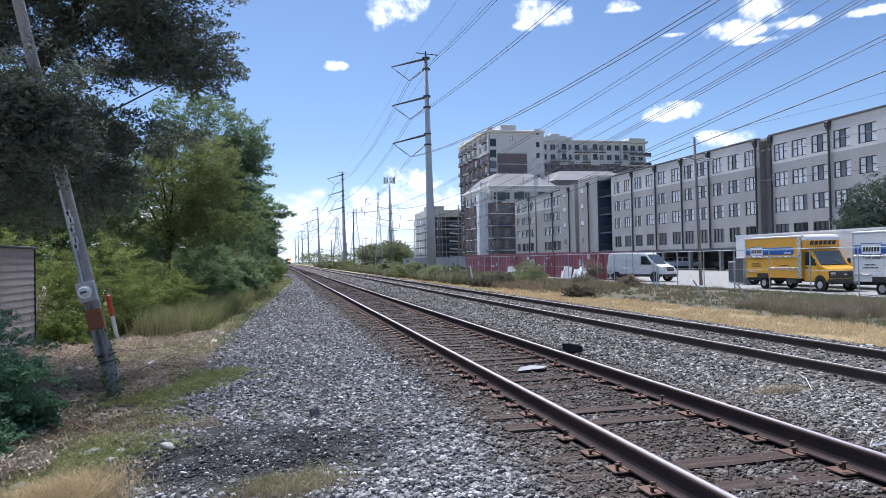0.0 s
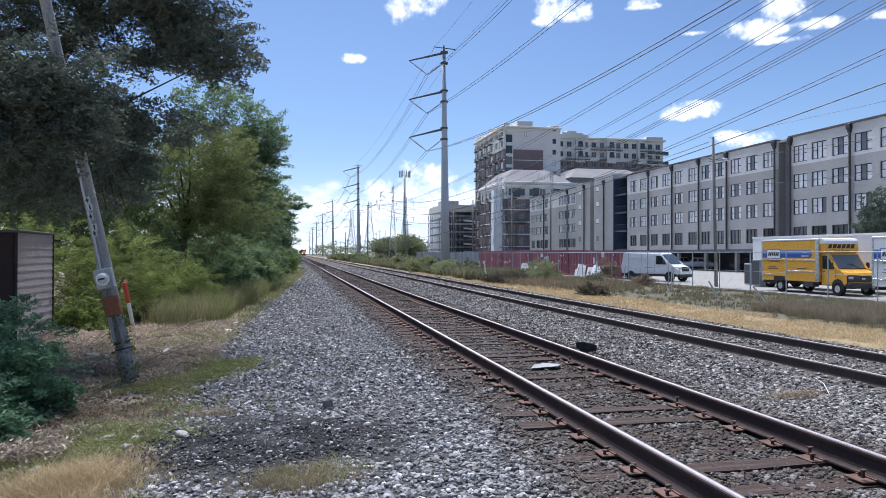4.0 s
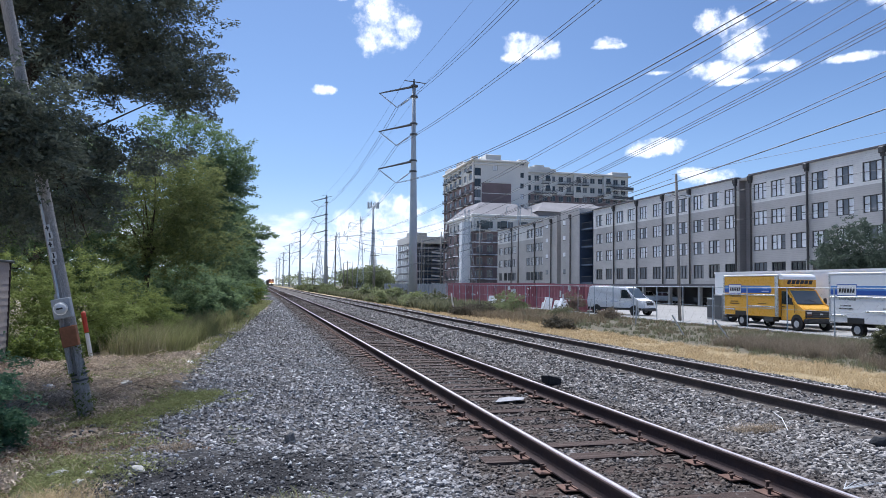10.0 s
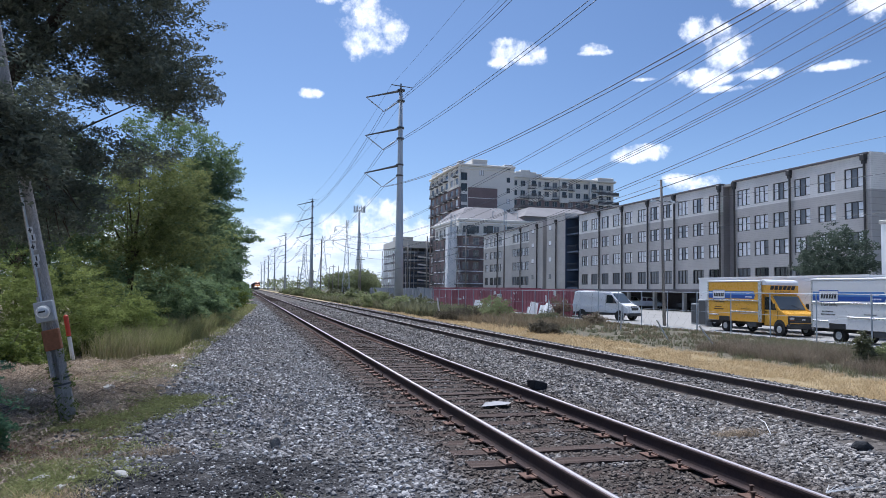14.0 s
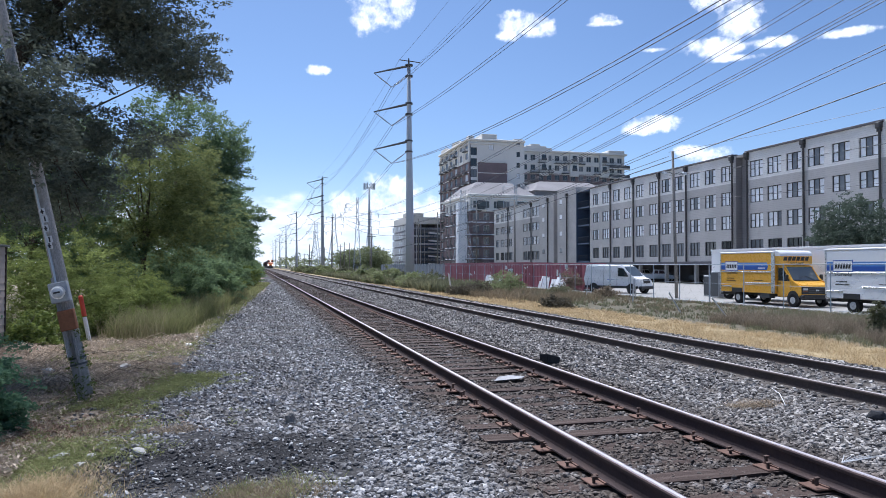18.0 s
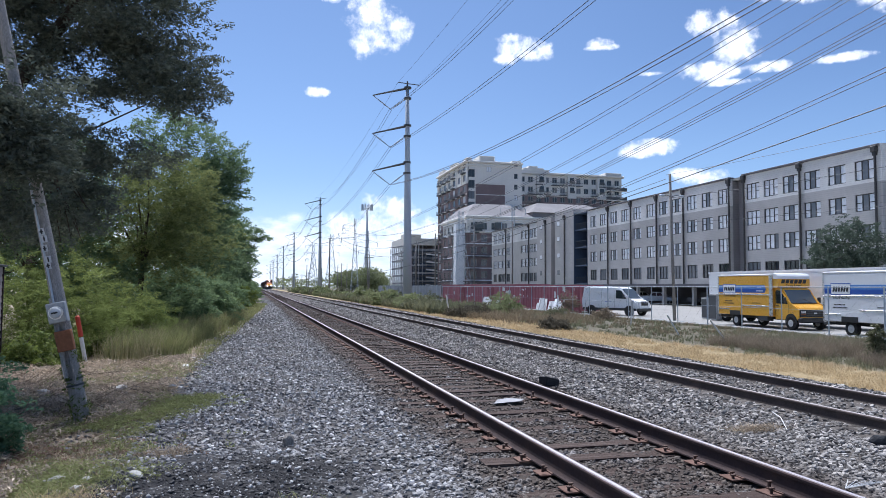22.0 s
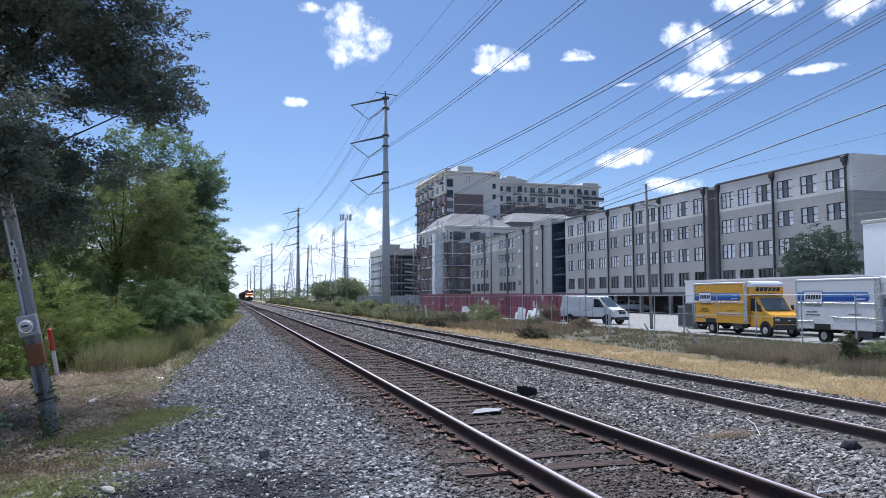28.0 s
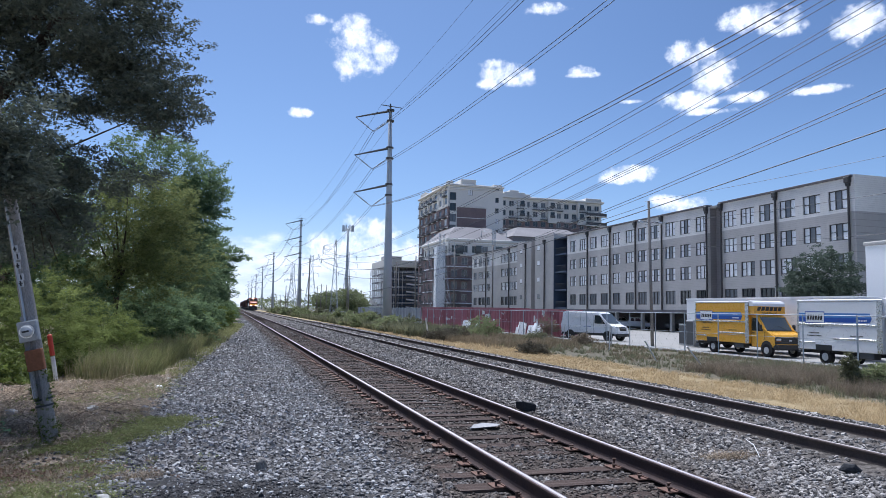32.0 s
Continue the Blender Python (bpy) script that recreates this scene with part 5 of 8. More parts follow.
def wooden_pole(x, y, tall, r=0.16, lean=(0, 0), arm=True, label="weathered wooden utility pole with a cross arm"):
    p = thing("utility_pole", pose(x, y, ground_z(x, y) - 0.05), label, "utility pole", "wooden utility poles")
    bm = bmesh.new()
    tube(bm, [(0, 0, 0), (lean[0] * 0.5, lean[1] * 0.5, tall * 0.5), (lean[0], lean[1], tall)], [r, r * 0.88, r * 0.72], 10)
    part("shaft", bm, M["old_wood"], p, smooth=True)
    if arm:
        part("cross_arm", box_mesh("cross_arm", lean[0] - 1.2, -0.06, tall - 0.8, lean[0] + 1.2, 0.06, tall - 0.66, M["old_wood"]), None, p)
    return p


for x, y, tall in ((30, 190, 11), (33.5, 215, 12.5), (36, 170, 12), (38.5, 185, 13), (31, 260, 11), (29, 330, 11), (33.9, 150, 12.6), (38.2, 150, 14.1), (47.1, 150, 15.9), (27.5, 300, 10), (28, 380, 10), (53.5, 143, 16.6), (29, 450, 10), (33, 290, 11), (38, 300, 12), (26, 500, 11), (30, 600, 12)):
    wooden_pole(x, y, tall, 0.18, arm=tall < 12, label="dark wooden utility pole in the distance")

for y in (240, -10):
    p = wooden_pole(24.5, y, 18.6, 0.25, arm=False, label="tall dark wooden pole carrying two cables")
    part("cross_arm", box_mesh("cross_arm", -0.5, -0.06, 18.3, 0.5, 0.06, 18.5, M["old_wood"]), None, p)

    wooden_pole(17.05, y, 9.2, 0.17, arm=False, label="short dark wooden pole carrying one cable")

# pole in the car park, with two flood lamps
p = wooden_pole(28.95, 44.7, 10.55, 0.125, (-0.25, 0), False, "tall wooden pole with two flood lamps beside the fence")
for s in (-1, 1):
    bm = bmesh.new()
    tube(bm, [(-0.2, 0, 8.9), (-0.2 + s * 0.35, -0.1, 9.02), (-0.2 + s * 0.62, -0.15, 8.98)], 0.028, 6)
    part("lamp_arm", bm, M["steel_dark"], p)
    bm = bmesh.new()
    bx(bm, -0.2 + s * 0.8 - 0.19, -0.25, 8.87, -0.2 + s * 0.8 + 0.19, -0.02, 9.05, 0.05)
    part("lamp_head", bm, M["galv"], p)
overhead_wire((28.7, 45.2, 9.9), (31.0, -8.0, 10.6), 0.8, 0.011, "thin dark overhead service cable")
overhead_wire((28.7, 45.2, 8.2), (31.0, -8.0, 8.9), 0.9, 0.012, "thin dark overhead service cable")
overhead_wire((28.7, 45.2, 6.4), (31.0, -8.0, 6.8), 0.9, 0.01, "thin dark overhead service cable")
overhead_wire((28.7, 45.2, 9.6), (38.2, 150, 13.0), 1.5, 0.02, "thin dark overhead service cable")

# ---- leaning meter pole by the track ----
POLE_AT = (-2.10, 10.0)
pz = ground_z(*POLE_AT)
mp = thing("meter_pole", pose(POLE_AT[0], POLE_AT[1], pz - 0.02), "leaning weathered timber pole carrying an electric meter", "utility pole")
LEAN = Vector((-0.225, 0.05, 1.0))


def on_pole(h, dx=0.0, dy=0.0):
    return LEAN * h + Vector((dx, dy, 0))


bm = bmesh.new()
tube(bm, [on_pole(h) for h in (0, 0.3, 1.0, 2.0, 3.2, 4.6, 6.2, 7.6)], [0.1, 0.096, 0.092, 0.086, 0.08, 0.075, 0.07, 0.064], 14)
for v in bm.verts:
    n = noise.noise((v.co.x * 14, v.co.y * 14, v.co.z * 0.8))
    v.co += Vector((n, n, 0)) * 0.006
part("shaft", bm, M["pole_wood"], mp, smooth=True)
# a splice board along the lower pole
for dx, z0, z1, wd in ((-0.055, 0.62, 1.62, 0.03), (0.03, 0.55, 1.25, 0.022)):
    bm = bmesh.new()
    tube(bm, [on_pole(z0, dx, -0.115), on_pole(z1, dx, -0.105)], wd, 6)
    part("conduit", bm, M["pole_wood"], mp)
bm = bmesh.new()
tube(bm, [on_pole(1.56, -0.03, -0.13), on_pole(1.75, -0.03, -0.108), on_pole(3.1, -0.035, -0.1)], 0.013, 6)
part("conduit", bm, M["galv"], mp, "thin pale metal conduit above the meter")
bm = bmesh.new()
tube(bm, [on_pole(0.62, -0.075, -0.125), on_pole(0.97, -0.07, -0.118)], 0.009, 6)
part("cable", bm, M["tag"], mp, "pale cable below the switch box")


def pole_part(name, bm, mat, h, label="", dx=0.0, dy=-0.12, parent=None, smooth=False):
    ob = part(name, bm, mat, parent or mp, label, smooth)
    if parent is None:
        ob.matrix_basis = Matrix.Translation(on_pole(h, dx, dy)) @ Matrix.Rotation(-math.atan(0.225), 4, "Y")
    return ob


bm = bmesh.new()
bx(bm, -0.108, -0.1, -0.13, 0.108, 0.03, 0.13, 0.012)
mb = pole_part("meter_box", bm, M["meter_grey"], 1.44, "grey metal meter box")
bm = bmesh.new()
cyl(bm, (0, -0.1, 0.0), (0, -0.14, 0.0), 0.082, n=20)
part("meter_ring", bm, M["chrome"], mb)
bm = bmesh.new()
cyl(bm, (0, -0.14, 0.0), (0, -0.19, 0.0), 0.072, 0.058, n=20)
part("meter_glass", bm, M["tag"], mb, "round pale meter dial under glass", True)
bm = bmesh.new()
bx(bm, -0.038, -0.196, -0.01, 0.038, -0.188, 0.012)
part("meter_window", bm, M["black_plastic"], mb)
bm = bmesh.new()
bx(bm, -0.095, -0.09, -0.13, 0.095, 0.02, 0.13, 0.01)
pole_part("switch_box", bm, M["rust_box"], 1.09, "rusty brown switch box", 0.02)
for h in (0.52, 0.60):
    bm = bmesh.new()
    cyl(bm, (0, 0, -0.012), (0, 0, 0.012), 0.106, n=16)
    pole_part("strap", bm, M["steel_dark"], h, "", 0, 0)
# number tags, as plain bars on pale plates
for k, h in enumerate((2.46, 2.37, 2.25, 2.11, 2.03)):
    bm = bmesh.new()
    bx(bm, -0.03, -0.008, -0.044, 0.03, 0.008, 0.044)
    tg = pole_part("tag", bm, M["tag"], h, "small white plate with a dark mark", -0.01 + 0.015 * (k % 2), -0.108)
    bm = bmesh.new()
    bx(bm, -0.008, -0.014, -0.032, 0.008, -0.008, 0.032)
    if k % 2 == 0:
        bx(bm, -0.02, -0.0139, -0.009, 0.02, -0.0081, 0.008)
    part("tag_bar", bm, M["black_plastic"], tg)

# marker post
mk = thing("marker_post", pose(-3.72, 17.9, ground_z(-3.72, 17.9) + 0.06, 0, -11, 0), "thin utility marker post, white with a red top", "marker post")
bm = bmesh.new()
cyl(bm, (0, 0, -0.12), (0, 0, 0.6), 0.046, n=12)
part("post", bm, M["marker_white"], mk)
bm = bmesh.new()
cyl(bm, (0, 0, 0.62), (0, 0, 1.08), 0.052, n=12)
cyl(bm, (0, 0, 1.08), (0, 0, 1.11), 0.052, 0.025, n=12)
part("cap", bm, M["marker_red"], mk, "red plastic cap")
# white stakes
for x, y, tall, lx in ((13.4, 48.6, 1.5, -9), (-1.6, 62.0, 1.3, 0)):
    st = thing("white_stake", pose(x, y, ground_z(x, y) - 0.03, 0, lx, 0), "white plastic stake in the grass", "marker post")
    bm = bmesh.new()
    cyl(bm, (0, 0, 0), (0, 0, tall), 0.06, n=10)
    part("post", bm, M["marker_white"], st)


# ---- chain-link fence along the car park ----
FX = 25.9


def chain_fence():
    f = thing("chain_link_fence", pose(FX, 0, 0), "rusty grey chain-link fence on steel posts", "fence")
    z0, top = -0.5, 1.78
    y = 12.2
    ys = []
    while y < 100:
        ys.append(y)
        y += 3.05
    for k, y in enumerate(ys):
        bm = bmesh.new()
        cyl(bm, (0, y, z0), (0, y, top + 0.04), 0.03 if k % 4 else 0.04, n=8)
        part("post", bm, M["galv"], f)
    for z in (top, 0.68, -0.38):
        bm = bmesh.new()
        cyl(bm, (0, ys[0], z), (0, ys[-1], z), 0.024 if z == top else 0.009, n=6)
        part("rail", bm, M["galv"], f)
    # the woven wires, as thin crossing strands
    v, fc = [], []
    for d in (1, -1):
        s = ys[0] - 2.3
        while s < ys[-1]:
            a, b = s, s + 2.2
            if d < 0:
                a, b = b, a
            i = len(v)
            v += [(0.0, a - 0.0003, z0 + 0.05), (0.0, a + 0.0003, z0 + 0.05), (0.0, b + 0.0003, top), (0.0, b - 0.0003, top)]
            v += [(0.004, q[1], q[2]) for q in v[i:i + 4]]
            fc += [(i, i + 1, i + 2, i + 3), (i + 4, i + 7, i + 6, i + 5), (i, i + 3, i + 7, i + 4), (i + 1, i + 5, i + 6, i + 2)]
            s += 0.9
    mesh = part("wire_mesh", mesh_from("wire_mesh", v, fc, M["mesh_wire"]), None, f)
    mesh["kind"] = "stuff"


chain_fence()
for x, y, ax, ay in ((17.91, 27.32, 0, -33), (18.63, 25.17, 0, -41), (21.8, 44.5, 3, 6), (20.5, 36.0, -2, 4), (23.2, 40.4, 2, -3)):
    lp = thing("broken_post", pose(x, y, ground_z(x, y) - 0.05, ax, ay, 0), "bent rusty fence post standing in the weeds", "fence post", "broken fence posts")
    bm = bmesh.new()
    cyl(bm, (0, 0, 0), (0, 0, 1.12 if abs(ay) > 20 else 1.35), 0.035, n=8)
    part("post", bm, M["tag"], lp)


# ---- shipping containers and slatted fence ----
def container(y, h, mat, label):
    c = thing("shipping_container", pose(28.6, y, -0.55), label, "container", "row of shipping containers")
    L = 12.0
    bm = bmesh.new()
    n = 60
    outline = []
    for i in range(n + 1):
        u = i / n * L
        outline.append((0.0 if (i // 2) % 2 else 0.05, u))
    # corrugated long side towards the tracks
    rows = [[bm.verts.new((x, u, z)) for x, u in outline] for z in (0.15, h - 0.1)]
    for i in range(n):
        bm.faces.new((rows[0][i], rows[0][i + 1], rows[1][i + 1], rows[1][i]))
    part("side", bm, mat, c)
    part("far_side", box_mesh("far_side", 2.36, 0, 0.15, 2.44, L, h - 0.1, mat), None, c)
    for u in (0.0, L - 0.08):
        part("end", box_mesh("end", 0.06, u, 0.15, 2.36, u + 0.08, h - 0.1, mat), None, c)
        part("corner_post", box_mesh("corner_post", -0.03, u - 0.02, 0, 0.09, u + 0.1, h, M["red_plain"]), None, c)
    part("roof", box_mesh("roof", 0.09, 0.1, h - 0.1, 2.4, L - 0.1, h - 0.02, mat), None, c)
    for u in (0.5, 0.85, 1.6, 1.95):
        bm = bmesh.new()
        cyl(bm, (-0.03, u, 0.2), (-0.03, u, h - 0.2), 0.022, n=6)
        part("locking_bar", bm, M["red_plain"], c)
    for u, z in ((0.62, 1.25), (1.72, 1.25), (1.2, 2.0)):
        part("plate", box_mesh("plate", -0.035, u, z, -0.028, u + 0.12, z + 0.2, M["litter"]), None, c)
    for z in (0.0, h - 0.12):
        part("rail", box_mesh("rail", -0.025, 0.1, z, 0.07, L - 0.1, z + 0.14, M["red_plain"]), None, c)
    return c


rnd = random.Random(8)
for k in range(4):
    c = container(59.0 + k * 12.2, 2.62 if k else 2.5, M["red_steel"], "faded red steel shipping container with white graffiti")
    # graffiti, as plain pale shapes
    for i in range((5, 9, 3, 2)[k]):
        u, z = rnd.uniform(1, 10.5), rnd.uniform(0.7, 1.9)
        wd, ht = rnd.uniform(0.3, 1.1), rnd.uniform(0.15, 0.7)
        bm = bmesh.new()
        prism(bm, [(u, z), (u + wd, z + rnd.uniform(-0.1, 0.2)), (u + wd * 0.9, z + ht), (u + wd * 0.1, z + ht * 0.9)], "x", -0.034, -0.028)
        part("graffiti", bm, M["litter"], c)
# pale boards leaning against the containers
for i in range(18):
    y = rnd.uniform(60.8, 68.5) if i < 12 else rnd.uniform(78, 86)
    s = thing("leaning_board", pose(28.1 - rnd.uniform(0, 0.5), y, -0.58, 0, rnd.uniform(8, 18), rnd.uniform(-25, 25)), "white board leaning against a red container", "board", "leaning boards")
    tl, wd = rnd.uniform(0.7, 1.3), rnd.uniform(0.4, 1.0)
    bm = bmesh.new()
    bx(bm, 0, 0, 0, 0.04, wd, tl, 0.006)
    part("panel", bm, M["white_paint"], s)
sf = thing("slatted_fence", pose(28.4, 108, -0.55), "grey metal slatted fence", "fence")
for k in range(24):
    part("panel", box_mesh("panel", 0, k * 2.4, 0, 0.06, k * 2.4 + 2.3, 2.5, M["fence_slat"]), None, sf)
    part("post", box_mesh("post", -0.06, k * 2.4 - 0.06, 0, 0.1, k * 2.4 - 0.003, 2.6, M["galv"]), None, sf)

# ---- lap-sided shed ----
shed = thing("shed", pose(-5.4, 15.5, -0.3), "small tan lap-sided shed with a dark front", "shed")
rnd = random.Random(3)
H, L = 2.36, 2.2
pitch = 0.155
for k in range(15):
    bm = bmesh.new()
    z = 0.03 + k * pitch
    prism(bm, [(-0.03, z), (0.0, z), (-0.018, z + pitch + 0.012), (-0.03, z + pitch + 0.012)], "y", 0.03, L - 0.03)
    part("board", bm, M["shed"], shed)
for y in (-0.02, L - 0.03):
    part("corner_trim", box_mesh("corner_trim", -0.04, y, 0, 0.012, y + 0.05, H, M["shed_dark"]), None, shed)
part("core", box_mesh("core", -3.0, 0.02, 0, -0.032, L - 0.02, H, M["shed_dark"]), None, shed)
for k in range(12):
    part("front_board", box_mesh("front_board", -2.98 + k * 0.245, -0.02, 0, -2.98 + k * 0.245 + 0.235, 0.018, H, M["shed_dark"], 0.004), None, shed)
part("roof", box_mesh("roof", -3.1, -0.1, H, 0.06, L + 0.08, H + 0.05, M["steel_dark"], 0.01), None, shed)
bm = bmesh.new()
for k in range(4):
    bx(bm, 0.0, 0.25 + k * 0.14, 0.98, 0.004, 0.34 + k * 0.14, 1.1)
part("painted_number", bm, M["shed_dark"], shed)
# ---- vehicles ----


def wheel_set(v, spots, r, wide):
    """Wheels under a vehicle that points along +x: a tyre, and a rim with a hub on each."""
    bm = bmesh.new()
    cyl(bm, (0, -wide / 2, 0), (0, wide / 2, 0), r, n=24)
    bmesh.ops.bevel(bm, geom=[e for e in bm.edges if abs(e.verts[0].co.y - e.verts[1].co.y) < 1e-4], offset=0.03, segments=2, affect="EDGES")
    tyre = done("tyre", bm, M["rubber"])
    bm = bmesh.new()
    for s in (-1, 1):
        cyl(bm, (0, s * (wide / 2 - 0.03), 0), (0, s * (wide / 2 + 0.006), 0), r * 0.56, r * 0.5, 18)
        cyl(bm, (0, s * (wide / 2 + 0.004), 0), (0, s * (wide / 2 + 0.03), 0), r * 0.2, r * 0.16, 10)
    rim = done("rim", bm, M["rim"])
    for x, y in spots:
        w = part("wheel", tyre, None, v)
        w.location = (x, y, r)
        part("rim", rim, None, w)


def bar_row(bm, x0, z0, y, count, size, gap):
    for k in range(count):
        bx(bm, x0 + k * (size + gap), y, z0, x0 + k * (size + gap) + size, y + 0.004, z0 + size * 1.2)


def words(text, size, mat, parent, m):
    """A line of lettering as a flat mesh part."""
    cu = bpy.data.curves.new("lettering", "FONT")
    cu.body, cu.size, cu.extrude = text, size, 0.002
    tmp = bpy.data.objects.new("lettering", cu)
    me = bpy.data.meshes.new_from_object(tmp)
    bpy.data.objects.remove(tmp)
    me.materials.clear()
    me.materials.append(mat)
    ob = part("lettering", me, None, parent)
    ob.matrix_basis = m
    return ob


def box_truck(m, paint, name_label, attic=True, box_len=4.9):
    """A rental box truck pointing along +x, its cab before the cargo box; the origin lies under the rear bumper's middle."""
    t = thing("box_truck", m, name_label, "truck", "rental box trucks")
    W, z0, z1 = 1.13, 0.7, 3.16
    x0, x1 = 0.0, box_len
    bm = bmesh.new()
    bx(bm, x0, -W, z0, x1, W, z1 - 0.1, 0.03)
    box = part("cargo_box", bm, paint, t)
    bm = bmesh.new()
    bx(bm, x0 - 0.01, -W - 0.02, z1 - 0.1, x1 + 0.02, W + 0.02, z1, 0.03)
    part("box_roof", bm, M["white_paint"], t, "white translucent box roof")
    for s in (-1, 1):
        for z in (1.28, 1.95):
            x_from, x_to = (x0 + 0.1, x1 - 0.28) if z > 1.5 else (x0 + 2.2, x1 - 0.28)
            part("rub_rail", box_mesh("rub_rail", x_from, s * (W + 0.016) - 0.02, z - 0.04, x_to, s * (W + 0.016) + 0.02, z + 0.04, M["chrome"], 0.01), None, t)
        part("rub_rail", box_mesh("rub_rail", x0 + 0.1, s * (W + 0.016) - 0.02, 1.0, x0 + 1.1, s * (W + 0.016) + 0.02, 1.08, M["chrome"], 0.01), None, t)
        part("corner_trim", box_mesh("corner_trim", x1 - 0.26, s * (W + 0.006) - 0.012, z0 + 0.02, x1 + 0.03, s * (W + 0.006) + 0.012, z1 - 0.08, M["chrome"], 0.006), None, t, "aluminium corner trim")
        part("corner_trim", box_mesh("corner_trim", x0 - 0.02, s * (W + 0.006) - 0.012, z0, x0 + 0.08, s * (W + 0.006) + 0.012, z1 - 0.06, M["chrome"], 0.006), None, t)
    # livery on the right-hand side: a band with an arrow end, a framed plate and lines of lettering
    y = -W - 0.004
    for za, zb, k in ((2.28, 2.5, "blue_light"), (2.06, 2.28, "blue_paint")):
        bm = bmesh.new()
        zc = 2.28
        prism(bm, [(x0 + 0.1, za), (x1 - 0.62 if zb <= zc else x1 - 0.5 - 0.02, za), (x1 - 0.5 if zb <= zc else x1 - 0.62, zb), (x0 + 0.1, zb)], "y", y - 0.003, y)
        part("stripe", bm, M[k], box)
    part("plate_border", box_mesh("plate_border", x0 + 0.5, y - 0.008, 2.0, x0 + 1.72, y - 0.004, 2.58, M["blue_paint"]), None, box)
    part("plate", box_mesh("plate", x0 + 0.54, y - 0.012, 2.04, x0 + 1.68, y - 0.008, 2.54, M["white_paint"]), None, box)
    bm = bmesh.new()
    for k in range(6):
        prism(bm, [(x0 + 0.62 + k * 0.165, 2.17), (x0 + 0.74 + k * 0.165, 2.17), (x0 + 0.79 + k * 0.165, 2.42), (x0 + 0.67 + k * 0.165, 2.42)], "y", y - 0.016, y - 0.012)
    part("logo", bm, M["black_plastic"], box)
    words("Truck Rental", 0.2, M["black_plastic"], box, Matrix.Translation((x0 + 0.6, y - 0.004, 1.8)) @ pose(0, 0, 0, 90, 0, 0))
    for bx0, bz, count, size, gap, k in ((x0 + 0.7, 1.5, 9, 0.05, 0.025, "black_plastic"), (x0 + 0.62, 1.36, 12, 0.05, 0.025, "black_plastic"), (x0 + 3.2, 1.42, 12, 0.04, 0.02, "black_plastic"),
                                         (x1 - 1.25, 2.34, 5, 0.05, 0.025, "white_paint"), (x1 - 1.35, 2.13, 7, 0.06, 0.025, "white_paint")):
        bm = bmesh.new()
        bar_row(bm, bx0, bz, y - 0.006, count, size, gap)
        part("lettering_line", bm, M[k], box)
    # rear door, lift and lights
    part("rear_door", box_mesh("rear_door", x0 - 0.03, -W + 0.12, z0 + 0.1, x0 - 0.002, W - 0.12, z1 - 0.2, M["white_paint"], 0.01), None, t)
    part("rear_bumper", box_mesh("rear_bumper", x0 - 0.12, -W + 0.1, 0.5, x0 + 0.1, W - 0.1, 0.66, M["steel_dark"], 0.02), None, t)
    # attic over the cab
    if attic:
        bm = bmesh.new()
        prism(bm, [(x1, z1 - 0.81), (x1 + 0.32, z1 - 0.81), (x1 + 0.42, z1 - 0.76), (x1 + 0.42, z1 - 0.3), (x1, z1 - 0.3)], "y", -W + 0.04, W - 0.04)
        at = part("attic", bm, paint, t, "attic box over the cab")
        bm = bmesh.new()
        prism(bm, [(x1 + 0.03, z1 - 0.298), (x1 + 0.44, z1 - 0.298), (x1 + 0.4, z1 - 0.14), (x1 + 0.3, z1 - 0.03), (x1 + 0.03, z1 + 0.03)], "y", -W + 0.02, W - 0.02)
        part("attic_roof", bm, M["white_paint"], t, "white rounded attic roof")
        bm = bmesh.new()
        for k in range(6):
            prism(bm, [(-0.88 + k * 0.29, z1 - 0.56), (-0.65 + k * 0.29, z1 - 0.56), (-0.57 + k * 0.29, z1 - 0.33), (-0.8 + k * 0.29, z1 - 0.33)], "x", x1 + 0.421, x1 + 0.428)
        part("logo", bm, M["black_plastic"], at)
        words("Truck Rental", 0.2, M["black_plastic"], at, Matrix.Translation((x1 + 0.424, -0.55, z1 - 0.75)) @ pose(0, 0, 0, 90, 0, 90))
    # van cab
    c0 = x1 + 0.02
    bm = bmesh.new()
    prism(bm, [(c0, 0.55), (c0 + 1.85, 0.55), (c0 + 1.97, 0.72), (c0 + 1.95, 1.14), (c0 + 1.86, 1.26), (c0 + 1.15, 1.46), (c0 + 0.55, 2.26), (c0 + 0.4, 2.34), (c0, 2.34)], "y", -1.0, 1.0)
    bmesh.ops.bevel(bm, geom=[e for e in bm.edges if abs(e.verts[0].co.y - e.verts[1].co.y) < 1e-4 and abs(e.verts[0].co.y) > 0.9], offset=0.07, segments=2, affect="EDGES")
    cab = part("cab", bm, paint, t)
    bm = bmesh.new()
    prism(bm, [(c0 + 1.12, 1.5), (c0 + 1.145, 1.505), (c0 + 0.6, 2.235), (c0 + 0.57, 2.23)], "y", -0.88, 0.88)
    part("windscreen", bm, M["screen_glass"], cab)
    for s in (-1, 1):
        bm = bmesh.new()
        prism(bm, [(c0 + 0.14, 1.46), (c0 + 1.06, 1.44), (c0 + 0.53, 2.19), (c0 + 0.14, 2.21)], "y", s * 1.0 - 0.006, s * 1.0 + 0.006)
        part("side_window", bm, M["glass"], cab)
        bm = bmesh.new()
        for xa, za, xb, zb in ((0.1, 0.75, 0.1, 2.18), (1.12, 0.95, 1.12, 1.42)):
            bx(bm, c0 + xa - 0.008, s * 1.002 - 0.004, za, c0 + xb + 0.008, s * 1.002 + 0.004, zb)
        part("door_seam", bm, M["black_plastic"], cab)
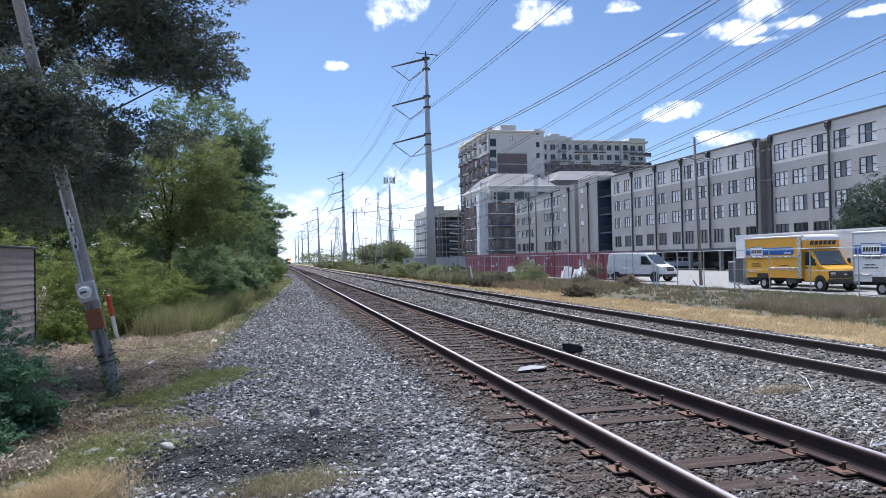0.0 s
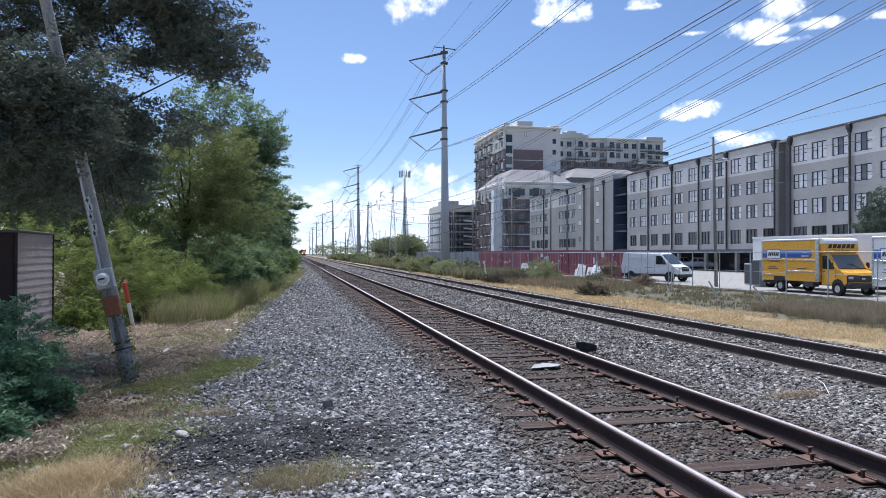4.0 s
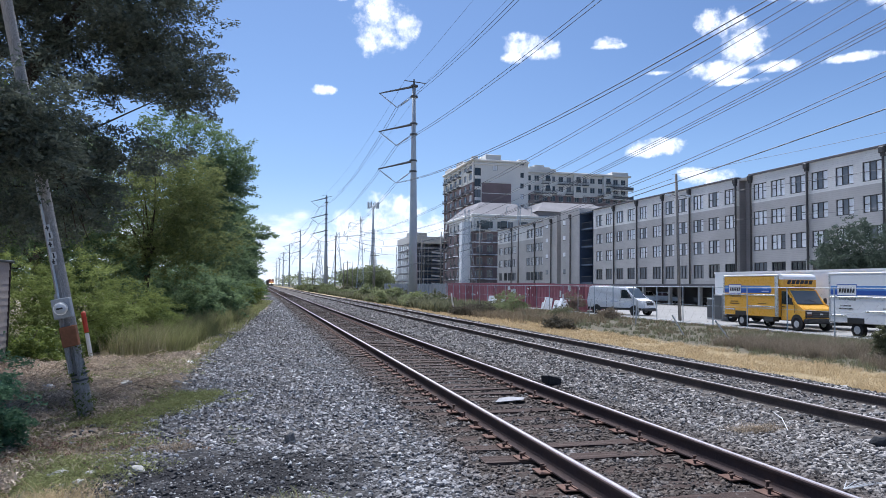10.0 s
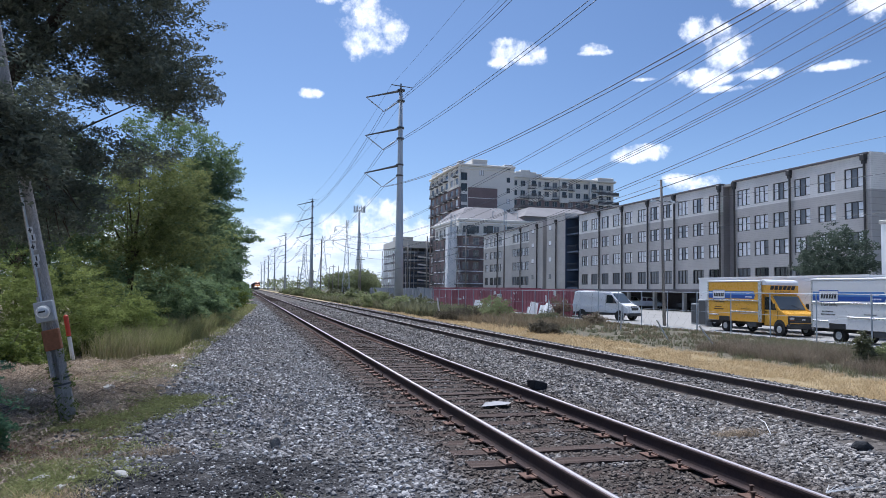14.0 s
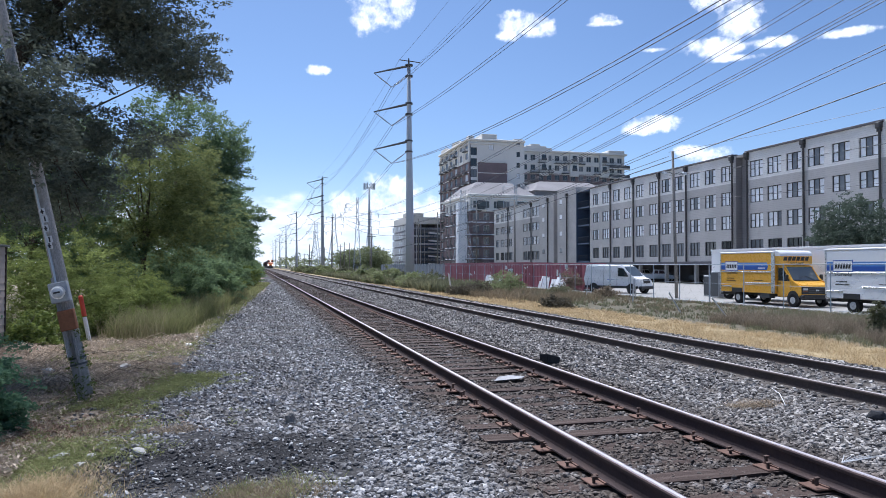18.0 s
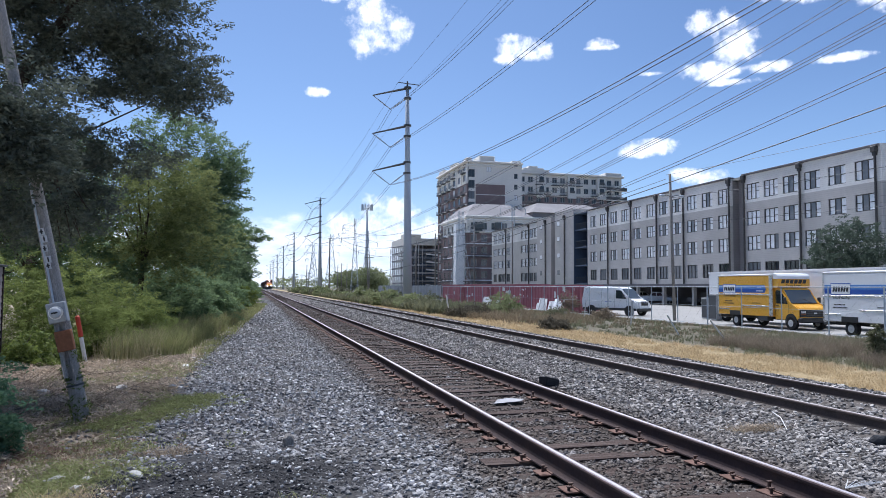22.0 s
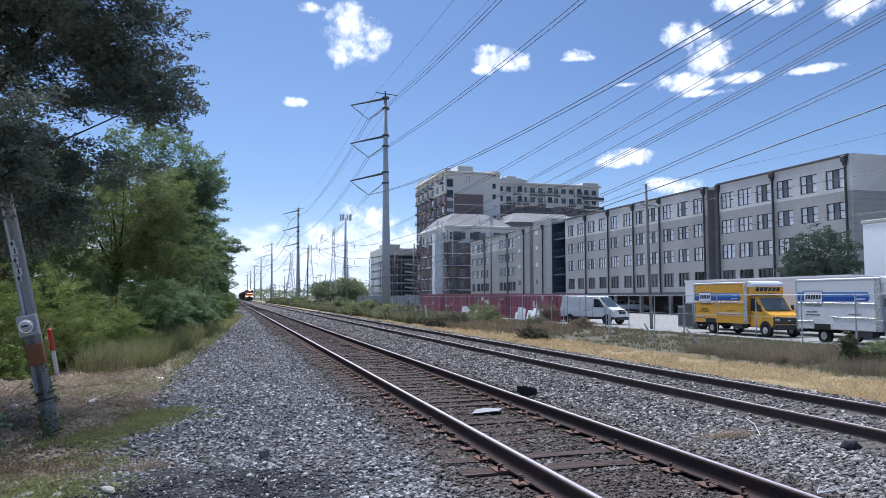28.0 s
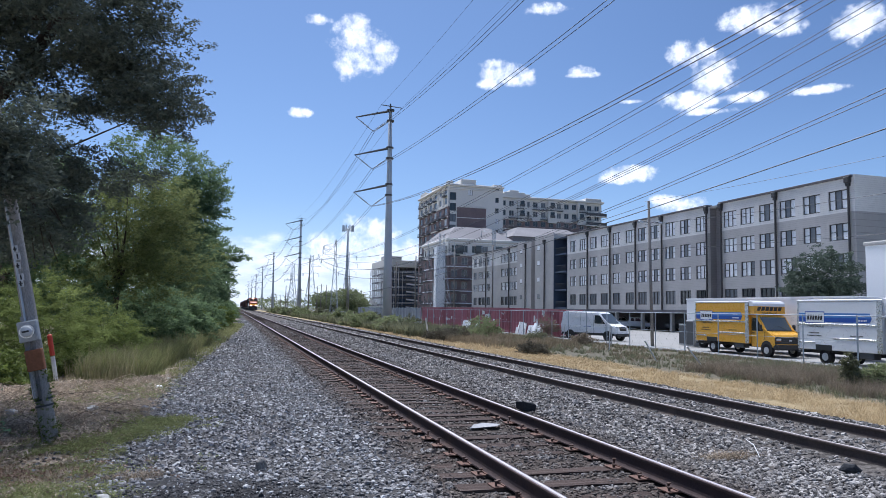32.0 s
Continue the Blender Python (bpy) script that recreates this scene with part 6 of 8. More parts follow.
        part("door_handle", box_mesh("door_handle", c0 + 0.16, s * 1.012 - 0.015, 1.3, c0 + 0.34, s * 1.012 + 0.015, 1.35, M["black_plastic"], 0.008), None, cab)
        bm = bmesh.new()
        bx(bm, c0 + 0.95, s * 1.16 - 0.1, 1.5, c0 + 1.05, s * 1.16 + 0.1, 1.82, 0.03)
        cyl(bm, (c0 + 1.0, s * 1.0, 1.56), (c0 + 1.0, s * 1.1, 1.58), 0.02, n=6)
        part("mirror", bm, M["black_plastic"], cab)
        bm = bmesh.new()
        cyl(bm, (c0 + 1.28, s * 0.99, 0.48), (c0 + 1.28, s * 1.012, 0.48), 0.44, n=24)
        part("wheel_arch", bm, M["black_plastic"], cab)
        part("headlight", box_mesh("headlight", c0 + 1.9, s * 0.78 - 0.17, 0.95, c0 + 1.985, s * 0.78 + 0.17, 1.08, M["rim"], 0.02), None, cab)
    part("grille", box_mesh("grille", c0 + 1.88, -0.98, 0.74, c0 + 1.975, 0.98, 1.15, M["black_plastic"], 0.02), None, cab)
    for z in (0.84, 0.95, 1.06):
        part("grille_bar", box_mesh("grille_bar", c0 + 1.97, -0.55, z - 0.012, c0 + 1.985, 0.55, z + 0.012, M["steel_dark"]), None, cab)
    part("badge", box_mesh("badge", c0 + 1.985, -0.1, 0.91, c0 + 1.995, 0.1, 0.99, M["chrome"], 0.004), None, cab)
    for s in (-1, 1):
        bm = bmesh.new()
        tube(bm, [(c0 + 1.16, s * 0.55, 1.5), (c0 + 0.98, s * 0.05, 1.75)], 0.012, 5)
        part("wiper", bm, M["black_plastic"], cab)
        bm = bmesh.new()
        tube(bm, [(c0 + 1.165, s * 0.9, 1.49), (c0 + 0.595, s * 0.9, 2.25)], 0.03, 6)
        part("pillar", bm, paint, cab)
        part("turn_signal", box_mesh("turn_signal", c0 + 1.9, s * 0.78 - 0.17, 0.88, c0 + 1.98, s * 0.78 + 0.17, 0.94, M["rust_box"], 0.01), None, cab)
    part("dashboard_shade", box_mesh("dashboard_shade", c0 + 1.13, -0.86, 1.475, c0 + 1.2, 0.86, 1.505, M["black_plastic"], 0.008), None, cab)
    part("bumper", box_mesh("bumper", c0 + 1.75, -1.0, 0.42, c0 + 2.1, 1.0, 0.72, M["black_plastic"], 0.06), None, t)
    # frame and tanks under the box
    part("chassis", box_mesh("chassis", x0 + 0.1, -0.5, 0.5, c0 + 1.7, 0.5, 0.8, M["black_plastic"], 0.02), None, t)
    bm = bmesh.new()
    bx(bm, x1 - 1.3, -W + 0.05, 0.42, x1 - 0.5, -W + 0.5, 0.8, 0.03)
    part("fuel_tank", bm, M["steel_dark"], t)
    for x in (x0 + 1.62,):
        for s in (-1, 1):
            part("rear_arch", box_mesh("rear_arch", x - 0.5, s * (W + 0.004) - 0.006, z0 - 0.01, x + 0.5, s * (W + 0.004) + 0.006, z0 + 0.26, M["black_plastic"], 0.005), None, t)
    wheel_set(t, [(x0 + 1.62, -0.93), (x0 + 1.62, 0.93), (c0 + 1.28, -0.9), (c0 + 1.28, 0.9)], 0.38, 0.26)
    return t


LOT = -0.6
SOUTH = pose(0, 0, 0, 0, 0, -90)
box_truck(Matrix.Translation((29.9, 39.5, LOT)) @ SOUTH, M["yellow_paint"], "yellow rental box truck with a blue stripe, parked behind the fence")
box_truck(Matrix.Translation((28.9, 29.75, LOT)) @ SOUTH, M["white_paint"], "white rental box truck with a blue stripe, parked behind the fence", True, 4.9)

# long white trailer behind them
tr = thing("box_trailer", pose(33.2, 44.9, LOT, 0, 0, -90), "plain white box trailer parked behind the trucks", "trailer")
bm = bmesh.new()
bx(bm, 0, -1.25, 1.0, 14.7, 1.25, 3.46, 0.03)
part("box", bm, M["white_paint"], tr)
part("roof_rail", box_mesh("roof_rail", -0.02, -1.28, 3.36, 14.72, -1.252, 3.48, M["white_paint"]), None, tr)
part("chassis", box_mesh("chassis", 0.3, -0.6, 0.7, 14.3, 0.6, 1.0, M["black_plastic"]), None, tr)
wheel_set(tr, [(1.6, -1.0), (1.6, 1.0), (2.8, -1.0), (2.8, 1.0)], 0.48, 0.3)
part("landing_leg", box_mesh("landing_leg", 10.2, -0.9, 0.0, 10.35, -0.75, 1.0, M["steel_dark"]), None, tr)


def cargo_van(m, label):
    """A white panel van pointing along +x."""
    v = thing("cargo_van", m, label, "van")
    bm = bmesh.new()
    prism(bm, [(0.0, 0.45), (5.45, 0.45), (5.6, 0.62), (5.55, 1.05), (5.35, 1.2), (4.62, 1.42), (3.95, 2.22), (3.6, 2.4), (0.4, 2.45), (0.08, 2.3), (0.0, 1.2)], "y", -1.0, 1.0)
    bmesh.ops.bevel(bm, geom=[e for e in bm.edges if abs(e.verts[0].co.y - e.verts[1].co.y) < 1e-4], offset=0.1, segments=3, affect="EDGES")

    def drawn_in(mesh):
        """Narrows the upper body and the front corners."""
        for q in mesh.verts:
            q.co.y *= 1 - 0.13 * max(0.0, q.co.z - 1.15) / 1.2 - 0.12 * max(0.0, (q.co.x - 4.9) / 0.7) ** 2
        return mesh
    b = part("body", drawn_in(bm), M["white_paint"], v)
    bm = bmesh.new()
    prism(bm, [(4.62, 1.45), (4.66, 1.46), (4.0, 2.25), (3.96, 2.23)], "y", -0.9, 0.9)
    part("windscreen", drawn_in(bm), M["screen_glass"], b)
    bm = bmesh.new()
    prism(bm, [(5.52, 0.98), (5.585, 0.98), (5.5, 1.2), (5.44, 1.2)], "y", -0.42, 0.42)
    part("upper_grille", bm, M["black_plastic"], b)
    part("badge", box_mesh("badge", 5.555, -0.09, 1.06, 5.575, 0.09, 1.13, M["blue_paint"], 0.01), None, b)
    for z in (0.9, 1.2, 1.95):
        for s in (-1, 1):
            bm = bmesh.new()
            bx(bm, 0.25, s * 1.003 - 0.008, z - 0.02, 3.25, s * 1.003 + 0.008, z + 0.02)
            part("side_crease", drawn_in(bm), M["white_paint"], b)
    for s in (-1, 1):
        bm = bmesh.new()
        prism(bm, [(3.42, 1.42), (4.45, 1.4), (3.92, 2.08), (3.42, 2.12)], "y", s * 1.003 - 0.008, s * 1.003 + 0.008)
        part("side_window", drawn_in(bm), M["glass"], b)
        bm = bmesh.new()
        for x in (3.34, 2.0, 4.5):
            bx(bm, x - 0.008, s * 1.001 - 0.004, 0.6, x + 0.008, s * 1.001 + 0.004, 2.15 if x < 4 else 1.35)
        bmesh.ops.subdivide_edges(bm, edges=[q for q in bm.edges if abs(q.verts[0].co.z - q.verts[1].co.z) > 0.5], cuts=3)
        part("door_seam", drawn_in(bm), M["black_plastic"], b)
        part("skirt", box_mesh("skirt", 0.1, s * 1.003 - 0.012, 0.42, 5.4, s * 1.003 + 0.012, 0.62, M["black_plastic"], 0.008), None, b)
        bm = bmesh.new()
        bx(bm, 4.25, s * 1.15 - 0.1, 1.42, 4.36, s * 1.15 + 0.1, 1.75, 0.03)
        part("mirror", bm, M["black_plastic"], b)
        for x in (1.0, 4.72):
            bm = bmesh.new()
            cyl(bm, (x, s * 0.99, 0.4), (x, s * 1.016, 0.4), 0.44, n=22)
            part("wheel_arch", bm, M["black_plastic"], b)
        bm = bmesh.new()
        prism(bm, [(5.3, s * 0.56), (5.56, s * 0.56), (5.49, s * 0.8), (5.2, s * 0.9)], "z", 0.96, 1.19)
        part("headlight", bm, M["rim"], b)
        bm = bmesh.new()
        bar_row(bm, 2.4, 1.12, s * 1.004 - 0.002, 8, 0.06, 0.03)
        part("lettering_line", bm, M["blue_paint"], b)
    part("grille", box_mesh("grille", 5.5, -0.5, 0.85, 5.6, 0.5, 1.1, M["black_plastic"], 0.02), None, b)
    part("bumper", box_mesh("bumper", 5.4, -1.0, 0.36, 5.68, 1.0, 0.62, M["black_plastic"], 0.06), None, b)
    wheel_set(v, [(1.0, -0.88), (1.0, 0.88), (4.72, -0.88), (4.72, 0.88)], 0.36, 0.24)
    return v


cargo_van(Matrix.Translation((28.6, 57.4, LOT)) @ pose(0, 0, 0, 0, 0, -62), "white panel van with a dark skirt, parked beside the containers")


def pickup(m, paint, label):
    v = thing("pickup_truck", m, label, "car", "cars under the apartment block")
    bm = bmesh.new()
    prism(bm, [(0, 0.45), (5.3, 0.45), (5.4, 0.95), (4.2, 1.12), (3.6, 1.75), (2.2, 1.78), (2.0, 1.12), (0, 1.1)], "y", -0.95, 0.95)
    bmesh.ops.bevel(bm, geom=list(bm.edges), offset=0.05, segments=1, affect="EDGES")
    b = part("body", bm, paint, v)
    for s in (-1, 1):
        for a, c in ((2.3, 2.9), (2.98, 3.75)):
            bm = bmesh.new()
            prism(bm, [(a, 1.2), (c + (0.2 if c > 3 else 0), 1.2), (c - (0.15 if c > 3 else 0), 1.65), (a + 0.05, 1.66)], "y", s * 0.952 - 0.006, s * 0.952 + 0.006)
            part("side_window", bm, M["glass"], b)
    wheel_set(v, [(1.0, -0.82), (1.0, 0.82), (4.3, -0.82), (4.3, 0.82)], 0.38, 0.24)
    return v


pickup(Matrix.Translation((55.6, 95.0, LOT)) @ pose(0, 0, 0, 0, 0, -50), M["galv"], "pale grey pickup truck parked before the apartment block")
pickup(Matrix.Translation((57.0, 84.0, LOT)) @ pose(0, 0, 0, 0, 0, 0), M["steel_dark"], "dark pickup truck parked under the apartment block")
pickup(Matrix.Translation((57.4, 103.0, LOT)) @ pose(0, 0, 0, 0, 0, 0), M["white_paint"], "white pickup truck parked under the apartment block")

# steel plates and a cabinet beside the yellow truck
for x, y, w, hgt in ((31.6, 43.6, 0.9, 1.9), (32.4, 45.6, 0.9, 1.6)):
    cb = thing("steel_cabinet", pose(x, y, LOT), "grey steel cabinet on the car park", "cabinet", "steel cabinets")
    bm = bmesh.new()
    bx(bm, 0, 0, 0.05, 0.9, w, hgt, 0.02)
    part("body", bm, M["meter_grey"], cb)
    part("door", box_mesh("door", -0.02, 0.06, 0.15, -0.001, w - 0.06, hgt - 0.1, M["steel_dark"], 0.005), None, cb)

# ---- freight train ----


def wheels_and_trucks(t, centres, axles, gauge=GAUGE, r=0.48):
    bm = bmesh.new()
    for s in (-1, 1):
        cyl(bm, (s * gauge - 0.07, 0, 0), (s * gauge + 0.07, 0, 0), r, n=18)
    cyl(bm, (-gauge, 0, 0), (gauge, 0, 0), 0.09, n=8)
    wheels = done("wheelset", bm, M["steel_dark"])
    for c in centres:
        for a in axles:
            w = part("wheelset", wheels, None, t)
            w.location = (0, c + a, r)
        bm = bmesh.new()
        for s in (-1, 1):
            bx(bm, s * 1.0 - 0.1, c + axles[0] - 0.5, 0.4, s * 1.0 + 0.1, c + axles[-1] + 0.5, 0.85, 0.05)
        bx(bm, -1.0, c - 0.3, 0.5, 1.0, c + 0.3, 0.8)
        part("truck_frame", bm, M["loco_dark"], t)


def locomotive():
    """A road diesel, its cab end towards -y."""
    t = thing("diesel_locomotive", pose(TRACKS[1], 584, RAIL_TOP), "orange and black diesel locomotive with lit headlamps on the second track", "locomotive")
    part("underframe", box_mesh("underframe", -1.5, 0.6, 1.15, 1.5, 22.0, 1.55, M["loco_dark"], 0.04), None, t)
    bm = bmesh.new()
    bx(bm, -1.5, 2.6, 1.55, 1.5, 5.2, 4.45, 0.18)
    cab = part("cab", bm, M["loco_orange"], t, "orange cab")
    bm = bmesh.new()
    prism(bm, [(0.75, 1.55), (2.6, 1.55), (2.6, 3.35), (1.35, 3.1), (0.75, 2.8)], "x", -1.15, 1.15)
    part("nose", bm, M["loco_orange"], t, "orange short nose")
    part("cab_roof", box_mesh("cab_roof", -1.45, 2.5, 4.45, 1.45, 5.3, 4.62, M["loco_dark"], 0.06), None, t)
    for s in (-1, 1):
        part("windscreen", box_mesh("windscreen", s * 0.72 - 0.52, 2.56, 3.5, s * 0.72 + 0.52, 2.598, 4.15, M["glass"], 0.02), None, cab)
        part("cab_window", box_mesh("cab_window", s * 1.505 - 0.01, 3.1, 3.3, s * 1.505 + 0.01, 4.7, 4.0, M["glass"]), None, cab)
        part("ditch_light", None or _lamp((s * 0.95, 0.62, 1.75), 0.17), None, t, "bright ditch light")
        bm = bmesh.new()
        for k in range(12):
            cyl(bm, (s * 1.42, 5.6 + k * 1.4, 1.55), (s * 1.42, 5.6 + k * 1.4, 2.6), 0.025, n=5)
        cyl(bm, (s * 1.42, 5.6, 2.6), (s * 1.42, 21.4, 2.6), 0.025, n=5)
        part("handrail", bm, M["white_paint"], t)
        bm = bmesh.new()
        for k in range(4):
            bx(bm, s * 1.3 - 0.25, 0.35 + 0.12 * k, 0.35 + 0.3 * k, s * 1.3 + 0.25, 0.65 + 0.12 * k, 0.4 + 0.3 * k)
        part("steps", bm, M["steel_dark"], t)
    part("headlight", _lamp((0.0, 2.54, 4.3), 0.22), None, t, "bright headlamps over the cab")
    bm = bmesh.new()
    bx(bm, -0.95, 5.2, 1.55, 0.95, 18.5, 4.3, 0.15)
    part("long_hood", bm, M["loco_orange"], t)
    bm = bmesh.new()
    bx(bm, -1.45, 18.5, 3.2, 1.45, 21.5, 4.6, 0.1)
    bx(bm, -0.95, 18.5, 1.55, 0.95, 21.5, 3.2)
    part("radiator", bm, M["loco_dark"], t)
    part("fuel_tank", box_mesh("fuel_tank", -1.4, 8.5, 0.35, 1.4, 13.5, 1.15, M["loco_dark"], 0.15), None, t)
    bm = bmesh.new()
    prism(bm, [(0.3, 0.15), (0.75, 0.15), (0.75, 1.2), (0.55, 1.2)], "x", -1.4, 1.4)
    part("plow", bm, M["loco_dark"], t)
    part("coupler", box_mesh("coupler", -0.18, -0.1, 0.75, 0.18, 0.6, 1.05, M["steel_dark"], 0.04), None, t)
    part("stripe", box_mesh("stripe", -1.16, 0.735, 2.1, 1.16, 0.748, 2.35, M["yellow_paint"]), None, t)
    wheels_and_trucks(t, (4.2, 17.6), (-1.8, 0, 1.8))
    return t


def _lamp(p, r):
    bm = bmesh.new()
    cyl(bm, p, (p[0], p[1] - 0.06, p[2]), r, n=14)
    return done("lamp", bm, M["lamp_warm"])


def freight_car(y, mat, tall, label):
    t = thing("freight_car", pose(TRACKS[1], y, RAIL_TOP), label, "freight car", "freight cars of the train")
    bm = bmesh.new()
    bx(bm, -1.5, 0.5, 1.1, 1.5, 15.6, tall, 0.05)
    part("body", bm, mat, t)
    for k in range(10):
        for s in (-1, 1):
            part("rib", box_mesh("rib", s * 1.54 - 0.04, 0.9 + k * 1.55, 1.1, s * 1.54 + 0.04, 1.05 + k * 1.55, tall - 0.05, mat), None, t)
    part("top_chord", box_mesh("top_chord", -1.58, 0.42, tall, 1.58, 15.68, tall + 0.12, mat, 0.02), None, t)
    part("coupler", box_mesh("coupler", -0.15, -0.2, 0.8, 0.15, 16.3, 1.0, M["steel_dark"]), None, t)
    wheels_and_trucks(t, (2.4, 13.7), (-0.9, 0.9))
    return t


TRAIN = [(locomotive(), 0.0)]
for i in range(16):
    mat, tall = ((M["car_black"], 4.3), (M["car_brown"], 4.0), (M["car_brown"], 4.1), (M["car_black"], 3.9))[i % 4]
    d = 22.6 + 16.4 * i
    TRAIN.append((freight_car(584 + d, mat, tall, "dark steel freight car behind the locomotive" if mat is M["car_black"] else "brown steel freight car of the train"), d))
# ---- plants ----


def leaf_mesh(name, centres, per, spread, size, mat, rng, squash=0.8, narrow=0.42):
    """Leaves as small pointed blades on sprays round clump centres."""
    n = len(centres) * per
    base = np.asarray(centres, float)
    twig = base - base.mean(0)
    twig = twig / np.maximum(np.linalg.norm(twig, axis=1), 1e-6)[:, None] + rng.normal(size=base.shape) * 0.75
    twig[:, 2] = twig[:, 2] * 0.6 - 0.15
    twig /= np.linalg.norm(twig, axis=1)[:, None]
    d = np.repeat(twig, per, 0)
    u = rng.random(n)
    off = rng.normal(size=(n, 3))
    off *= (spread * (0.62 - 0.38 * u) * rng.random(n) ** 0.5 / np.maximum(np.linalg.norm(off, axis=1), 1e-6))[:, None]
    off += d * ((u * 1.75 - 0.7) * spread)[:, None]
    off[:, 2] *= squash
    p = np.repeat(base, per, 0) + off
    a = rng.normal(size=(n, 3)) + d * 0.8
    a[:, 2] *= 0.6
    a /= np.linalg.norm(a, axis=1)[:, None]
    b = np.cross(a, rng.normal(size=(n, 3)) * 0.8 + (0, 0, 0.7))
    b /= np.maximum(np.linalg.norm(b, axis=1), 1e-6)[:, None]
    s = (size * rng.uniform(0.6, 1.25, n))[:, None]
    v = np.stack([p - (a * 0.5 + b * narrow * 0.5) * s, p - (a * 0.5 - b * narrow * 0.5) * s, p + a * s * 0.5], 1).reshape(-1, 3)
    f = np.arange(n * 3).reshape(-1, 3)
    return fast_mesh(name, v, f, mat)


def clumps(ellipsoids, count, rng, hollow=0.45, gap=0.0, scale=0.5):
    """Clump centres in a union of ellipsoids (x, y, z, rx, ry, rz), mostly near their skins, with gaps where a noise is low."""
    vol = np.array([e[3] * e[4] * e[5] for e in ellipsoids]) ** 0.75
    pick = rng.choice(len(ellipsoids), count, p=vol / vol.sum())
    d = rng.normal(size=(count, 3))
    d /= np.linalg.norm(d, axis=1)[:, None]
    r = hollow + (1 - hollow) * rng.random(count) ** 0.6
    e = np.array(ellipsoids)[pick]
    bumpy = np.array([1 + 0.28 * noise.noise(tuple(q * 2.3 + pick_ * 3.7)) for q, pick_ in zip(d, pick)])
    p = e[:, :3] + d * (r * bumpy)[:, None] * e[:, 3:]
    if gap > 0:
        keep = np.array([noise.noise(tuple(q * scale)) + 0.5 * noise.noise(tuple(q * scale * 2.3)) > gap - 0.55 for q in p])
        p = p[keep]
    return p


def tree(name, at, ellipsoids, n_clumps, per, spread, size, leaf, trunk_r, label, seed, gap=0.2, scale=0.5, limbs=9, group="", trunk_at=(0, 0), narrow=0.42, gash=None):
    """A tree: tapered trunk with limbs, and a crown of leaf clumps; ellipsoids are relative to the foot. gash: an open band across the crown, (x, z, x, z, half its width)."""
    rng = np.random.default_rng(seed)
    x, y = at
    t = thing(name, pose(x, y, ground_z(x, y) - 0.1), label, "tree" if name.endswith("tree") or "oak" in name else "shrub", group)
    cl = clumps(ellipsoids, n_clumps, rng, 0.4, gap, scale)
    if gash:
        ga, gb = np.array(gash[:2]), np.array(gash[2:4])
        q = cl[:, [0, 2]] - ga
        k = np.clip(q @ (gb - ga) / ((gb - ga) @ (gb - ga)), 0, 1)
        off = np.linalg.norm(q - k[:, None] * (gb - ga), axis=1)
        cl = cl[(off > gash[4] * (0.6 + 0.8 * rng.random(len(cl)))) | (cl[:, 1] < -3)]
    bm = bmesh.new()
    main = ellipsoids[0]
    head = Vector(main[:3])
    foot = Vector((trunk_at[0], trunk_at[1], 0))
    fork = foot.lerp(head, 0.45) + Vector((rng.normal() * 0.1, rng.normal() * 0.1, 0))
    tube(bm, [foot, foot.lerp(fork, 0.12) , foot.lerp(fork, 0.5), fork, head], [trunk_r * 1.35, trunk_r, trunk_r * 0.85, trunk_r * 0.7, trunk_r * 0.25], 9)
    for k in range(limbs):
        q = Vector(cl[rng.integers(len(cl))])
        mid = fork.lerp(q, 0.5) + Vector((rng.normal() * 0.2, rng.normal() * 0.2, 0.25 * abs(rng.normal())))
        lb = bmesh.new()
        tube(lb, [fork.lerp(head, rng.random() * 0.6), mid, q], [min(0.06, trunk_r * 0.4), min(0.026, trunk_r * 0.2), min(0.008, trunk_r * 0.06)], 6)
        part("limb", lb, M["bark"], t, smooth=True)
    part("trunk", bm, M["bark"], t, smooth=True)
    part("crown", leaf_mesh("crown", cl, per, spread, size, leaf, rng, narrow=narrow), None, t)
    return t


# the great live oak that hangs over the pole
oak = tree("live_oak", (-7.6, 15.5), [(4.65, -1.5, 7.7, 1.7, 2.1, 1.65), (6.1, -1.9, 5.85, 0.8, 0.9, 0.75), (4.6, -1.2, 6.2, 1.3, 1.2, 0.7), (3.0, -1.0, 5.8, 1.3, 1.5, 2.6), (2.7, -0.2, 4.0, 1.6, 1.4, 1.3),
                                       (5.2, -1.3, 4.65, 1.15, 1.0, 0.5), (4.2, -1.3, 4.5, 1.2, 1.0, 0.8), (2.1, -0.5, 9.0, 3.0, 3.0, 2.8), (-0.5, -1.0, 7.5, 2.6, 2.4, 3.2), (0.3, -1.5, 4.6, 2.0, 1.6, 1.5), (4.6, -5.8, 4.3, 0.75, 0.4, 0.5), (4.85, -5.75, 3.75, 0.55, 0.35, 0.5), (4.2, -1.4, 3.5, 1.0, 0.8, 0.55), (5.75, -1.6, 6.65, 1.05, 1.1, 0.6)],
           3600, 98, 0.42, 0.084, M["leaf_oak"], 0.34, "large dark live oak hanging over the meter pole", 11, 0.24, 0.9, 16, trunk_at=(-1.2, 0.8), narrow=0.46, gash=(3.5, 5.45, 6.1, 4.72, 0.22))
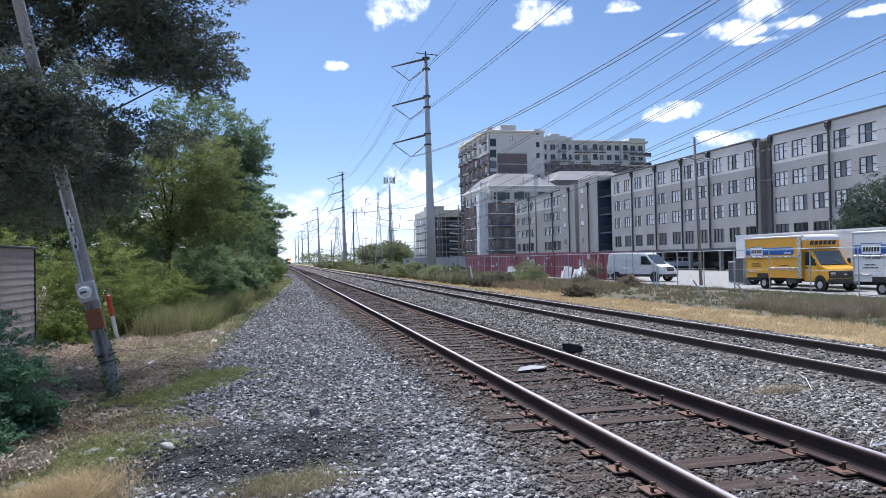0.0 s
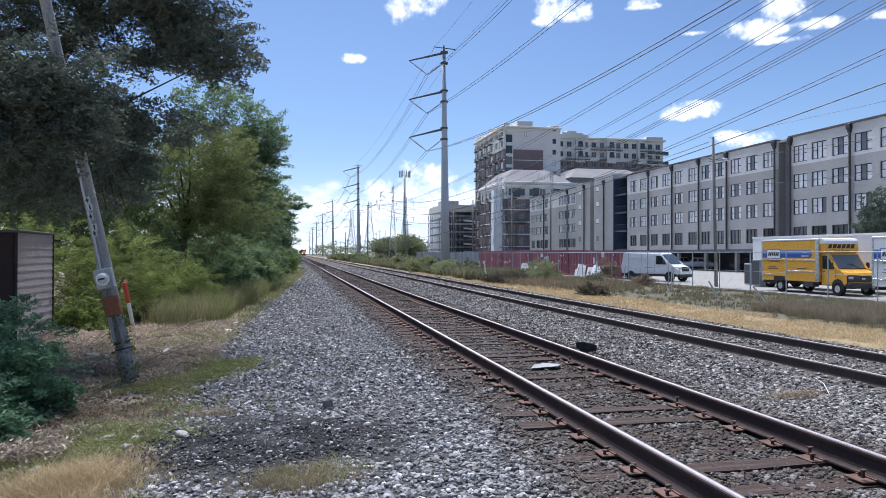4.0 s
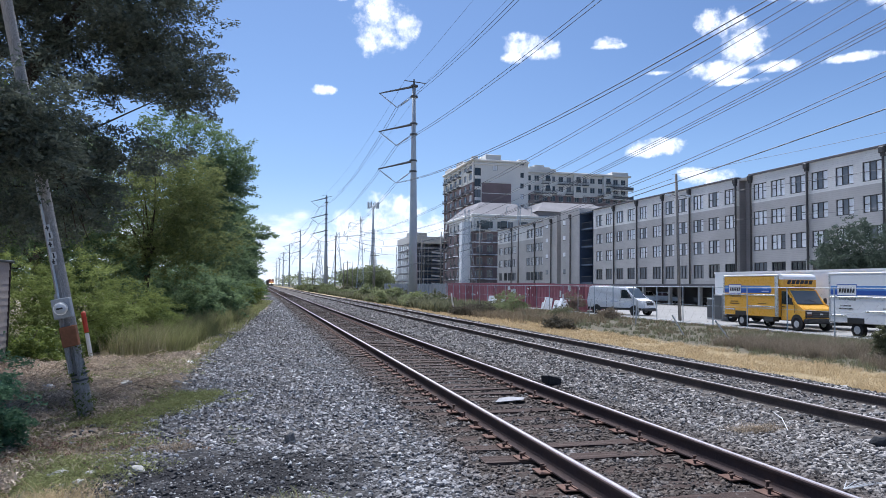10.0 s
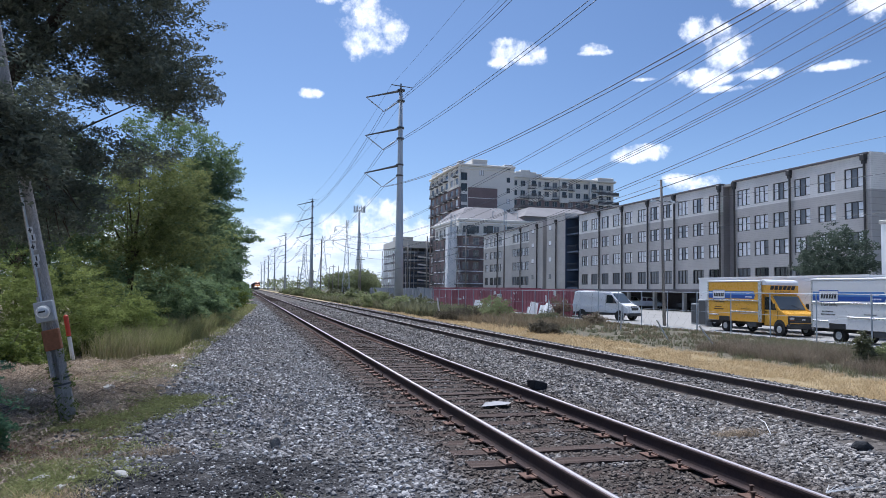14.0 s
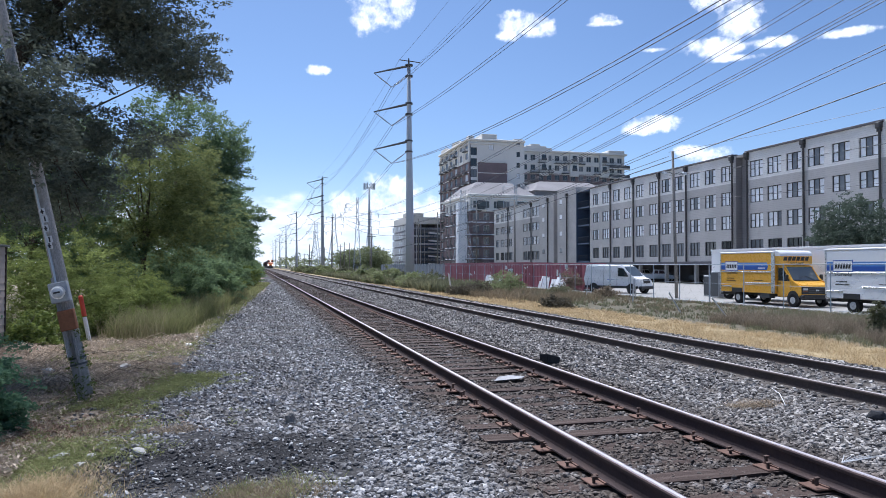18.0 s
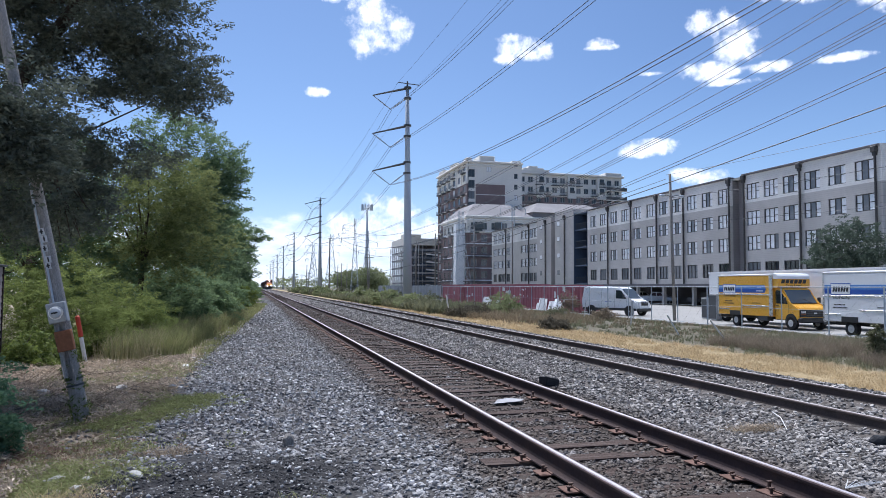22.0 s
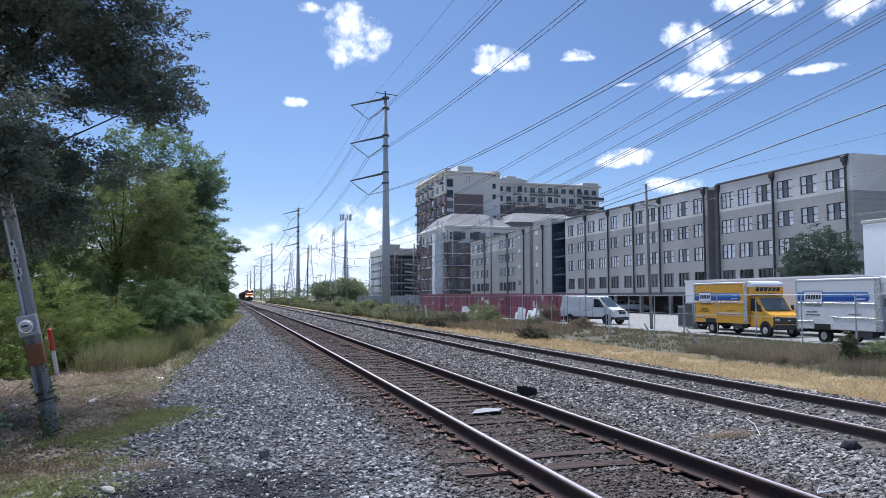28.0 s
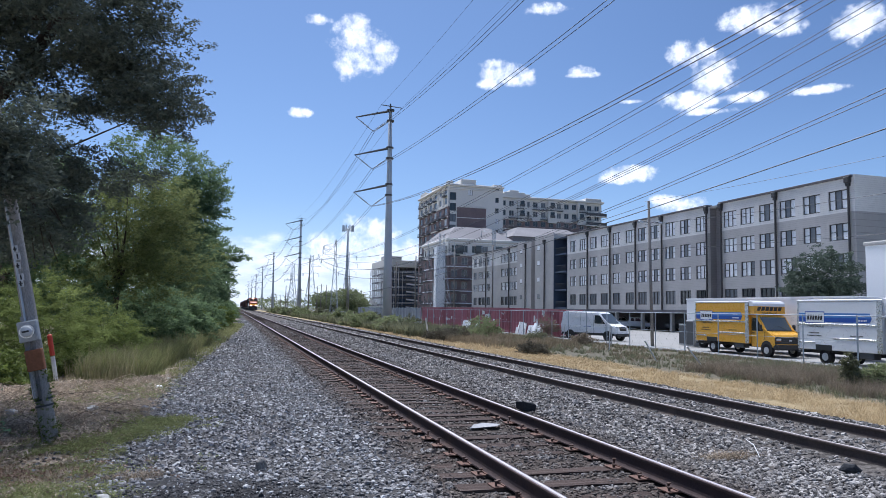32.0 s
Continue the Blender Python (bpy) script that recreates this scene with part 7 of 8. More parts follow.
# a bough that hangs before the pole, the great limbs and the thin bare twigs under them
rng = np.random.default_rng(5)
bough = clumps([(4.4, -6.05, 4.05, 0.8, 0.3, 0.42), (4.75, -6.0, 3.65, 0.55, 0.3, 0.32), (3.9, -6.0, 3.5, 0.5, 0.4, 0.45)], 250, rng, 0.2, 0.2, 1.2)
lobes = clumps([(6.15, -1.7, 5.75, 0.9, 0.8, 0.6), (3.6, -1.2, 4.3, 1.0, 0.8, 0.5)], 105, rng, 0.2, 0.15, 1.1)
part("crown", leaf_mesh("crown", lobes, 80, 0.34, 0.076, M["leaf_oak"], rng, narrow=0.46), None, oak, "drooping outer lobes of the crown")
part("crown", leaf_mesh("crown", bough, 74, 0.26, 0.066, M["leaf_oak"], rng, narrow=0.46), None, oak, "bough of dark leaves hanging before the pole")
OAK_BOUGHS = (((-0.6, 0.5, 5.2), (2.2, -0.6, 6.2), (3.9, -1.2, 6.2), 0.11), ((-0.6, 0.5, 5.6), (1.8, -0.8, 7.0), (5.2, -1.6, 7.3), 0.12),
         ((0.8, -0.2, 4.4), (2.6, -1.0, 4.7), (3.9, -1.4, 4.4), 0.08), ((1.5, -1.2, 4.6), (3.4, -4.2, 4.7), (4.8, -5.9, 4.3), 0.07))
for p0, p1, p2, r in OAK_BOUGHS:
    bm = bmesh.new()
    tube(bm, [Vector(p0), Vector(p0).lerp(Vector(p1), 0.5) + Vector((0, 0, 0.12)), Vector(p1), Vector(p1).lerp(Vector(p2), 0.5) + Vector((0, 0, 0.1)), Vector(p2)], [r, r * 0.9, r * 0.72, r * 0.5, r * 0.22], 8)
    part("limb", bm, M["bark"], oak, "dark heavy limb", True)
for k in range(9):
    q = Vector((3.0 + rng.random() * 1.2, -1.6 + rng.normal() * 0.2, 4.1 + rng.random() * 0.4))
    e = q + Vector((0.4 + rng.random() * 0.6, rng.normal() * 0.2, -0.8 - rng.random() * 0.8))
    bm = bmesh.new()
    tube(bm, [q, q.lerp(e, 0.35) + Vector((0.16, 0, 0.1)), q.lerp(e, 0.7) + Vector((0.1, 0, 0)), e], [0.026, 0.018, 0.012, 0.005], 5)
    part("branch", bm, M["bark"], oak, "thin bare drooping branch")

tree("yellow_green_tree", (-3.7, 26.5), [(0, 0, 4.2, 2.0, 2.2, 2.3), (1.3, -0.5, 3.7, 1.6, 1.5, 1.9), (-1.5, 0.5, 3.6, 1.8, 1.6, 2.1), (0.9, -0.6, 5.2, 1.5, 1.5, 1.3)], 860, 66, 0.42, 0.12, M["leaf_olive"], 0.14, "yellow-green tree in the edge of the wood", 21, 0.2, 0.8, narrow=0.3)
tree("dark_tree", (-6.6, 24.0), [(0, 0, 4.2, 2.2, 2.0, 2.7), (1.0, 0, 5.6, 1.4, 1.4, 1.3)], 560, 56, 0.45, 0.12, M["leaf_dark"], 0.16, "dark leafy tree in the edge of the wood", 22, 0.15, 0.8)
tree("dark_tree", (-4.2, 40.0), [(0, 0, 7.4, 3.2, 3.0, 4.2), (1.9, -0.5, 6.2, 1.7, 1.8, 2.4), (2.5, -0.5, 7.7, 1.4, 1.5, 2.0), (0.3, 0, 3.2, 3.2, 2.2, 2.6)], 1050, 50, 0.6, 0.19, M["leaf_dark"], 0.24, "tall dark tree in the edge of the wood", 23, 0.22, 0.5)
tree("dark_tree", (-4.6, 58.0), [(0, 0, 6.6, 3.4, 3.0, 3.9), (1.6, 0, 4.0, 2.4, 2.2, 2.8), (0, 0, 2.6, 3.2, 2.4, 2.2)], 700, 46, 0.75, 0.24, M["leaf_dark"], 0.24, "dark tree in the edge of the wood", 24, 0.2, 0.45)
tree("dark_tree", (-4.0, 80.0), [(0, 0, 7.0, 3.6, 3.2, 4.0), (2.0, 0, 4.2, 2.3, 2.2, 3.0), (3.9, -0.4, 7.4, 2.0, 0.9, 0.75)], 640, 46, 0.8, 0.3, M["leaf_dark"], 0.26, "dark tree with one long branch over the track side", 25, 0.2, 0.45)
tree("dark_tree", (-5.0, 108.0), [(0, 0, 6.8, 4.2, 4.0, 4.2), (1.6, 0, 3.8, 3.0, 3.0, 3.2)], 500, 32, 1.1, 0.5, M["leaf_dark"], 0.28, "dark tree in the distance", 26, 0.15, 0.4)
tree("dark_tree", (-6.5, 150.0), [(0, 0, 7.0, 4.6, 5.0, 4.6), (1.6, 0, 3.8, 3.6, 4.0, 3.4)], 420, 30, 1.4, 0.7, M["leaf_dark"], 0.3, "dark tree in the distance", 27, 0.15, 0.35)
tree("dark_tree", (-8.0, 210.0), [(0, 0, 7.0, 5.6, 8.0, 5.0)], 460, 34, 1.8, 0.8, M["leaf_dark"], 0.3, "dark tree in the distance", 28, 0.15, 0.3)
tree("dark_tree", (-10.5, 30.0), [(0, 0, 6.2, 3.6, 3.2, 3.8), (1.5, -1.0, 3.6, 2.6, 2.2, 2.4)], 400, 34, 0.7, 0.27, M["leaf_mid"], 0.24, "dark tree inside the wood", 29, 0.2, 0.5)
tree("dark_tree", (-12.5, 22.0), [(0, 0, 6.0, 3.6, 3.2, 3.8), (1.0, -1.0, 3.0, 3.0, 2.2, 2.4)], 420, 34, 0.65, 0.24, M["leaf_mid"], 0.24, "green tree inside the wood", 30, 0.2, 0.5)

# the depth of the wood behind its edge
rng = np.random.default_rng(40)
cs = []
for k in range(1500):
    y = 24 + 150 * rng.random() ** 1.3
    cs.append((-9.5 - 0.055 * (y - 24) - 9 * rng.random() ** 1.5, y, 0.4 + (7.0 + 0.012 * y) * rng.random() ** 0.8))
tagged(new("woodland", leaf_mesh("woodland", cs, 26, 1.1, 0.4, M["leaf_dark"], rng)), "deep shade of the dense green wood", "woods", kind="stuff")


def shrub(at, r, tall, leaf, label, seed, n=260, per=44, size=0.09, spread=0.26, gap=0.05, name="shrub", narrow=0.42):
    return tree(name, at, [(0, 0, tall * 0.5, r, r * 0.9, tall * 0.52), (r * 0.4, -r * 0.2, tall * 0.35, r * 0.7, r * 0.7, tall * 0.36), (-r * 0.5, 0, tall * 0.4, r * 0.6, r * 0.6, tall * 0.42)],
                n, per, spread, size, leaf, 0.03, label, seed, gap, 1.4, 7, "shrubs along the wood", narrow=narrow)


for i, (x, y, r, tall) in enumerate(((-6.6, 20.0, 1.7, 2.95), (-4.7, 20.8, 1.6, 2.65), (-8.6, 20.5, 1.7, 3.05), (-3.4, 22.2, 1.2, 1.85), (-5.4, 23.2, 1.7, 3.1), (-10.5, 19.5, 1.8, 3.2))):
    shrub((x, y), r, tall, M["leaf_bright"] if i != 2 else M["leaf_mid"], "feathery bright green shrub at the edge of the wood", 50 + i, 330, 72, 0.1, 0.3, narrow=0.2)
for i, (x, y, r, tall) in enumerate(((-4.7, 18.7, 0.85, 1.0), (-3.9, 20.3, 0.7, 0.8), (-5.0, 17.9, 0.6, 0.8))):
    shrub((x, y), r, tall, M["leaf_mid"], "low green shrub beside the shed", 60 + i, 170, 44, 0.08, 0.2)
for i, (x, y, r, tall) in enumerate(((-2.85, 8.3, 0.5, 1.05), (-3.5, 9.2, 0.72, 1.45), (-3.1, 7.4, 0.55, 0.75))):
    shrub((x, y), r, tall, M["leaf_broad"], "dark broad-leaved bush on the verge", 65 + i, 230, 70, 0.052, 0.2, 0.25, "leafy_bush", 0.55)
for i, (x, y, r, tall) in enumerate(((-3.0, 34, 1.2, 1.5), (-1.9, 42, 1.2, 1.7), (-1.5, 50, 1.2, 2.2), (-1.0, 58, 1.2, 2.0), (-0.8, 69, 1.3, 2.2), (-4.2, 30, 1.1, 1.4), (-0.6, 82, 1.3, 2.2), (-0.5, 97, 1.4, 2.4), (-0.7, 116, 1.6, 2.8), (-0.9, 140, 1.8, 3.0))):
    shrub((x, y), r, tall, M["leaf_mid"] if i % 2 else M["leaf_dark"], "low shrub at the foot of the wood", 70 + i, 170, 40, 0.16, 0.32)

for i, (x, y, r, tall) in enumerate(((-2.7, 28.0, 1.3, 2.6), (-4.7, 24.9, 1.6, 3.0), (-2.0, 32.0, 1.2, 2.4), (-3.6, 33.5, 1.5, 3.2))):
    shrub((x, y), r, tall, M["leaf_dark"], "dark green shrub in the shade of the wood", 150 + i, 230, 50, 0.13, 0.34)

# right of the tracks
for i, (x, y, r, tall, leaf) in enumerate(((12.9, 44.3, 1.0, 0.85, "brush_dark"), (14.3, 45.5, 1.2, 1.15, "brush_dark"), (16.2, 48.5, 1.3, 1.1, "leaf_soft"), (19.2, 52.5, 1.2, 1.6, "leaf_soft"), (20.0, 56.0, 1.1, 1.9, "leaf_soft"), (27.55, 59.2, 0.85, 2.2, "brush"),
                                            (13.6, 30.8, 0.66, 0.66, "brush_dark"), (20.5, 46.0, 0.9, 0.8, "grass_grey"), (22.5, 43.0, 0.8, 0.8, "brush"), (17.5, 16.8, 0.28, 1.2, "leaf_dull"), (18.5, 17.0, 0.45, 0.75, "leaf_soft"), (19.4, 16.9, 0.5, 0.7, "leaf_dull"), (20.3, 18.3, 0.5, 0.8, "leaf_soft"))):
    shrub((x, y), r, tall, M[leaf], "straggly brush among the dry weeds" if leaf.startswith("brush") else "green brush among the dry weeds", 80 + i, 200 if r > 0.5 else 110, 38, 0.1 if r > 0.5 else 0.075, 0.26 if r > 0.5 else 0.14, 0.15)
rng = np.random.default_rng(90)
for i in range(24):
    y = 58 + 4.0 * i + 0.16 * i * i
    x = 12.9 + 3.2 * rng.random()
    shrub((x, y), 1.5 + 0.7 * rng.random(), 1.0 + 0.8 * rng.random() + 0.003 * y, M["leaf_soft"] if i % 4 else M["leaf_dull"], "soft weedy green shrub beside the second track", 100 + i, 120, 34, 0.15 + 0.0012 * y, 0.42)
tree("street_tree", (44.5, 45.0), [(0, 0, 5.2, 2.8, 3.0, 2.7), (-0.6, -1.5, 3.6, 2.0, 2.2, 1.8), (0.9, 1.6, 4.0, 2.0, 2.4, 2.2), (0.0, 0.6, 2.6, 2.4, 2.6, 1.5)], 1050, 60, 0.55, 0.17, M["leaf_shade"], 0.2, "dark green tree in front of the apartment block", 31, 0.05, 0.5)
# far trees wear the leaf colour paled for haze
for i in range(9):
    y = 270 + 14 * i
    tree("distant_tree", (42 + 4 * (i % 3) - 0.02 * i, y), [(0, 0, 6.0, 6.0, 6.0, 4.0), (2, 0, 4, 5, 5, 3.4)], 220, 30, 1.5, 0.7, M["leaf_hazed"], 0.3, "rounded green tree in the distance", 140 + i, 0.1, 0.3, group="distant trees")
# woods along the horizon, distance haze put into their paler leaf colour
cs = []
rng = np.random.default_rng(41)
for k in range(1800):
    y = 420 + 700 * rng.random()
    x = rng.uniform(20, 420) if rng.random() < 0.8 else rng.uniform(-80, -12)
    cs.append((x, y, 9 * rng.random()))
tagged(new("horizon_woods", leaf_mesh("horizon_woods", cs, 14, 4.0, 2.2, M["leaf_hazed"], rng)), "green woods along the horizon", "woods", kind="stuff")


def grass(name, count, place, tall, wide, mat, seed, label, lean=0.5, bunch=9):
    """Blades of grass in bunches; place(rng, n) gives their x and y."""
    rng = np.random.default_rng(seed)
    nb = count // bunch
    bxs, bys = place(rng, nb)
    nb = len(bxs)
    n = nb * bunch
    x = np.repeat(bxs, bunch) + rng.normal(size=n) * 0.06
    y = np.repeat(bys, bunch) + rng.normal(size=n) * 0.06
    z = np.repeat([ground_z(a, b) for a, b in zip(bxs, bys)], bunch) - 0.02
    h = np.repeat(tall * rng.uniform(0.5, 1.15, nb), bunch) * rng.uniform(0.6, 1.1, n)
    far = np.clip(np.abs(y) / 14, 1, 4)
    ang = rng.uniform(0, 6.283, n)
    w = wide * far * rng.uniform(0.6, 1.2, n)
    dx, dy = np.cos(ang) * w, np.sin(ang) * w
    lx, ly = rng.normal(size=n) * lean * h, rng.normal(size=n) * lean * h
    b0 = np.stack([x - dx, y - dy, z], -1)
    b1 = np.stack([x + dx, y + dy, z], -1)
    m0 = np.stack([x - dx * 0.7 + lx * 0.35, y - dy * 0.7 + ly * 0.35, z + h * 0.6], -1)
    m1 = np.stack([x + dx * 0.7 + lx * 0.35, y + dy * 0.7 + ly * 0.35, z + h * 0.6], -1)
    tp = np.stack([x + lx, y + ly, z + h], -1)
    v = np.stack([b0, b1, m1, m0, tp], 1).reshape(-1, 3)
    i = np.arange(n)[:, None] * 5
    f = np.concatenate([i + np.array([[0, 1, 2]]), i + np.array([[0, 2, 3]]), i + np.array([[3, 2, 4]])])
    return tagged(new(name, fast_mesh(name, v, f, mat)), label, "grass", kind="stuff")


def strip(x0, x1, y0, y1, patch=0.0, scale=0.6):
    def place(rng, n):
        y = y0 * (y1 / y0) ** rng.random(n)
        x = x0 + (x1 - x0) * rng.random(n)
        if patch:
            k = np.array([noise.noise((a * scale, b * scale, 2.2)) > patch - 0.5 for a, b in zip(x, y)])
            x, y = x[k], y[k]
        return x, y
    return place


grass("dry_grass", 62000, strip(10.7, 14.9, 8, 70, 0.2, 0.5), 0.19, 0.0034, M["grass_dry"], 201, "dry straw-coloured grass beside the second track", 0.95)
grass("weeds", 32000, strip(14.6, 24.9, 12, 95, 0.3), 0.22, 0.008, M["grass_grey"], 202, "grey-green weeds before the fence")
grass("brown_brush", 44000, strip(15.8, 20.6, 14.5, 23.5, 0.5, 0.7), 0.46, 0.0036, M["brush"], 213, "tall brown dry brush before the fence", 0.45, 14)
grass("tall_weeds", 18000, strip(18.8, 22.5, 15.5, 24, 0.5, 0.5), 0.45, 0.004, M["grass_grey"], 216, "grey-green weeds among the dry brush", 0.5, 12)
grass("weeds", 20000, strip(16.5, 24.8, 22, 95, 0.45), 0.22, 0.008, M["grass_weed"], 203, "dry brown weeds before the fence")
grass("tall_weeds", 42000, strip(12.2, 18.0, 50, 270, 0.15, 0.15), 0.95, 0.012, M["grass_grey"], 212, "tall grey-green weeds beside the second track", 0.4, 14)
grass("tall_weeds", 15000, strip(13.2, 20.5, 36, 62, 0.35, 0.25), 0.6, 0.006, M["grass_weed"], 220, "tall brown dry weeds among the brush", 0.45, 12)
grass("tall_grass", 26000, lambda rng, n: (lambda u, v: (-1.95 - 1.5 * u + 0.075 * (v - 18), v))(rng.random(n), 18.4 + 19 * rng.random(n) ** 1.2), 0.7, 0.005, M["grass_green"], 204, "tall seeding green grass at the edge of the wood", 0.35)
grass("seeding_grass", 3600, lambda rng, n: (lambda u, v: (-2.15 - 1.3 * u + 0.075 * (v - 18) + rng.normal(size=len(u)) * 0.25, v))(rng.random(n), 17.6 + 19 * rng.random(n) ** 1.2), 0.86, 0.0042, M["grass_seed"], 219, "pale feathery seed heads of tall grass", 0.3, 7)
grass("short_grass", 20000, lambda rng, n: (lambda u, v: (-1.05 - 2.0 * u + 0.046 * (v - 18), v))(rng.random(n), 15.5 + 53 * rng.random(n)), 0.16, 0.006, M["grass_green"], 205, "short green grass beside the ballast", 0.7)
grass("verge_grass", 16000, strip(-2.9, -1.1, 4.0, 16, 0.45, 1.1), 0.09, 0.0035, M["grass_green"], 206, "low green weeds along the ballast edge", 0.9)
grass("dry_tuft", 9000, lambda rng, n: (-1.62 + rng.normal(size=n) * 0.22, 5.6 + rng.normal(size=n) * 0.26), 0.14, 0.003, M["grass_dry"], 207, "pale dry grass tuft on the verge", 0.8)
grass("weed_tuft", 800, lambda rng, n: (0.05 + rng.normal(size=n) * 0.22, 5.36 + rng.normal(size=n) * 0.13), 0.1, 0.004, M["leaf_weed"], 208, "yellow-green weeds on the ballast", 0.8)
grass("verge_weeds", 9000, lambda rng, n: (-1.9 + rng.normal(size=n) * 0.38, 7.0 + rng.normal(size=n) * 0.4), 0.08, 0.004, M["leaf_weed"], 217, "low yellow-green weeds on the verge", 0.9)
grass("verge_weeds", 6000, lambda rng, n: (-2.3 + rng.normal(size=n) * 0.5, 5.6 + rng.normal(size=n) * 0.5), 0.08, 0.004, M["leaf_weed"], 218, "low yellow-green weeds on the verge", 0.9)
grass("dry_tuft", 900, lambda rng, n: (-0.8 + rng.normal(size=n) * 0.12, 7.7 + rng.normal(size=n) * 0.07), 0.09, 0.003, M["vine"], 209, "small brown tuft on the ballast", 0.9)
grass("dry_tuft", 1400, lambda rng, n: (5.58 + rng.normal(size=n) * 0.16, 7.1 + rng.normal(size=n) * 0.05), 0.1, 0.003, M["vine"], 210, "small brown tuft on the ballast", 0.9)
grass("dead_vines", 34000, strip(-5.5, -1.3, 6.5, 21, 0.4, 0.8), 0.11, 0.004, M["vine"], 211, "tangle of dead brown vines and stems", 1.6)
grass("dead_vines", 5000, strip(-3.9, -1.7, 10.2, 17.5, 0.5, 0.9), 0.2, 0.003, M["vine"], 214, "heaped dead brown vines beside the pole", 2.2, 8)
grass("dry_tuft", 2400, lambda rng, n: (0.02 + rng.normal(size=n) * 0.22, 5.25 + rng.normal(size=n) * 0.13), 0.11, 0.003, M["grass_weed"], 215, "dry grass tuft on the ballast", 0.8)

# leaf litter and creeping ivy on the verge
rng = np.random.default_rng(60)
cs = [(x, y, ground_z(x, y) + 0.015) for x, y in zip(rng.uniform(-5.5, -1.2, 2400), 4.5 + 14.5 * rng.random(2400))]
tagged(new("leaf_litter", leaf_mesh("leaf_litter", cs, 11, 0.2, 0.07, M["vine"], rng, 0.08)), "brown leaf litter on the bare verge", "leaves", kind="stuff")
# heaps of dead leaves and stems round the pole, red-brown mulch at its foot
cs = []
for x, y in zip(rng.uniform(-5.2, -1.0, 3400), 6.4 + 11.5 * rng.random(3400)):
    n = noise.noise((x * 0.9, y * 0.7, 4.0))
    if n > -0.35 and x < (-1.35 if y > 8.9 else -1.95) and (y > 11.6 or y < 8.3 or x < -2.4 + 0.52 * (y - 8.9)):
        cs.append((x, y, ground_z(x, y) + 0.03 + 0.16 * max(0.0, n) * min(1.0, max(0.0, (-1.0 - x) * 1.2))))
tagged(new("leaf_litter", leaf_mesh("leaf_litter", cs, 26, 0.2, 0.062, M["litter_brown"], rng, 0.45, 0.34)), "heaped brown dead leaves and broken stems", "leaves", kind="stuff")
cs = [(x, y, ground_z(x, y) + 0.015) for x, y in zip(-2.3 + 0.5 * rng.normal(size=420), 8.2 + 0.3 * rng.normal(size=420))]
tagged(new("mulch", leaf_mesh("mulch", cs, 20, 0.13, 0.035, M["mulch"], rng, 0.25, 0.4)), "red-brown mulch in the dirt at the foot of the pole", "leaves", kind="stuff")
# thin low weeds that grow through the litter
cs = []
for x, y in zip(rng.uniform(-4.4, -1.3, 1500), 8.0 + 9 * rng.random(1500)):
    if noise.noise((x * 0.8, y * 0.8, 14.0)) > 0.05:
        cs.append((x, y, ground_z(x, y) + 0.06))
tagged(new("verge_weeds", leaf_mesh("verge_weeds", cs, 20, 0.16, 0.034, M["leaf_weed"], rng, 0.5)), "thin dull green weeds growing through the litter", "weeds", kind="stuff")
# long bent dead stems
bm = bmesh.new()
for k in range(110):
    x, y = rng.uniform(-4.0, -1.5), 10.6 + 6.6 * rng.random()
    a, l = rng.uniform(-0.5, 0.9) + (math.pi if k % 2 else 0), rng.uniform(0.35, 1.1)
    p0 = Vector((x, y, ground_z(x, y) + 0.02))
    p1 = p0 + Vector((math.cos(a) * l, math.sin(a) * l, 0.02 + 0.1 * rng.random()))
    tube(bm, [p0, p0.lerp(p1, 0.5) + Vector((0, 0, 0.08 + 0.2 * rng.random())), p1], [0.006, 0.005, 0.003], 3)
tagged(new("dead_stems", done("dead_stems", bm, M["vine"])), "long bent dead stems lying over the verge", "stems", kind="stuff")
cs = []
for k in range(950):
    u = rng.random()
    if u < 0.62:
        y = 8.9 + 2.5 * rng.random()
        x = -2.05 + 0.52 * (y - 8.9) - 0.06 * max(0.0, y - 10.8) ** 2 + rng.normal() * 0.34
    elif u < 0.85:
        x, y = -1.75 + rng.normal() * 0.4, 7.3 + rng.normal() * 0.6
    else:
        x, y = -1.75 + 0.35 * math.sin(y * 0.9) + rng.normal() * 0.3, 5.0 + 11.5 * rng.random()
    if noise.noise((x * 1.3, y * 1.1, 9.0)) > -0.2:
        cs.append((x, y, ground_z(x, y) + 0.035))
tagged(new("creeping_weeds", leaf_mesh("creeping_weeds", cs, 26, 0.14, 0.034, M["leaf_weed"], rng, 0.5)), "low bright green creeping weeds along the ballast", "weeds", kind="stuff")

cs = [tuple(Vector((*POLE_AT, pz)) + LEAN * h + Vector((0.1 * math.cos(a), 0.1 * math.sin(a), 0))) for h, a in zip(rng.random(130) ** 1.6 * 0.95, rng.uniform(2.2, 6.6, 130))]
tagged(new("creeper", leaf_mesh("creeper", cs, 9, 0.07, 0.045, M["leaf_mid"], rng)), "green creeper climbing the foot of the pole", "creeper", kind="stuff")

# ---- small things ----
rnd = random.Random(12)


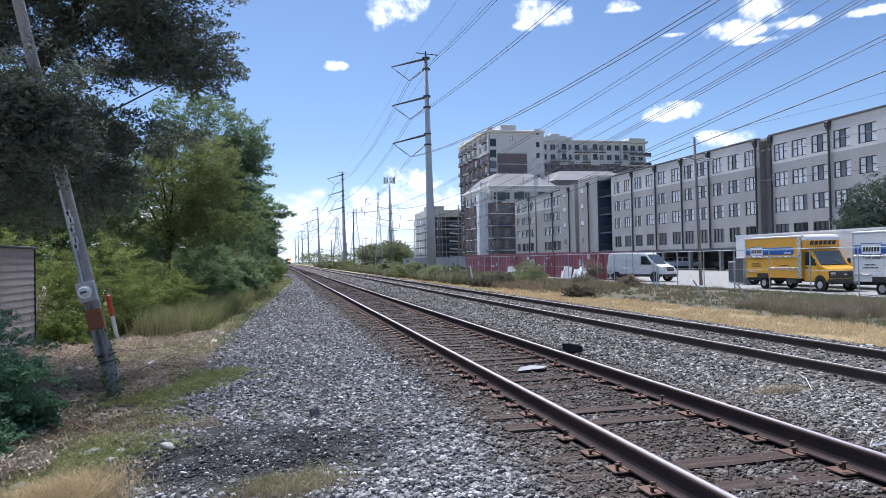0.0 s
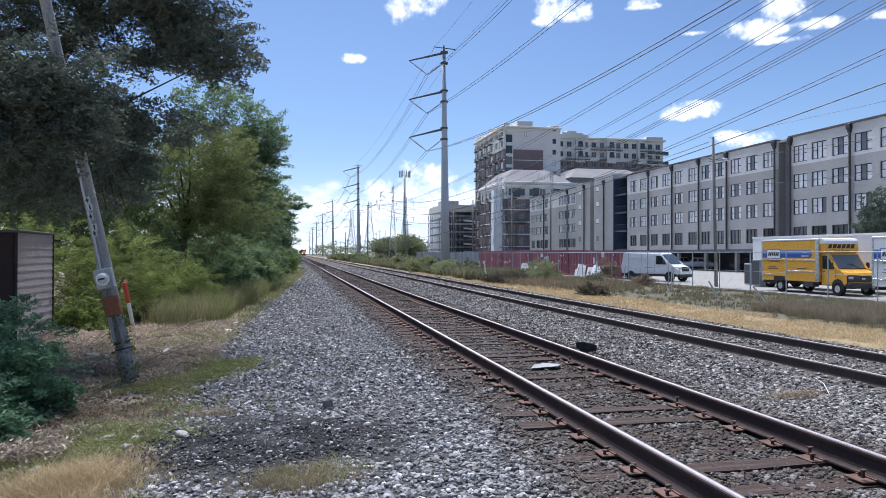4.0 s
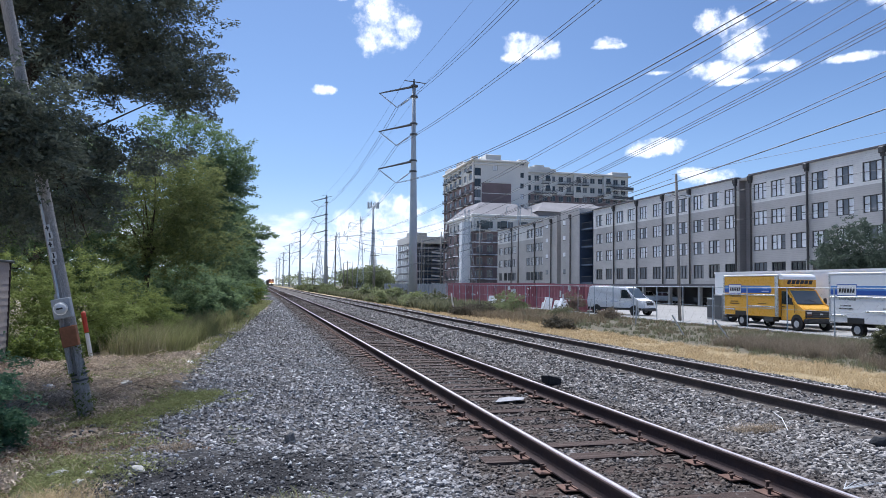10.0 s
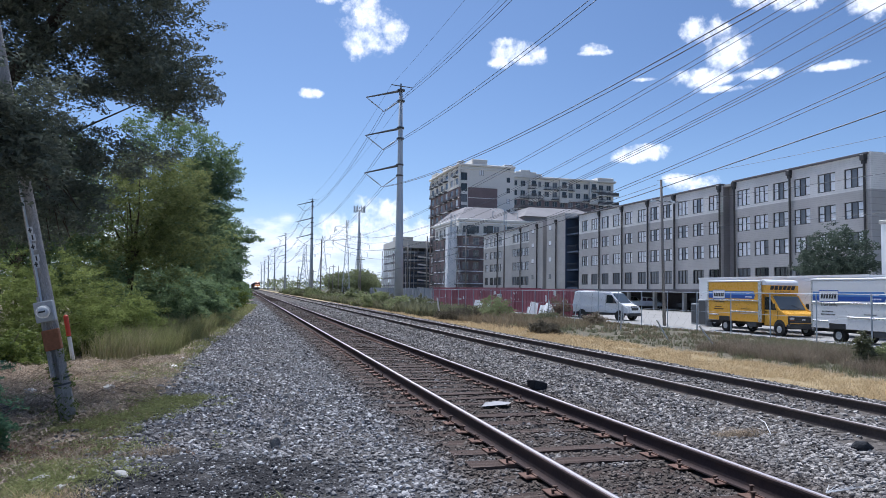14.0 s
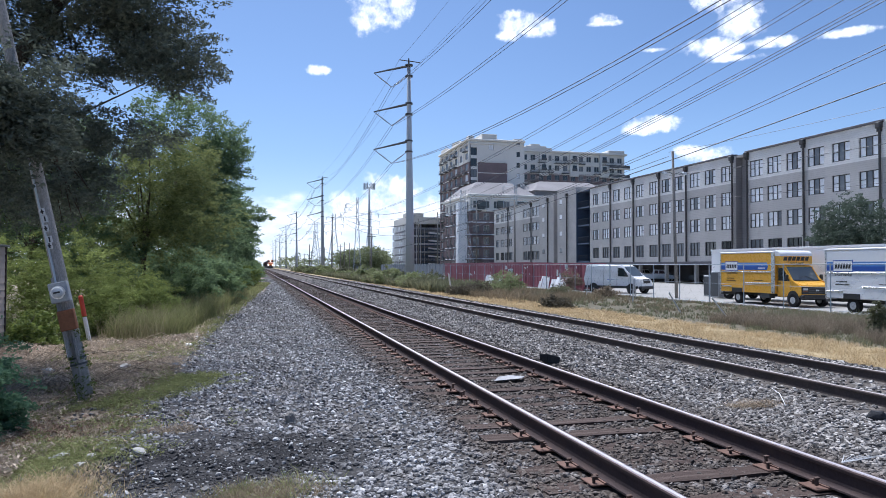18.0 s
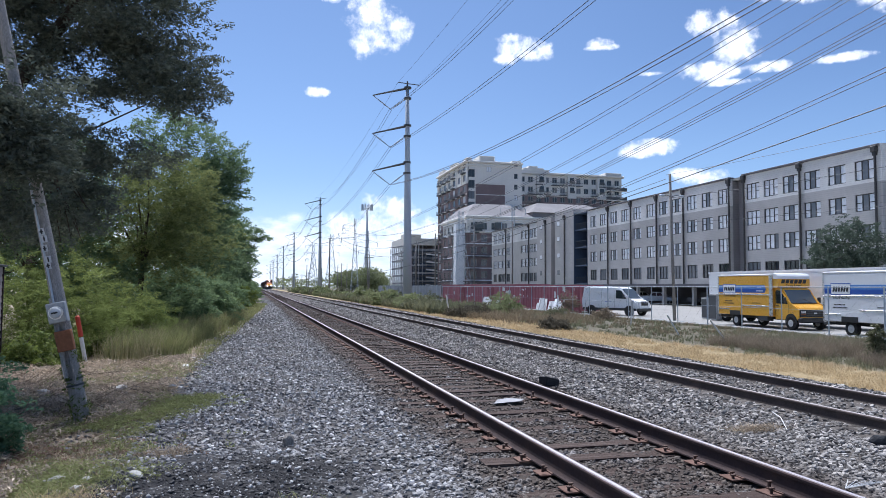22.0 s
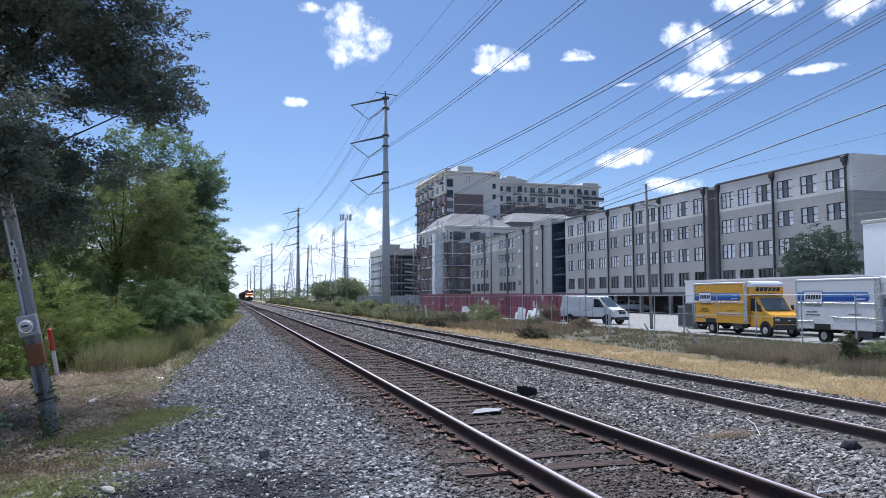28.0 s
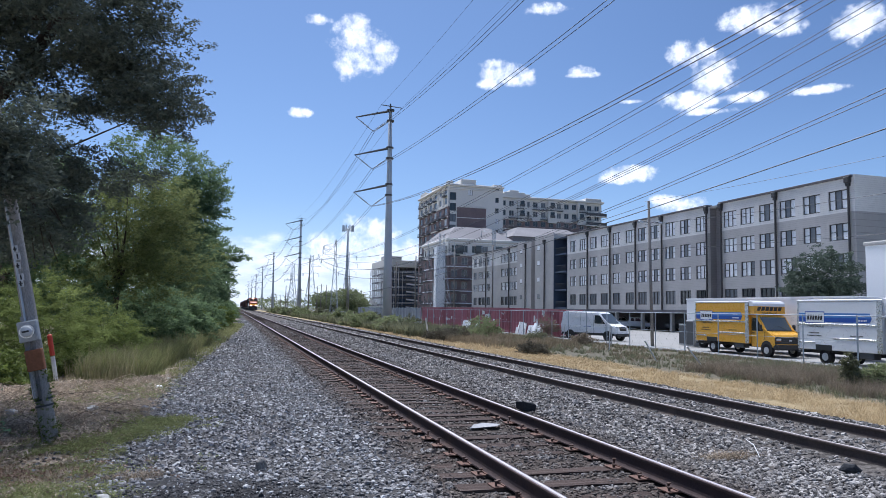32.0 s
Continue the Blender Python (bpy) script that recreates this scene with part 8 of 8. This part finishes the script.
def lump(name, x, y, size, mat, label, category, flat=0.6, seed=0):
    bm = bmesh.new()
    bmesh.ops.create_icosphere(bm, subdivisions=2, radius=1.0)
    r = random.Random(seed)
    for v in bm.verts:
        k = 1 + 0.35 * noise.noise(v.co * 1.7 + Vector((seed, 0, 0)))
        v.co = Vector((v.co.x * size[0] * k, v.co.y * size[1] * k, v.co.z * size[2] * k * flat))
    ob = tagged(new(name, done(name, bm, mat)), label, category)
    ob.location = (x, y, ground_z(x, y) + size[2] * flat * 0.55)
    ob.rotation_euler = (r.uniform(-0.2, 0.2), r.uniform(-0.2, 0.2), r.uniform(0, 3))
    return ob


bm = bmesh.new()
bx(bm, -0.14, -0.1, 0, 0.14, 0.1, 0.14, 0.012)
for v in bm.verts:
    v.co += Vector((noise.noise(v.co * 9), noise.noise(v.co * 11), noise.noise(v.co * 7))) * 0.03
    v.co.z -= 0.035 * max(0.0, v.co.x / 0.17) * (v.co.z > 0.05)
blk = tagged(new("tar_block", done("tar_block", bm, M["block"])), "charred black block lying on the ballast", "block")
blk.location, blk.rotation_euler = (4.72, 11.05, 0.06), (0.05, 0.08, 0.3)
bm = bmesh.new()
prism(bm, [(-0.25, -0.11), (0.14, -0.15), (0.25, 0.03), (0.06, 0.17), (-0.13, 0.06)], "z", 0.0, 0.008)
for v in bm.verts:
    v.co.z += 0.05 * noise.noise(v.co * 9)
pp = tagged(new("paper_sheet", done("paper_sheet", bm, M["litter_grey"])), "crumpled grey-white sheet lying between the rails", "litter")
pp.location = (3.43, 9.5, 0.075)
lump("grey_stone", 0.33, 7.62, (0.075, 0.055, 0.09), M["old_wood"], "dark grey stone standing on the gravel", "stone", 0.9, 3)
lump("litter_bag", -1.38, 15.7, (0.11, 0.07, 0.09), M["litter"], "crumpled white litter on the verge", "litter", 0.6, 4)
ROCKS = [(-3.35, 13.1, 0.14), (-2.2, 13.2, 0.16), (-1.7, 7.0, 0.09), (-2.05, 12.6, 0.1), (-2.6, 8.4, 0.07), (-1.45, 6.6, 0.06), (-1.7, 7.2, 0.05), (-2.0, 14.4, 0.09), (-1.6, 16.2, 0.09), (-1.35, 17.5, 0.09), (9.9, 10.3, 0.07)]
rnd = random.Random(77)
ROCKS += [(rnd.uniform(-3.4, -1.0), rnd.uniform(5.5, 17.5), rnd.uniform(0.03, 0.075)) for k in range(34)]
for i, (x, y, s) in enumerate(ROCKS):
    lump("pale_rock", x, y, (s, s * 0.7, s * 0.7), M["concrete"], "pale broken rock in the dirt", "stone", 0.6, 20 + i)
tw = thing("twig_bundle", pose(4.68, 4.85, 0.07), "pale dry twigs lying beside the rail", "twigs")
for k in range(6):
    a = Vector((-0.12, -0.08, 0.01))
    b = Vector((0.1 + 0.04 * k, 0.12 - 0.05 * k, 0.012 + 0.008 * k))
    bm = bmesh.new()
    tube(bm, [a, a.lerp(b, 0.5) + Vector((0.012 * k, -0.008, 0.012)), b], [0.004, 0.003, 0.0015], 4)
    part("twig", bm, M["tag"], tw)
bm = bmesh.new()
tube(bm, [(6.4, 7.8, 0.1), (6.1, 7.3, 0.13), (5.8, 6.85, 0.09)], [0.004, 0.006, 0.004], 5)
tagged(new("dry_twig", done("dry_twig", bm, M["tag"])), "thin pale twig lying on the ballast", "twig")
lump("rubber_scrap", 6.23, 6.02, (0.1, 0.05, 0.075), M["block"], "black rubber scrap on the ballast", "litter", 0.9, 61)
for x, y, l, a in ((-0.9, 33.0, 0.9, 0.5), (-1.6, 12.2, 1.4, 2.2), (-2.6, 15.5, 1.8, 0.3), (-3.0, 12.0, 1.5, 1.2)):
    bm = bmesh.new()
    tube(bm, [(-l / 2, 0, 0.03), (0, 0.06, 0.07), (l / 2, -0.04, 0.04)], [0.018, 0.014, 0.006], 5)
    st = tagged(new("dead_branch", done("dead_branch", bm, M["bark"])), "dead bare branch lying on the verge", "branch")
    st.location, st.rotation_euler = (x, y, ground_z(x, y)), (0, 0, a)


def motions():
    """The train rolls towards the camera at an even speed."""
    for car, back in TRAIN:
        walk(car, [(t, pose(TRACKS[1], 584 - 9.85 * t + back, RAIL_TOP)) for t in range(0, 33, 4)])


motions()
